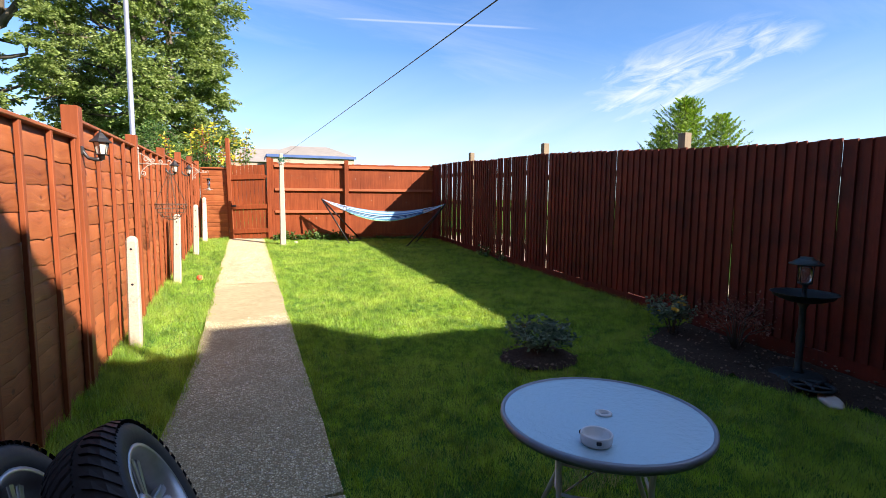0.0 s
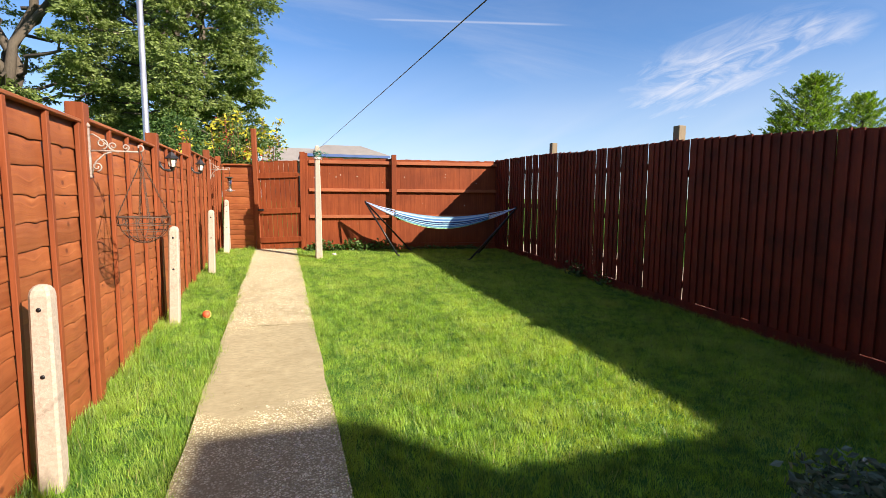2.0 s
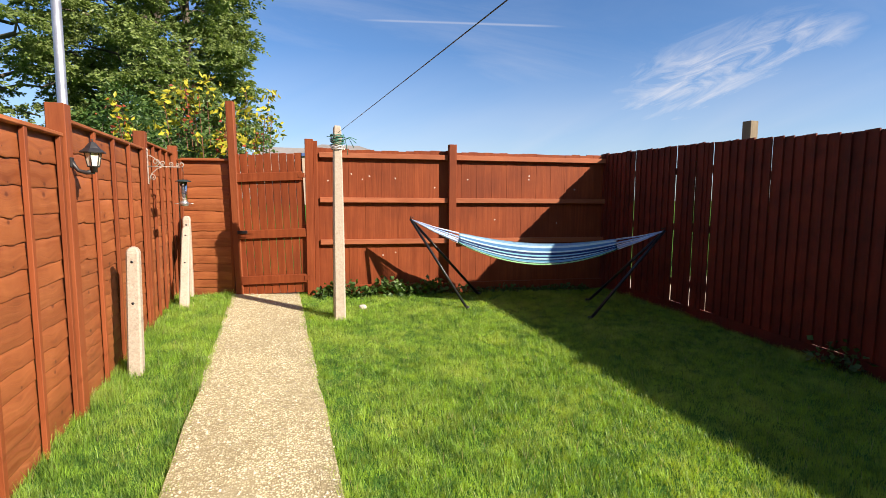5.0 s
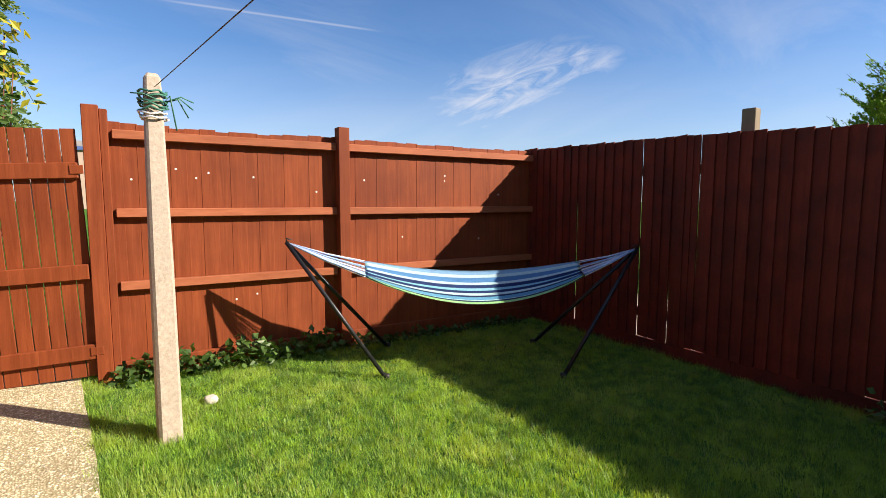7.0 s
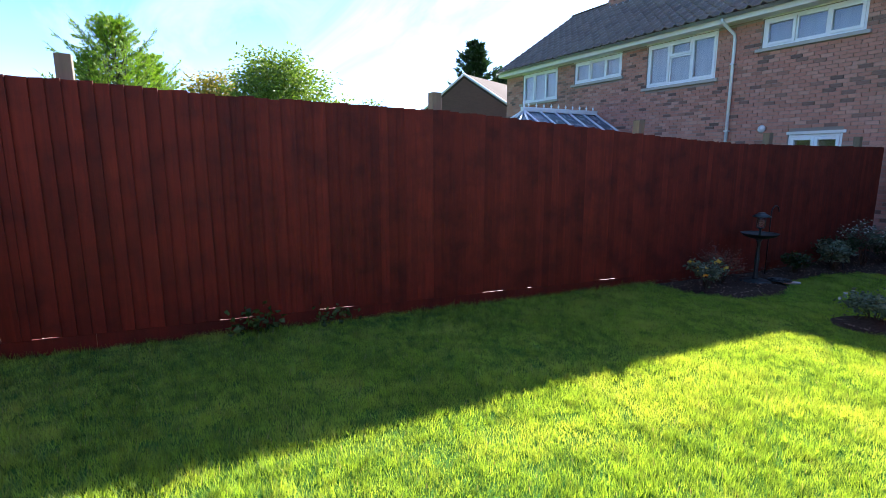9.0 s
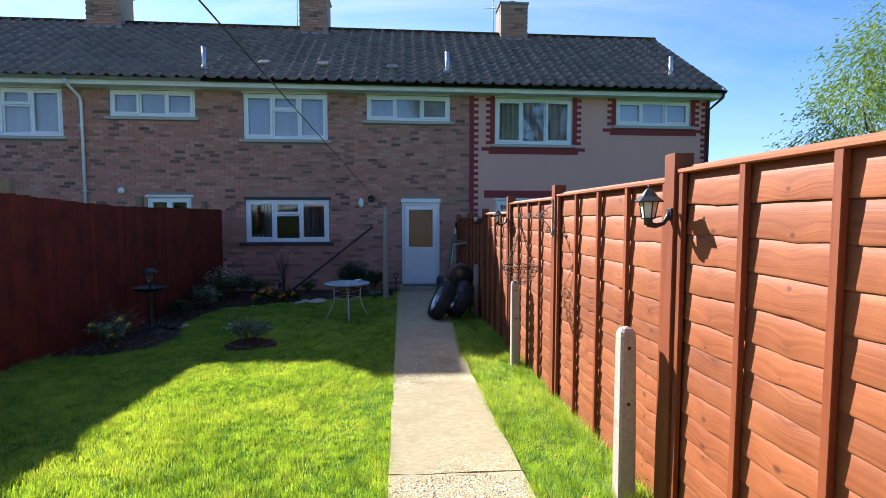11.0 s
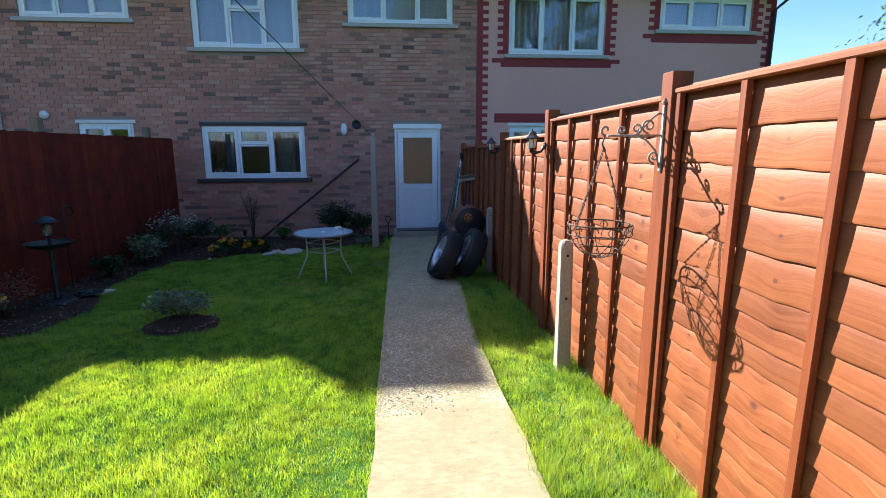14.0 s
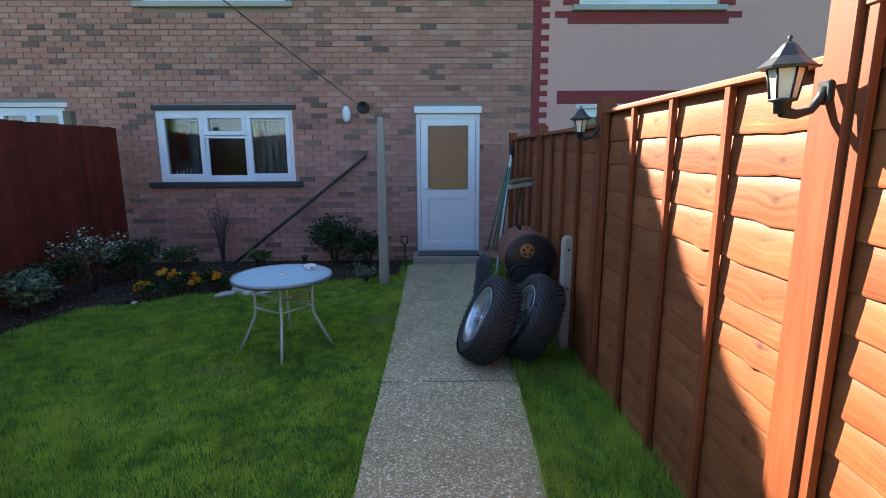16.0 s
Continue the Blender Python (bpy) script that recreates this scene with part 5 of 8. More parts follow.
def concrete_spur(x, y, top, lean_x=0.0, lean_y=0.0):
    g = ground_z(y)
    h = top - g
    bm = bmesh.new()
    rings = []
    for z, wx, wy in ((-0.15, 0.051, 0.051), (h * 0.5, 0.047, 0.047), (h - 0.050, 0.043, 0.043), (h - 0.026, 0.039, 0.038), (h - 0.008, 0.028, 0.027), (h, 0.013, 0.012)):
        c = 0.012
        pts = [(-wx, -wy + c), (-wx + c, -wy), (wx - c, -wy), (wx, -wy + c), (wx, wy - c), (wx - c, wy), (-wx + c, wy), (-wx, wy - c)]
        rings.append([bm.verts.new((p[0] + lean_x * z, p[1] + lean_y * z, z)) for p in pts])
    for a, b in zip(rings, rings[1:]):
        for k in range(8):
            bm.faces.new((a[k], a[(k + 1) % 8], b[(k + 1) % 8], b[k]))
    bm.faces.new(rings[-1])
    ob = thing("concrete_spur", pose(x, y, g), "short pale concrete repair post beside the timber fence", "post", "concrete spurs along the fence")
    part("shaft", bm, "concrete", ob)
    for z in (h - 0.11, h - 0.42):
        part("bolt_hole", lathe([(0.0, 0.002), (0.010, 0.002), (0.010, 0.0)], 10, Matrix.Translation((lean_x * z, 0.050 + lean_y * z - 0.006 * z / h, z)) @ Matrix.Rotation(radians(-90), 4, "X")), "steel_dark", ob)
        part("bolt_hole", lathe([(0.0, 0.002), (0.010, 0.002), (0.010, 0.0)], 10, Matrix.Translation((lean_x * z, -0.050 + lean_y * z + 0.006 * z / h, z)) @ Matrix.Rotation(radians(90), 4, "X")), "steel_dark", ob)


for x, y, top, lx, ly in ((-0.93, 1.25, 0.98, 0, 0), (-0.853, 4.667, 1.132, 0.01, 0), (-0.83, 7.455, 1.235, 0.025, 0.03), (-0.815, 10.225, 1.325, 0.02, 0.02), (-0.80, 12.30, 1.34, -0.02, 0.55), (-0.83, 12.90, 1.46, 0.0, 0.03)):
    concrete_spur(x, y, top, lx, ly)


def line_post(x, y, top, label):
    g = ground_z(y)
    h = top - g
    ob = thing("line_post", pose(x, y, g), label, "post", "washing line posts")
    bm = bmesh.new()
    rings = []
    for z, w in ((-0.2, 0.062), (h * 0.5, 0.055), (h - 0.10, 0.049), (h - 0.02, 0.044), (h, 0.03)):
        c = w * 0.25
        pts = [(-w, -w + c), (-w + c, -w), (w - c, -w), (w, -w + c), (w, w - c), (w - c, w), (-w + c, w), (-w, w - c)]
        rings.append([bm.verts.new((p[0] * (1 if z < h - 0.15 else 0.85), p[1] * (1 if z < h - 0.15 else 0.85), z)) for p in pts])
    for a, b in zip(rings, rings[1:]):
        for k in range(8):
            bm.faces.new((a[k], a[(k + 1) % 8], b[(k + 1) % 8], b[k]))
    bm.faces.new(rings[-1])
    part("shaft", bm, "concrete", ob)
    return ob, h


def build_washing_line():
    a, ha = line_post(0.85, 11.38, 2.44, "tall pale concrete washing line post wound with wire")
    b, hb = line_post(0.745, -0.95, 2.03, "grey concrete washing line post by the house")
    rnd = random.Random(6)
    for k in range(7):
        z = ha - 0.10 - 0.022 * k
        pts = [(0.062 * math.cos(t * math.tau / 10) * rnd.uniform(0.95, 1.2), 0.062 * math.sin(t * math.tau / 10) * rnd.uniform(0.95, 1.2), z + rnd.uniform(-0.012, 0.012)) for t in range(11)]
        part("wire_turn", tube(pts, 0.006, 6), "green_paint" if k < 5 else "steel_white", a)
    for e in ((0.19, -0.06, ha - 0.14), (0.17, -0.02, ha - 0.22), (0.10, -0.06, ha - 0.30), (-0.11, -0.05, ha - 0.12), (0.20, 0.0, ha - 0.17)):
        part("loose_wire", tube([(0.05, -0.03, ha - 0.15), (e[0] * 0.6 + 0.01, e[1] - 0.02, ha - 0.12), e], 0.004, 5), "green_paint", a)
    part("hook", tube([(0, -0.05, hb - 0.05), (0, -0.10, hb - 0.04), (0, -0.11, hb - 0.01)], 0.006, 6), "steel_dark", b)
    p0, p1 = Vector((0.85, 11.31, 2.36)), Vector((0.745, -0.90, 1.98))
    pts = [p0.lerp(p1, t / 24) - Vector((0, 0, 0.008 * 4 * (t / 24) * (1 - t / 24))) for t in range(25)]
    tagged(part("washing_line", tube(pts, 0.0022, 5), "steel_dark"), "thin dark washing line strung between two posts", "washing line")


build_washing_line()


# ---- lanterns, brackets and basket on the fence ----
def build_lantern(x, y, z):
    """A six-sided coach lantern on a curled arm; its post is on the -x side."""
    ob = thing("wall_lantern", pose(x, y, z - 0.01), "black plastic coach lantern with milky panes on a fence post", "lantern", "lanterns on the fence posts")
    six = lambda r, zz: [(r * math.cos(math.tau * k / 6 + 0.5), r * math.sin(math.tau * k / 6 + 0.5), zz) for k in range(6)]

    def loft(rings, mat, name, label=""):
        bm = bmesh.new()
        vs = [[bm.verts.new(p) for p in r] for r in rings]
        for a, b in zip(vs, vs[1:]):
            for k in range(6):
                bm.faces.new((a[k], a[(k + 1) % 6], b[(k + 1) % 6], b[k]))
        bm.faces.new(vs[0][::-1])
        bm.faces.new(vs[-1])
        return part(name, bm, mat, ob, label)

    loft([six(0.084, 0.045), six(0.086, 0.052), six(0.050, 0.082), six(0.046, 0.088), six(0.020, 0.122), six(0.008, 0.13)], "black_plastic", "hood")
    part("finial", lathe([(0.006, 0.128), (0.004, 0.135), (0.009, 0.143), (0.0, 0.151)], 10), "black_plastic", ob)
    loft([six(0.036, -0.050), six(0.052, 0.044)], "lamp_glass", "panes", "milky glass panes")
    for k in range(6):
        a, b = six(0.038, -0.050)[k], six(0.054, 0.046)[k]
        part("glazing_bar", tube([a, b], 0.004, 5), "black_plastic", ob)
    part("base", lathe([(0.024, -0.095), (0.026, -0.06), (0.042, -0.055), (0.042, -0.048)], 12), "black_plastic", ob)
    ob.scale = (0.82, 0.82, 0.82)
    dx = (LEFT_X + 0.062 - x) / 0.82
    part("arm", tube([(0, 0, -0.088), (dx * 0.35, 0, -0.098), (dx * 0.7, 0, -0.085), (dx * 0.9, 0, -0.045), (dx, 0, -0.015)], [0.02, 0.016, 0.013, 0.016, 0.018], 8), "black_plastic", ob)
    part("back_plate", box(dx - 0.004, dx + 0.010, -0.028, 0.028, -0.06, 0.01, 0.004), "black_plastic", ob)


for y, z in ((1.82, 1.80), (3.74, 1.815), (7.66, 1.875), (9.58, 1.93)):
    build_lantern(-0.825, y, z)


def scroll(cx, cz, r, turns, start, sign):
    pts = []
    n = int(14 * turns)
    for i in range(n + 1):
        t = i / n
        a = start + sign * t * turns * math.tau
        rr = r * (1 - 0.75 * t)
        pts.append((cx + rr * math.cos(a), 0, cz + rr * math.sin(a)))
    return pts


def build_bracket(y, z, reach, label):
    ob = thing("hanging_bracket", pose(LEFT_X + 0.064, y, z), label, "bracket", "scrolled brackets")
    part("back_bar", box(-0.004, 0.006, -0.011, 0.011, -0.17, 0.14, 0.002), "pale_iron", ob)
    part("arm_bar", tube([(0.0, 0, 0.0), (reach - 0.03, 0, 0.0)], 0.006, 6), "pale_iron", ob)
    part("end_hook", tube(scroll(reach - 0.02, 0.026, 0.027, 0.8, -math.pi / 2, 1), 0.006, 6), "pale_iron", ob)
    part("wave", tube([(0.01, 0, 0.10)] + [(0.01 + reach * 0.5 * t, 0, 0.05 + 0.055 * math.cos(t * math.pi)) for t in (0.1, 0.3, 0.5, 0.7, 0.9, 1.0)], 0.005, 6), "pale_iron", ob)
    for cx, cz, r, s in ((0.07, 0.045, 0.036, 1), (0.13, 0.032, 0.026, -1), (0.20, 0.026, 0.022, 1), (0.26, 0.02, 0.017, -1), (0.035, -0.10, 0.03, 1)):
        if cx < reach - 0.04:
            part("scroll", tube(scroll(cx, cz, r, 1.3, -math.pi / 2, s), 0.005, 6), "pale_iron", ob)
    part("brace", tube([(0.006, 0, -0.15), (0.03, 0, -0.07), (0.08, 0, -0.02), (0.12, 0, -0.004)], 0.005, 6), "pale_iron", ob)
    part("finial", lathe([(0.004, 0.14), (0.014, 0.155), (0.0, 0.175)], 8), "pale_iron", ob)


build_bracket(5.70, 1.815, 0.30, "flaking white scrolled iron bracket with a hanging basket")
build_bracket(11.52, 1.985, 0.31, "flaking white scrolled iron bracket on a fence post")


def build_feeder(x, y, top):
    ob = thing("bird_feeder", pose(x, y, top), "clear tube bird feeder hanging from a scrolled bracket", "bird feeder")
    part("hanging_wire", tube([(0, 0, 0.0), (0.004, 0, -0.05), (0, 0, -0.125)], 0.003, 5), "steel_dark", ob)
    part("lid", lathe([(0.0, -0.118), (0.030, -0.122), (0.072, -0.136), (0.074, -0.142), (0.0, -0.140)], 20), "verdigris", ob, "flat dark lid")
    shell = part("tube", lathe([(0.035, -0.142), (0.035, -0.345), (0.033, -0.345), (0.033, -0.142)], 20), "glass", ob, "clear plastic tube")
    shell.visible_shadow = False
    part("base", lathe([(0.0, -0.340), (0.040, -0.340), (0.044, -0.352), (0.040, -0.378), (0.0, -0.382)], 20), "alloy", ob, "pale metal base")
    for s in (-1, 1):
        part("perch", tube([(0.03 * s, 0, -0.36), (0.085 * s, 0, -0.355)], 0.004, 6), "alloy", ob)


build_feeder(-0.635, 11.52, 1.985)


def build_basket(x, y, top, hook):
    ob = thing("hanging_basket", pose(x, y, top), "empty rusty wire hanging basket on chains", "basket")
    r, d = 0.152, 0.168

    def ring(rr, zz, wire, name):
        pts = [(rr * math.cos(math.tau * k / 28), rr * math.sin(math.tau * k / 28), zz) for k in range(29)]
        part(name, tube(pts, wire, 5), "iron", ob)

    ring(r, 0.0, 0.004, "rim")
    ring(r, -0.05, 0.003, "rim")
    for zz in (-0.09, -0.13, -0.165):
        ring(r * math.sqrt(max(0.02, 1 - (zz / d) ** 2)), zz, 0.0025, "hoop")
    for k in range(12):
        a = math.tau * k / 12
        pts = [(r * math.cos(a + 0.5 * t * t) * math.cos(t * 1.5), r * math.sin(a + 0.5 * t * t) * math.cos(t * 1.5), -d * math.sin(t * 1.5) - 0.0) for t in (0, 0.15, 0.3, 0.45, 0.6, 0.75, 0.9, 1.0)]
        part("rib", tube(pts, 0.0022, 5), "iron", ob)
        s = [(r * 1.01 * math.cos(a + 0.2 * math.cos(q) * 0.6), r * 1.01 * math.sin(a + 0.2 * math.cos(q) * 0.6), -0.025 + 0.02 * math.sin(q)) for q in [math.tau * j / 9 for j in range(8)]]
        part("curl", tube(s, 0.0025, 5), "iron", ob)
    for k in range(4):
        a = math.tau * k / 4 + 0.4
        p, q = Vector((r * math.cos(a), r * math.sin(a), 0)), Vector((0, 0, hook - top - 0.05))
        bm = bmesh.new()
        n = 22
        for j in range(n):
            c0, c1 = p.lerp(q, j / n), p.lerp(q, (j + 1.25) / n)
            side = Vector((-math.sin(a), math.cos(a), 0)) * 0.005 if j % 2 else Vector((0.003, 0.003, 0.004))
            add_tube(bm, [c0 - side, (c0 + c1) / 2 - side, c1], 0.0022, 4)
            add_tube(bm, [c0 + side, (c0 + c1) / 2 + side, c1], 0.0022, 4)
        part("chain", bm, "iron", ob)
    part("hook", tube([(0, 0, hook - top - 0.06), (0.01, 0, hook - top - 0.03), (0, 0, hook - top + 0.004)], 0.004, 6), "iron", ob)


build_basket(-0.652, 5.70, 1.395, 1.808)


# ---- hammock ----
def hammock_cloth_material():
    m = bpy.data.materials.new("striped_hammock_cotton")
    m.use_nodes = True
    nt = m.node_tree
    bsdf = nt.nodes["Principled BSDF"]
    uv = nt.nodes.new("ShaderNodeUVMap")
    sep = nt.nodes.new("ShaderNodeSeparateXYZ")
    nt.links.new(uv.outputs[0], sep.inputs[0])
    n = nt.nodes.new("ShaderNodeValToRGB")
    n.color_ramp.interpolation = "CONSTANT"
    bands = [(0.0, (0.42, 0.62, 0.85)), (0.10, (0.90, 0.95, 0.95)), (0.16, (0.16, 0.38, 0.70)), (0.27, (0.90, 0.95, 0.95)), (0.33, (0.03, 0.06, 0.20)), (0.40, (0.46, 0.76, 0.88)), (0.49, (0.03, 0.06, 0.20)),
             (0.55, (0.90, 0.96, 0.95)), (0.63, (0.02, 0.05, 0.16)), (0.69, (0.22, 0.52, 0.72)), (0.77, (0.86, 0.96, 0.90)), (0.83, (0.02, 0.05, 0.14)), (0.89, (0.62, 0.86, 0.36)), (0.95, (0.02, 0.06, 0.14))]
    el = n.color_ramp.elements
    while len(el) < len(bands):
        el.new(0.5)
    for e, (p, c) in zip(el, bands):
        e.position = p
        e.color = (*c, 1)
    nt.links.new(sep.outputs[1], n.inputs[0])
    geo = nt.nodes.new("ShaderNodeNewGeometry")
    weave = noise_tex(nt, geo.outputs["Position"], 140, 3)
    col = mixed(nt, 1.0, n.outputs[0], ramp(nt, weave, [(0.3, (0.58, 0.76, 0.80)), (0.7, (0.80, 1.0, 1.03))]), "MULTIPLY")
    nt.links.new(col, bsdf.inputs["Base Color"])
    bsdf.inputs["Roughness"].default_value = 0.9
    return m


def build_hammock():
    L, R = Vector((1.80, 11.99, 1.44)), Vector((4.46, 10.64, 1.345))
    along = (R - L)
    span = along.length
    flat = Vector((along.x, along.y, 0)).normalized()
    side = Vector((-flat.y, flat.x, 0))
    M["hammock"] = hammock_cloth_material()
    stand = thing("hammock_stand", pose(0, 0, 0), "dark steel hammock stand with four splayed legs", "hammock stand")
    for tip, feet in ((L, ((2.36, 11.455), (2.78, 12.10))), (R, ((3.52, 10.68), (4.00, 11.43)))):
        for f in feet:
            g = ground_z(f[1])
            part("leg", tube([(f[0], f[1], g - 0.01), tuple(tip)], 0.017, 8), "steel_dark", stand)
            part("foot", lathe([(0.024, 0.0), (0.024, 0.035), (0.018, 0.04)], 10, Matrix.Translation((f[0], f[1], g - 0.01))), "black_plastic", stand)
        part("hook", tube([tuple(tip), tuple(tip + Vector((0, 0, 0.03))), tuple(tip + flat * (0.04 if tip == L else -0.04) + Vector((0, 0, 0.02)))], 0.006, 6), "steel_dark", stand)
    ham = thing("hammock", pose(0, 0, 0), "blue and pale striped cotton hammock, empty, slung on its stand", "hammock")
    t0, t1 = 0.20, 0.825
    n, k = 44, 17

    def cloth(t, v):
        s = (t - t0) / (t1 - t0)
        p = L.lerp(R, t)
        sag = 0.30 * (1 - (2 * t - 1) ** 2) + 0.045 * math.sin(math.pi * s)
        half = 0.085 + 0.16 * math.sin(math.pi * s) ** 0.7
        w = 2 * v - 1
        belly = 0.06 + 0.065 * math.sin(math.pi * s) ** 0.8
        fold = 0.012 * math.sin(w * 17 + 2) * (1 - 0.6 * math.sin(math.pi * s))
        return p + side * (-w * half * 0.75) + Vector((0, 0, -sag + belly * (-w) * 0.9 - 0.04 * (1 - w * w) + fold))

    bm = bmesh.new()
    uvl = bm.loops.layers.uv.new("UVMap")
    grid = [[bm.verts.new(cloth(t0 + (t1 - t0) * i / n, j / k)) for j in range(k + 1)] for i in range(n + 1)]
    for i in range(n):
        for j in range(k):
            f = bm.faces.new((grid[i][j], grid[i][j + 1], grid[i + 1][j + 1], grid[i + 1][j]))
            f.smooth = True
            for lp, (a, b) in zip(f.loops, ((i, j), (i, j + 1), (i + 1, j + 1), (i + 1, j))):
                lp[uvl].uv = (a / n, b / k)
    bmesh.ops.solidify(bm, geom=bm.faces[:], thickness=0.004)
    part("cloth", bm, "hammock", ham)
    M["cord_blue"] = material("blue_cord", (0.14, 0.26, 0.50), (0.40, 0.55, 0.75), (40, 40, 40), 1.0, 3, 0.9, 0, 0.2, 0.001)
    M["cord_pink"] = material("pale_cord", (0.55, 0.58, 0.62), (0.75, 0.78, 0.80), (40, 40, 40), 1.0, 3, 0.9, 0, 0.2, 0.001)
    for end, t in ((L, t0), (R, t1)):
        for j in range(0, k + 1):
            q = cloth(t, j / k)
            m = (end + q) / 2 - Vector((0, 0, 0.012))
            part("cord", tube([tuple(end), tuple(m), tuple(q)], 0.004, 5), "cord_blue" if j % 4 else "cord_pink", ham)


build_hammock()


# ---- table ----
def build_table(x, y):
    g = ground_z(y)
    ob = thing("glass_table", pose(x, y, g), "round rippled glass garden table on thin pale metal legs", "table")
    top, r = 0.622, 0.392
    part("tabletop", lathe([(0.022, top - 0.006), (r - 0.012, top - 0.006), (r - 0.012, top), (0.022, top), (0.022, top - 0.006)], 64), "table_glass", ob, "rippled frosted glass disc").data.shade_flat()
    part("rim", lathe([(r - 0.014, top - 0.010), (r - 0.002, top - 0.028), (r + 0.006, top - 0.012), (r + 0.004, top + 0.004), (r - 0.010, top + 0.005), (r - 0.014, top - 0.010)], 64), "rim_steel", ob)
    part("umbrella_ring", lathe([(0.018, top - 0.02), (0.032, top + 0.001), (0.032, top + 0.006), (0.02, top + 0.008), (0.018, top - 0.02)], 24), "ceramic", ob, "white parasol hole ring")
    a0 = math.radians(100)
    for k in range(4):
        a = a0 + k * math.pi / 2
        c, s = math.cos(a), math.sin(a)
        pts = [(c * rr, s * rr, zz) for rr, zz in ((0.27, top - 0.025), (0.235, top - 0.06), (0.225, top - 0.2), (0.225, 0.33), (0.235, 0.28), (0.29, 0.16), (0.37, 0.0))]
        part("leg", tube(pts, 0.011, 8), "steel_white", ob)
    for z in (0.485, 0.365):
        pts = []
        for i in range(33):
            a = a0 + math.tau * i / 32
            rr = 0.224 * min(1.0, 0.76 / max(abs(math.cos(a - a0 + math.pi / 4)), abs(math.sin(a - a0 + math.pi / 4))))
            pts.append((rr * math.cos(a), rr * math.sin(a), z))
        part("stretcher", tube(pts, 0.007, 6), "steel_white", ob)
    part("support_ring", tube([(0.27 * math.cos(math.tau * i / 32), 0.27 * math.sin(math.tau * i / 32), top - 0.03) for i in range(33)], 0.010, 6), "steel_white", ob)
    part("umbrella_guide", tube([(0.03 * math.cos(math.tau * i / 16), 0.03 * math.sin(math.tau * i / 16), 0.40) for i in range(17)], 0.004, 5), "steel_white", ob)
    for k in range(2):
        a = a0 + k * math.pi / 2
        part("guide_arm", tube([(0.2 * math.cos(a), 0.2 * math.sin(a), 0.36), (0.03 * math.cos(a), 0.03 * math.sin(a), 0.40)], 0.004, 5), "steel_white", ob)
    tray = thing("ashtray", pose(1.18, 0.945, g + top + 0.0), "small round white ceramic ashtray on the glass table", "ashtray")
    part("bowl", lathe([(0.045, 0.001), (0.052, 0.006), (0.055, 0.035), (0.052, 0.04), (0.046, 0.036), (0.043, 0.012), (0.0, 0.010)], 28), "ceramic", tray)
    for k in range(3):
        a = k * math.tau / 3
        part("notch", box(-0.007, 0.007, -0.008, 0.008, -0.006, 0.006, 0.002), "steel_dark", tray).matrix_local = Matrix.Rotation(a, 4, "Z") @ Matrix.Translation((0.0535, 0, 0.026))


build_table(1.36, 1.13)


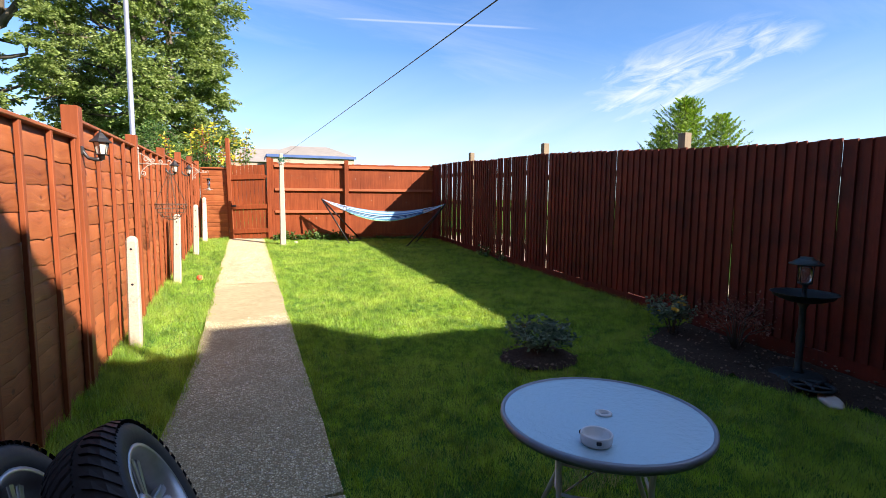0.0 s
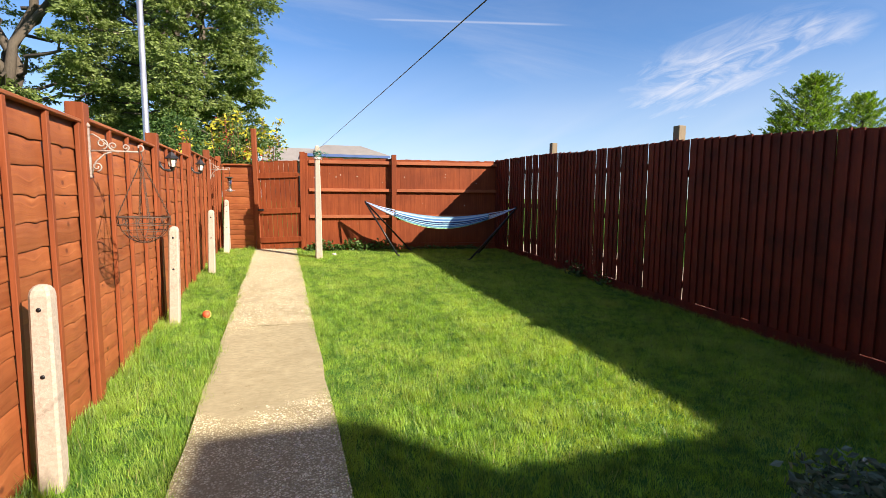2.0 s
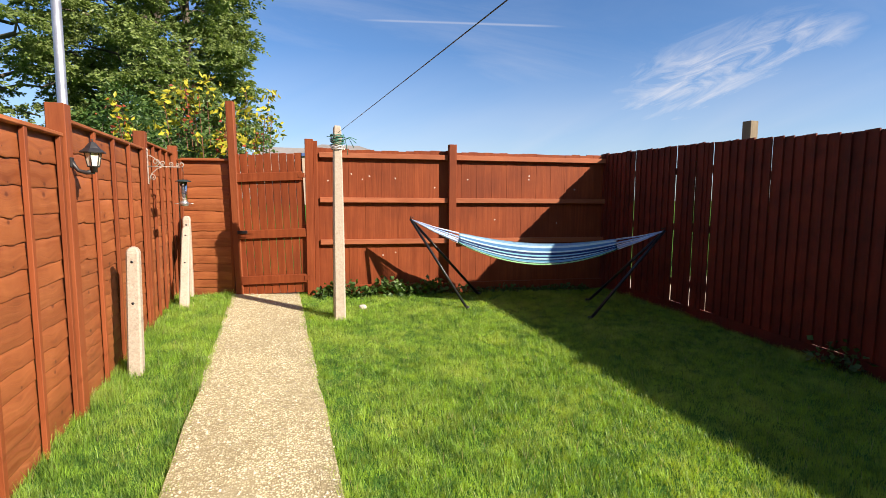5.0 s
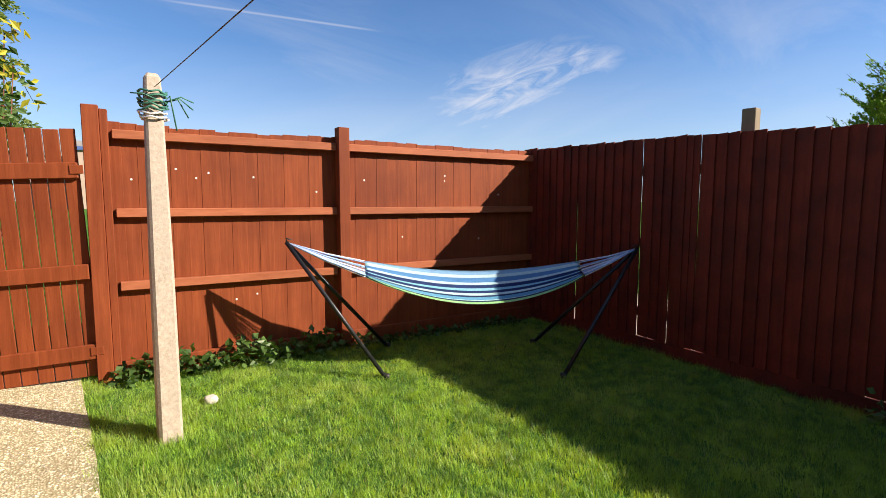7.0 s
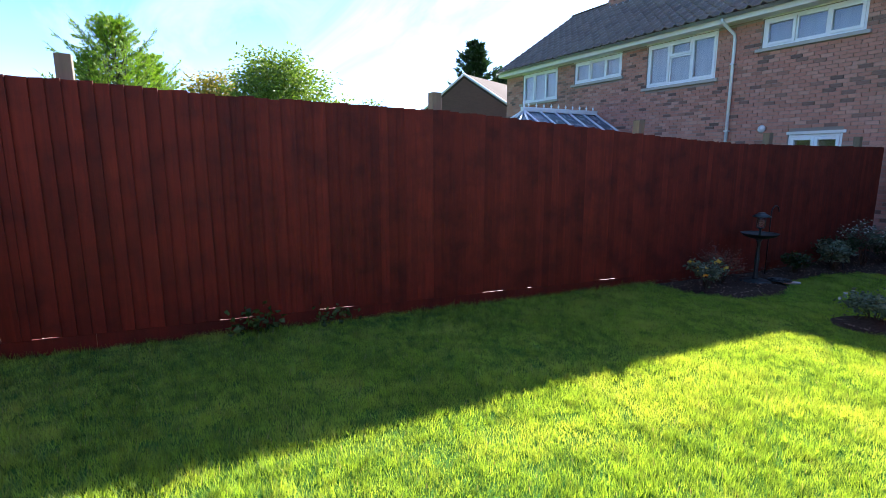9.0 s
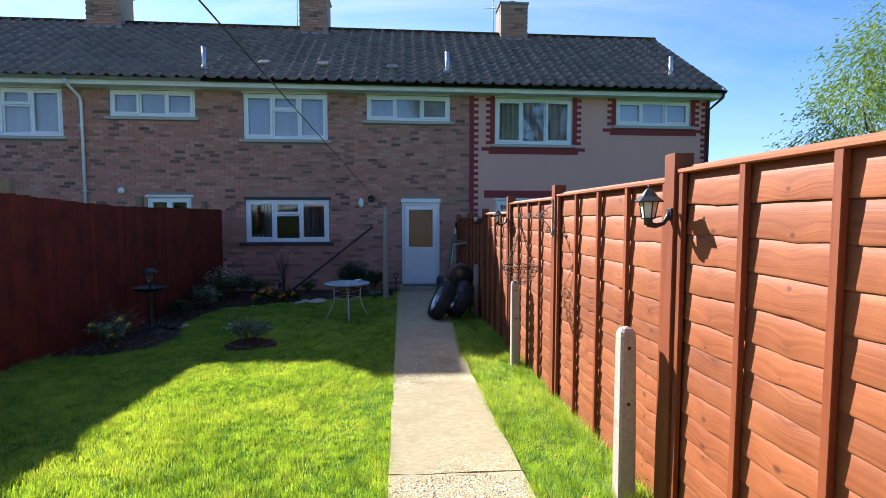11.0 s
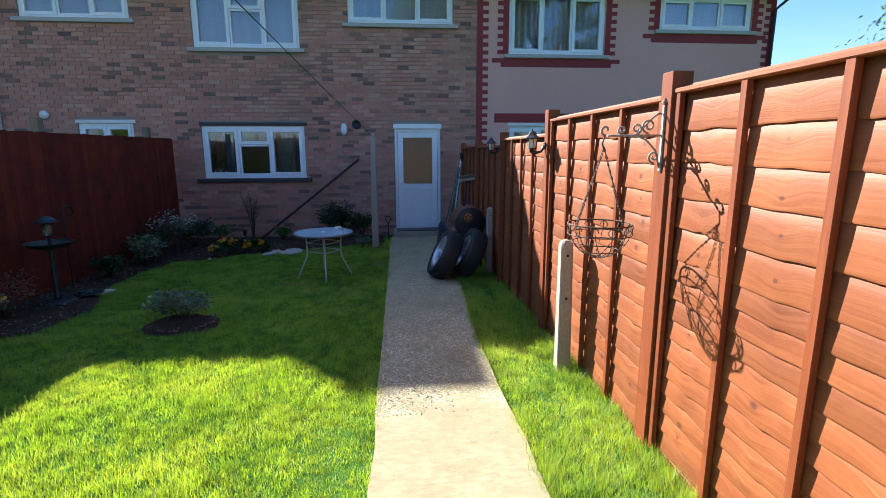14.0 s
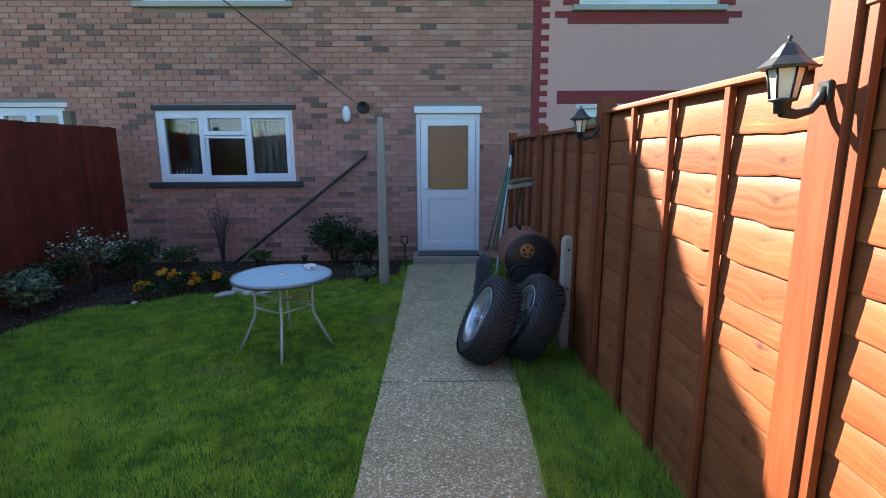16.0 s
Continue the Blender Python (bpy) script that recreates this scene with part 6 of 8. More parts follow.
# ---- wheels, barbecue and tools ----
def build_wheel(m, label):
    ob = thing("car_wheel", m, label, "wheel", "old car wheels")
    R, r, w = 0.335, 0.215, 0.105
    prof = [(r - 0.005, -w * 0.86), (r + 0.03, -w), (R - 0.05, -w * 1.04), (R - 0.018, -w * 0.9), (R - 0.006, -w * 0.6), (R - 0.006, w * 0.6), (R - 0.018, w * 0.9), (R - 0.05, w * 1.04), (r + 0.03, w), (r - 0.005, w * 0.86), (r - 0.005, -w * 0.86)]
    tyre = part("tyre", lathe(prof, 56), "rubber", ob, "worn black tyre with swept tread")
    # tread: swept bars from each shoulder towards the middle rib
    vs, fs = [], []
    n = 46
    for s in (-1, 1):
        for i in range(n):
            a0 = math.tau * i / n
            line = [(0.10, 0.0), (0.38, 0.05), (0.7, 0.14), (0.93, 0.22), (1.03, 0.25)]
            for (u0, d0), (u1, d1) in zip(line, line[1:]):
                b = len(vs)
                for u, d in ((u0, d0), (u1, d1)):
                    rad = R + 0.001 - (0 if u < 0.62 else (u - 0.62) * 0.055)
                    for da in (0.012, math.tau / n * 0.72):
                        for h in (-0.012, 0.0035):
                            a = a0 + d * 1.2 + da
                            vs.append(((rad + h) * math.cos(a), (rad + h) * math.sin(a), s * u * w))
                fs += [(b + 1, b + 3, b + 7, b + 5), (b, b + 1, b + 5, b + 4), (b + 2, b + 6, b + 7, b + 3)]
    quick_mesh("tread", vs, fs, "rubber", tyre)
    part("rim", lathe([(r, -w * 0.9), (r + 0.012, -w * 0.92), (r + 0.006, -w * 0.8), (r - 0.02, -w * 0.5), (r - 0.03, 0.0), (r - 0.012, w * 0.8), (r + 0.006, w * 0.84), (r + 0.012, w * 0.93), (r - 0.006, w * 0.93), (r - 0.022, w * 0.72), (r - 0.045, 0.01), (r - 0.04, -w * 0.5), (r - 0.015, -w * 0.86), (r, -w * 0.9)], 48), "alloy", ob, "dusty alloy rim")
    part("hub", lathe([(0.0, 0.0), (0.068, 0.0), (0.068, w * 0.42), (0.05, w * 0.5), (0.03, w * 0.5), (0.026, w * 0.44), (0.0, w * 0.44)], 24), "alloy", ob)
    for k in range(10):
        a = math.tau * (k // 2) / 5 + (0.13 if k % 2 else -0.13)
        bm = bmesh.new()
        add_box(bm, 0.05, r - 0.022, -0.014, 0.014, w * 0.10, w * 0.46)
        for v in bm.verts:
            if v.co.x > 0.1:
                v.co.y *= 1.25
                v.co.z += w * 0.12
        bmesh.ops.bevel(bm, geom=bm.edges[:], offset=0.006, segments=2, affect="EDGES")
        part("spoke", bm, "alloy", ob).matrix_local = Matrix.Rotation(a, 4, "Z")
    for k in range(5):
        a = math.tau * k / 5 + 0.3
        part("bolt_hole", lathe([(0.0, 0.004), (0.007, 0.004), (0.008, 0.0)], 8, Matrix.Translation((0.045 * math.cos(a), 0.045 * math.sin(a), w * 0.46))), "steel_dark", ob)
    return ob


# axle along +x, leaning back onto the concrete post
wheel_a = build_wheel(pose(-0.285, 1.50, 0.38, 0, 90 - 27, 4), "alloy car wheel with black tyre leaning beside the path")
copy_thing(wheel_a, pose(-0.615, 1.45, 0.38, 0, 90 - 27, 2))


def build_barbecue(x, y, z):
    ob = thing("barrel_barbecue", pose(x, y, z), "rusted barrel barbecue with a black end and round vent", "barbecue")
    r, d = 0.225, 0.48
    rot = Matrix.Rotation(radians(90), 4, "X")
    part("barrel", lathe([(r - 0.006, 0.0), (r, 0.004), (r, 0.12), (r + 0.006, 0.13), (r, 0.14), (r, d - 0.14), (r + 0.006, d - 0.13), (r, d - 0.12), (r, d), (r - 0.006, d)], 40, rot), "rust", ob, "rust-brown barrel")
    part("end_plate", lathe([(0.0, -0.012), (r - 0.03, -0.012), (r - 0.008, -0.004), (r - 0.006, 0.01), (0, 0.01)], 40, rot), "steel_dark", ob, "black end plate")
    part("back_plate", lathe([(0.0, d + 0.01), (r - 0.01, d + 0.006), (r - 0.006, d - 0.004)], 40, rot), "steel_dark", ob)
    vent = part("vent_disc", lathe([(0.0, -0.022), (0.058, -0.022), (0.062, -0.016), (0.062, -0.012)], 28, rot @ Matrix.Translation((0.03, -0.0, 0)) @ Matrix.Translation((0, 0.0, 0))), "rust_orange", ob, "round orange rusty vent plate")
    vent.location = (0, 0, 0.075)
    for k in range(5):
        a = math.tau * k / 5 + 0.3
        part("vent_hole", lathe([(0.0, -0.0245), (0.013, -0.0245), (0.013, -0.02)], 12, Matrix.Translation((0.03 + 0.035 * math.cos(a), 0, 0.075 + 0.035 * math.sin(a))) @ rot), "black_plastic", ob)
    part("fire_door", box(-0.13, 0.15, 0.01, 0.028, -0.21, -0.06, 0.01, 2), "black_plastic", ob)
    part("door_frame", tube([(-0.15, 0.02, -0.2), (-0.15, 0.025, -0.09), (-0.10, 0.03, -0.04), (0.12, 0.03, -0.04), (0.17, 0.025, -0.09), (0.17, 0.02, -0.2)], 0.012, 8), "steel_dark", ob)
    for sx in (-0.15, 0.15):
        for yy in (-0.06, -d + 0.06):
            part("leg", tube([(sx * 0.9, yy, -0.18), (sx * 1.2, yy, 0.03 - z)], 0.014, 8), "steel_dark", ob)
    part("handle", tube([(0.06, -0.2, r), (0.06, -0.2, r + 0.035), (0.06, -0.32, r + 0.035), (0.06, -0.32, r)], 0.009, 8), "steel_dark", ob)


build_barbecue(-0.70, 0.93, 0.72)


def build_cover():
    bm = bmesh.new()
    rnd = random.Random(5)
    rows = []
    for i in range(9):
        t = i / 8
        row = []
        for j in range(7):
            u = j / 6
            row.append(bm.verts.new((-0.36 + 0.16 * u + 0.03 * noise.noise((t * 4, u * 3, 1)) - 0.05 * t, 0.62 + 0.20 * u + 0.03 * noise.noise((t * 5, u * 4, 7)), 0.035 + 0.70 * t * (0.85 + 0.15 * math.sin(u * 2.5)))))
        rows.append(row)
    for a, b in zip(rows, rows[1:]):
        for j in range(6):
            bm.faces.new((a[j], a[j + 1], b[j + 1], b[j])).smooth = True
    bmesh.ops.solidify(bm, geom=bm.faces[:], thickness=0.03)
    tagged(part("folded_cover", bm, "grey_cloth"), "grey folded cover propped beside the barbecue", "cover")


build_cover()


def build_tools():
    airer = thing("rotary_airer", pose(-0.74, -0.75, 0.03), "folded rotary clothes airer with green arms leaning on the fence", "airer")
    part("pole", tube([(0.14, 0.05, 0.0), (-0.05, -0.08, 1.62)], 0.017, 8), "steel_white", airer)
    for k in range(4):
        dx, dy = 0.05 * math.cos(k * 1.6), 0.05 * math.sin(k * 1.6)
        part("arm", tube([(0.16 + dx * 1.6, 0.05 + dy * 1.6, 0.45), (-0.02 + dx * 0.4, -0.06 + dy * 0.4, 1.42)], 0.010, 6), "green_paint", airer)
    part("cap", lathe([(0.024, 0), (0.028, 0.14), (0.01, 0.16)], 10, Matrix.Translation((-0.05, -0.08, 1.52))), "steel_dark", airer)
    mop = thing("broom", pose(-0.80, -0.55, 0.03), "old broom leaning upside down on the fence", "broom")
    part("broom_handle", tube([(0.12, 0.06, 0.0), (-0.06, 0.0, 1.20)], 0.012, 8), "old_timber", mop)
    b = part("broom_head", box(-0.16, 0.16, -0.028, 0.028, 0.0, 0.05, 0.012, 2), "stone", mop)
    b.matrix_local = pose(-0.06, 0, 1.20, 0, 6, 25)
    b2 = part("bristles", box(-0.15, 0.15, -0.03, 0.03, 0.05, 0.10, 0.01), "raw_post", mop)
    b2.matrix_local = pose(-0.06, 0, 1.20, 0, 6, 25)
    fork = thing("garden_fork", pose(0.52, -1.62, 0.03), "dark hand spade stuck upright in the soil", "spade")
    part("shaft", tube([(0, 0, -0.05), (0.01, 0.0, 0.34)], 0.012, 8), "old_timber", fork)
    part("grip", tube([(0.01, 0, 0.34), (0.055, 0, 0.40), (0.05, 0, 0.47), (-0.03, 0, 0.47), (-0.035, 0, 0.40), (0.01, 0, 0.34)], 0.010, 8), "steel_dark", fork)


build_tools()


def build_ball(x, y):
    g = ground_z(y)
    ob = thing("toy_ball", pose(x, y, g + 0.05), "small red and yellow ball lying in the grass", "ball")
    part("shell", lathe([(0.042 * math.sin(math.pi * k / 14), -0.042 * math.cos(math.pi * k / 14)) for k in range(15)], 24), "red_ball", ob)
    part("band", lathe([(0.0415, -0.012), (0.0432, -0.009), (0.0432, 0.009), (0.0415, 0.012)], 24, Matrix.Rotation(radians(60), 4, "X")), "yellow_petal", ob, "yellow band")


build_ball(-0.56, 7.60)


# ---- beds and plants ----
BED = [(4.66, 3.75), (4.1, 3.72), (3.66, 3.35), (3.60, 2.55), (3.76, 2.1), (3.96, 1.75), (4.03, 1.4), (3.99, 0.7), (3.80, 0.0), (3.39, -0.12), (2.95, -0.45), (2.3, -0.62), (1.5, -1.05), (0.58, -1.28), (0.56, -2.3), (4.66, -2.3)]
MOUND = (2.42, 3.26, 0.35)


def in_poly(x, y, poly):
    inside = np.zeros(np.shape(x), bool)
    for (x0, y0), (x1, y1) in zip(poly, poly[1:] + poly[:1]):
        if y0 != y1:
            inside ^= ((y0 > y) != (y1 > y)) & (x < (x1 - x0) * (y - y0) / (y1 - y0) + x0)
    return inside


def build_beds():
    bm = bmesh.new()
    step = 0.085
    grid = {}
    for i in range(50):
        for j in range(74):
            x, y = 0.5 + i * step, -2.32 + j * step
            if x < 4.668 and in_poly(np.array([x]), np.array([y]), BED)[0]:
                inner = all(in_poly(np.array([x + dx]), np.array([y + dy]), BED)[0] for dx, dy in ((0.09, 0), (-0.09, 0), (0, 0.09), (0, -0.09))) or x > 4.5
                grid[i, j] = bm.verts.new((x, y, ground_z(y) - 0.016 if not inner else ground_z(y) + 0.026 + 0.016 * noise.noise((x * 5, y * 5, 0)) + 0.010 * noise.noise((x * 17, y * 17, 3))))
    for (i, j), v in grid.items():
        if all(k in grid for k in ((i + 1, j), (i + 1, j + 1), (i, j + 1))):
            bm.faces.new((v, grid[i + 1, j], grid[i + 1, j + 1], grid[i, j + 1])).smooth = True
    tagged(part("flower_bed", bm, "earth"), "dark bare soil border along fence and house", "flower bed", kind="structure")
    bm = bmesh.new()
    cx, cy, r = MOUND
    c = bm.verts.new((cx, cy, ground_z(cy) + 0.10))
    rings = []
    for q in (0.35, 0.65, 0.85, 1.0):
        rings.append([bm.verts.new((cx + r * q * math.cos(a) * (1 + 0.12 * noise.noise((math.cos(a) * 2, math.sin(a) * 2, 1))), cy + r * 0.85 * q * math.sin(a), ground_z(cy) + 0.09 * (1 - q * q) + 0.008 + 0.03 * q * noise.noise((math.cos(a) * 6, math.sin(a) * 6, q * 5)) * (q < 0.95))) for a in [math.tau * k / 28 for k in range(28)]])
    for k in range(28):
        bm.faces.new((c, rings[0][k], rings[0][(k + 1) % 28]))
        for a, b in zip(rings, rings[1:]):
            bm.faces.new((a[k], b[k], b[(k + 1) % 28], a[(k + 1) % 28]))
    for f in bm.faces:
        f.smooth = True
    tagged(part("soil_mound", bm, "earth"), "low round mound of dark soil in the lawn", "flower bed", kind="structure")
    # crumbs and chips on the soil
    rng = np.random.default_rng(5)
    n = 5200
    x, y = rng.uniform(0.5, 4.66, n), rng.uniform(-2.3, 3.75, n)
    keep = in_poly(x, y, BED)
    m = 260
    a, q = rng.uniform(0, math.tau, m), np.sqrt(rng.uniform(0, 1, m))
    x = np.concatenate([x[keep], MOUND[0] + MOUND[2] * q * np.cos(a)])
    y = np.concatenate([y[keep], MOUND[1] + MOUND[2] * 0.85 * q * np.sin(a)])
    z = np.array([ground_z(v) + 0.045 for v in y])
    s = rng.uniform(0.004, 0.016, len(x))
    octa = np.array([(1, 0, 0), (0, 1, 0), (-1, 0, 0), (0, -1, 0), (0, 0, 0.6), (0, 0, -0.6)])
    tri_f = np.array([(0, 1, 4), (1, 2, 4), (2, 3, 4), (3, 0, 4), (1, 0, 5), (2, 1, 5), (3, 2, 5), (0, 3, 5)])
    j = 1 + 0.35 * rng.normal(size=(len(x), 6, 1))
    v = octa[None] * j * s[:, None, None] + np.stack([x, y, z], 1)[:, None]
    f = tri_f[None] + 6 * np.arange(len(x))[:, None, None]
    M["chips"] = material("bark_chips_and_crumbs", (0.05, 0.034, 0.024), (0.24, 0.17, 0.12), (30, 30, 30), 1.0, 3, 0.95, 0, 0.3, 0.004, 0, 0.6)
    tagged(quick_mesh("soil_crumbs", v.reshape(-1, 3), f.reshape(-1, 3), "chips"), "scattered crumbs and chips of soil on the beds", "soil", kind="stuff")


build_beds()


def shrub(name, x, y, height, radius, n, leaf, mat, label, category, seed, stems=9, flowers=(), droop=0.0, low=0.15, shape=1.0):
    g = ground_z(y) + 0.03
    ob = thing(name, pose(x, y, g), label, category)
    rnd = random.Random(seed)
    tips, bm = [], bmesh.new()
    for k in range(stems):
        a = math.tau * k / stems + rnd.uniform(-0.4, 0.4)
        rr = radius * rnd.uniform(0.35, 0.95)
        h = height * rnd.uniform(0.6, 1.0) * (1 - 0.35 * (rr / radius) ** 2 * shape)
        tip = Vector((rr * math.cos(a), rr * math.sin(a), h))
        mid = Vector((tip.x * 0.35, tip.y * 0.35, h * 0.6))
        add_tube(bm, [(0.01 * math.cos(a), 0.01 * math.sin(a), -0.04), tuple(mid), tuple(tip)], [0.007, 0.005, 0.002], 5)
        tips.append((mid, tip))
        for _ in range(2):
            q = mid.lerp(tip, rnd.uniform(0.2, 0.8))
            e = q + Vector((rnd.uniform(-1, 1), rnd.uniform(-1, 1), rnd.uniform(0.0, 0.8))) * radius * 0.35
            add_tube(bm, [tuple(q), tuple(e)], [0.003, 0.0015], 4)
            tips.append((q, e))
    part("stem", bm, "bark", ob)
    rng = np.random.default_rng(seed)
    seg = rng.integers(0, len(tips), n)
    t = rng.uniform(low, 1.05, n)[:, None]
    a = np.array([tuple(s[0]) for s in tips])[seg]
    b = np.array([tuple(s[1]) for s in tips])[seg]
    p = a + (b - a) * t + rng.normal(size=(n, 3)) * radius * 0.10
    p[:, 2] = np.maximum(p[:, 2], 0.01)
    leaves("foliage", p, leaf, leaf * 0.5, mat, ob, seed, flat=0.4, hang=droop)
    for k, (fm, count, size) in enumerate(flowers):
        for i in range(count):
            s = tips[(i * 5 + k) % len(tips)]
            c = s[1] + Vector((rnd.uniform(-1, 1), rnd.uniform(-1, 1), 0.2)) * radius * 0.15
            pts, way = [], []
            for ring, q in ((8, 1.0), (6, 0.6)):
                for j in range(ring):
                    aa = math.tau * j / ring + ring
                    pts.append(tuple(c))
                    way.append((math.cos(aa) * q * 1.6, math.sin(aa) * q * 1.6, 1.2 - q))
            leaves("flower", pts, size, size * 0.9, fm, ob, seed + i, out=way)
    return ob


shrub("rose_bush", 2.42, 3.24, 0.37, 0.32, 800, 0.055, "rose_leaf", "low rose bush with grey-green leaves on a soil mound", "shrub", 21, 10, (("white_petal", 2, 0.02),))
shrub("rose_bush", 4.10, 3.42, 0.42, 0.27, 750, 0.05, "rose_leaf", "small dark rose bush with pale yellow blooms", "shrub", 22, 8, (("yellow_petal", 6, 0.045),))
shrub("dry_shrub", 4.28, 2.85, 0.55, 0.38, 700, 0.032, "rust", "dry brown twiggy shrub against the fence", "shrub", 23, 14)
for k, (x, y, s) in enumerate(((3.30, -0.32, 1.0), (3.05, -0.52, 1.1), (2.82, -0.62, 1.0), (3.18, -0.66, 1.1), (2.62, -0.68, 0.8))):
    shrub("begonia", x, y, 0.22 * s, 0.17 * s, 230, 0.06, "dark_leaf", "bedding begonia with orange and yellow blooms", "flower", 30 + k, 7,
          (("orange_petal", 2, 0.075), ("yellow_petal", 1, 0.055)))
shrub("white_flowered_shrub", 4.02, -0.50, 0.90, 0.42, 700, 0.04, "rose_leaf", "dark twiggy shrub dotted with tiny white flowers", "shrub", 41, 12, (("white_petal", 64, 0.015),))
shrub("lavender", 4.08, 0.30, 0.48, 0.36, 900, 0.07, "rose_leaf", "dark grey-green bushy plant in the border", "shrub", 42, 14)
shrub("lavender", 4.25, 1.05, 0.34, 0.26, 520, 0.06, "dark_leaf", "low dark green clump in the border", "shrub", 43, 12)
shrub("evergreen_shrub", 4.22, -0.15, 0.55, 0.36, 1100, 0.055, "dark_leaf", "dense dark evergreen clump by the tall fence", "shrub", 50, 14)
shrub("evergreen_shrub", 3.95, -1.15, 0.60, 0.42, 1200, 0.055, "dark_leaf", "dark evergreen shrub in the corner by the wall", "shrub", 55, 14)
shrub("climbing_rose", 3.20, -2.10, 0.95, 0.30, 160, 0.03, "iron", "dead twiggy climber against the brick wall", "shrub", 44, 16, shape=0.2)
shrub("evergreen_shrub", 1.55, -1.95, 0.72, 0.50, 1700, 0.055, "dark_leaf", "dark evergreen shrub below the brick wall", "shrub", 45, 14)
shrub("evergreen_shrub", 1.05, -1.75, 0.50, 0.38, 900, 0.055, "dark_leaf", "small dark evergreen shrub by the line post", "shrub", 46, 12)
shrub("border_plant", 3.70, -1.75, 0.35, 0.30, 420, 0.05, "mid_leaf", "leafy green border plant by the wall", "plant", 47, 10, (("white_petal", 4, 0.03),))
shrub("border_plant", 2.55, -1.75, 0.28, 0.24, 320, 0.06, "mid_leaf", "leafy green border plant by the wall", "plant", 48, 10)
shrub("border_plant", 0.98, -1.0, 0.20, 0.16, 160, 0.07, "grey_leaf", "broad pale leaves at the foot of the line post", "plant", 49, 7)


def stone_at(x, y, w, d, h, seed, label, lift=0.02):
    bm = bmesh.new()
    bmesh.ops.create_icosphere(bm, subdivisions=3, radius=1.0)
    for v in bm.verts:
        f = 1 + 0.22 * noise.noise((v.co.x * 1.4 + seed, v.co.y * 1.4, v.co.z * 1.4))
        v.co = Vector((v.co.x * w * f, v.co.y * d * f, max(-0.7, min(0.6, v.co.z)) * h * f))
    for f in bm.faces:
        f.smooth = True
    o = part("stone", bm, "stone")
    o.location = (x, y, ground_z(y) + lift)
    o.rotation_euler = (0, 0, seed)
    tagged(o, label, "stone")


stone_at(2.50, -0.42, 0.13, 0.07, 0.035, 1, "flat pale edging stone beside the begonias")
stone_at(2.28, -0.50, 0.12, 0.07, 0.04, 2, "flat pale edging stone beside the begonias")
stone_at(2.14, -0.62, 0.27, 0.15, 0.04, 8, "wide flat paving stone at the edge of the border")
stone_at(2.42, -0.60, 0.09, 0.06, 0.05, 3, "rough pale stone in the border")
stone_at(3.93, 1.82, 0.14, 0.07, 0.03, 4, "flat pale stone at the lawn edge")
stone_at(3.36, -0.13, 0.05, 0.03, 0.015, 5, "small pale stone at the lawn edge")
stone_at(1.16, 11.75, 0.045, 0.04, 0.04, 6, "small round buff stone in the grass")


def build_birdbath(x, y):
    g = ground_z(y)
    ob = thing("birdbath", pose(x, y, g), "dark green cast birdbath with a solar lantern on top", "birdbath")
    part("base", lathe([(0.0, 0.045), (0.05, 0.06), (0.15, 0.05), (0.20, 0.035), (0.205, 0.02), (0.19, 0.0)], 28), "verdigris", ob)
    part("pedestal", lathe([(0.05, 0.05), (0.03, 0.09), (0.024, 0.2), (0.032, 0.34), (0.022, 0.42), (0.024, 0.58), (0.05, 0.63)], 20), "verdigris", ob)
    part("bowl", lathe([(0.03, 0.62), (0.12, 0.635), (0.20, 0.665), (0.225, 0.70), (0.235, 0.702), (0.21, 0.69), (0.13, 0.655), (0.0, 0.645)], 36), "verdigris", ob)
    part("stem", lathe([(0.03, 0.645), (0.018, 0.68), (0.015, 0.76), (0.05, 0.775), (0.05, 0.785), (0.0, 0.785)], 16), "verdigris", ob)
    lantern = part("lantern", lathe([(0.034, 0.785), (0.044, 0.80), (0.044, 0.90), (0.036, 0.91)], 12), "frosted", ob)
    for k in range(4):
        a = math.tau * k / 4
        part("bar", tube([(0.055 * math.cos(a), 0.055 * math.sin(a), 0.785), (0.06 * math.cos(a), 0.06 * math.sin(a), 0.93)], 0.005, 6), "verdigris", lantern)
    part("hood", lathe([(0.115, 0.925), (0.12, 0.932), (0.06, 0.968), (0.05, 0.972), (0.045, 0.985), (0.0, 0.987)], 28), "verdigris", ob)
    ring = thing("cast_plate", pose(3.98, 1.98, ground_z(1.98) + 0.058), "round pierced cast metal plate lying on the soil", "plate")
    part("outer_ring", lathe([(0.12, 0), (0.13, 0.012), (0.145, 0.012), (0.15, 0), (0.12, 0)], 28), "verdigris", ring)
    for k in range(5):
        part("spoke", tube([(0, 0, 0.005), (0.125 * math.cos(k * 1.257), 0.125 * math.sin(k * 1.257), 0.006)], 0.012, 6), "verdigris", ring)
    part("boss", lathe([(0.04, 0), (0.035, 0.015), (0, 0.018)], 16), "verdigris", ring)
    hook = thing("shepherd_hook", pose(4.42, 1.55, ground_z(1.55)), "thin black shepherd's hook standing in the border", "garden hook")
    pts = [(0, 0, -0.05), (0, 0, 0.95)] + [(0, -0.10 + 0.10 * math.cos(math.pi * t / 8), 0.95 + 0.10 * math.sin(math.pi * t / 8)) for t in range(1, 9)]
    part("stem", tube(pts, 0.008, 6), "steel_dark", hook)


build_birdbath(4.18, 2.22)


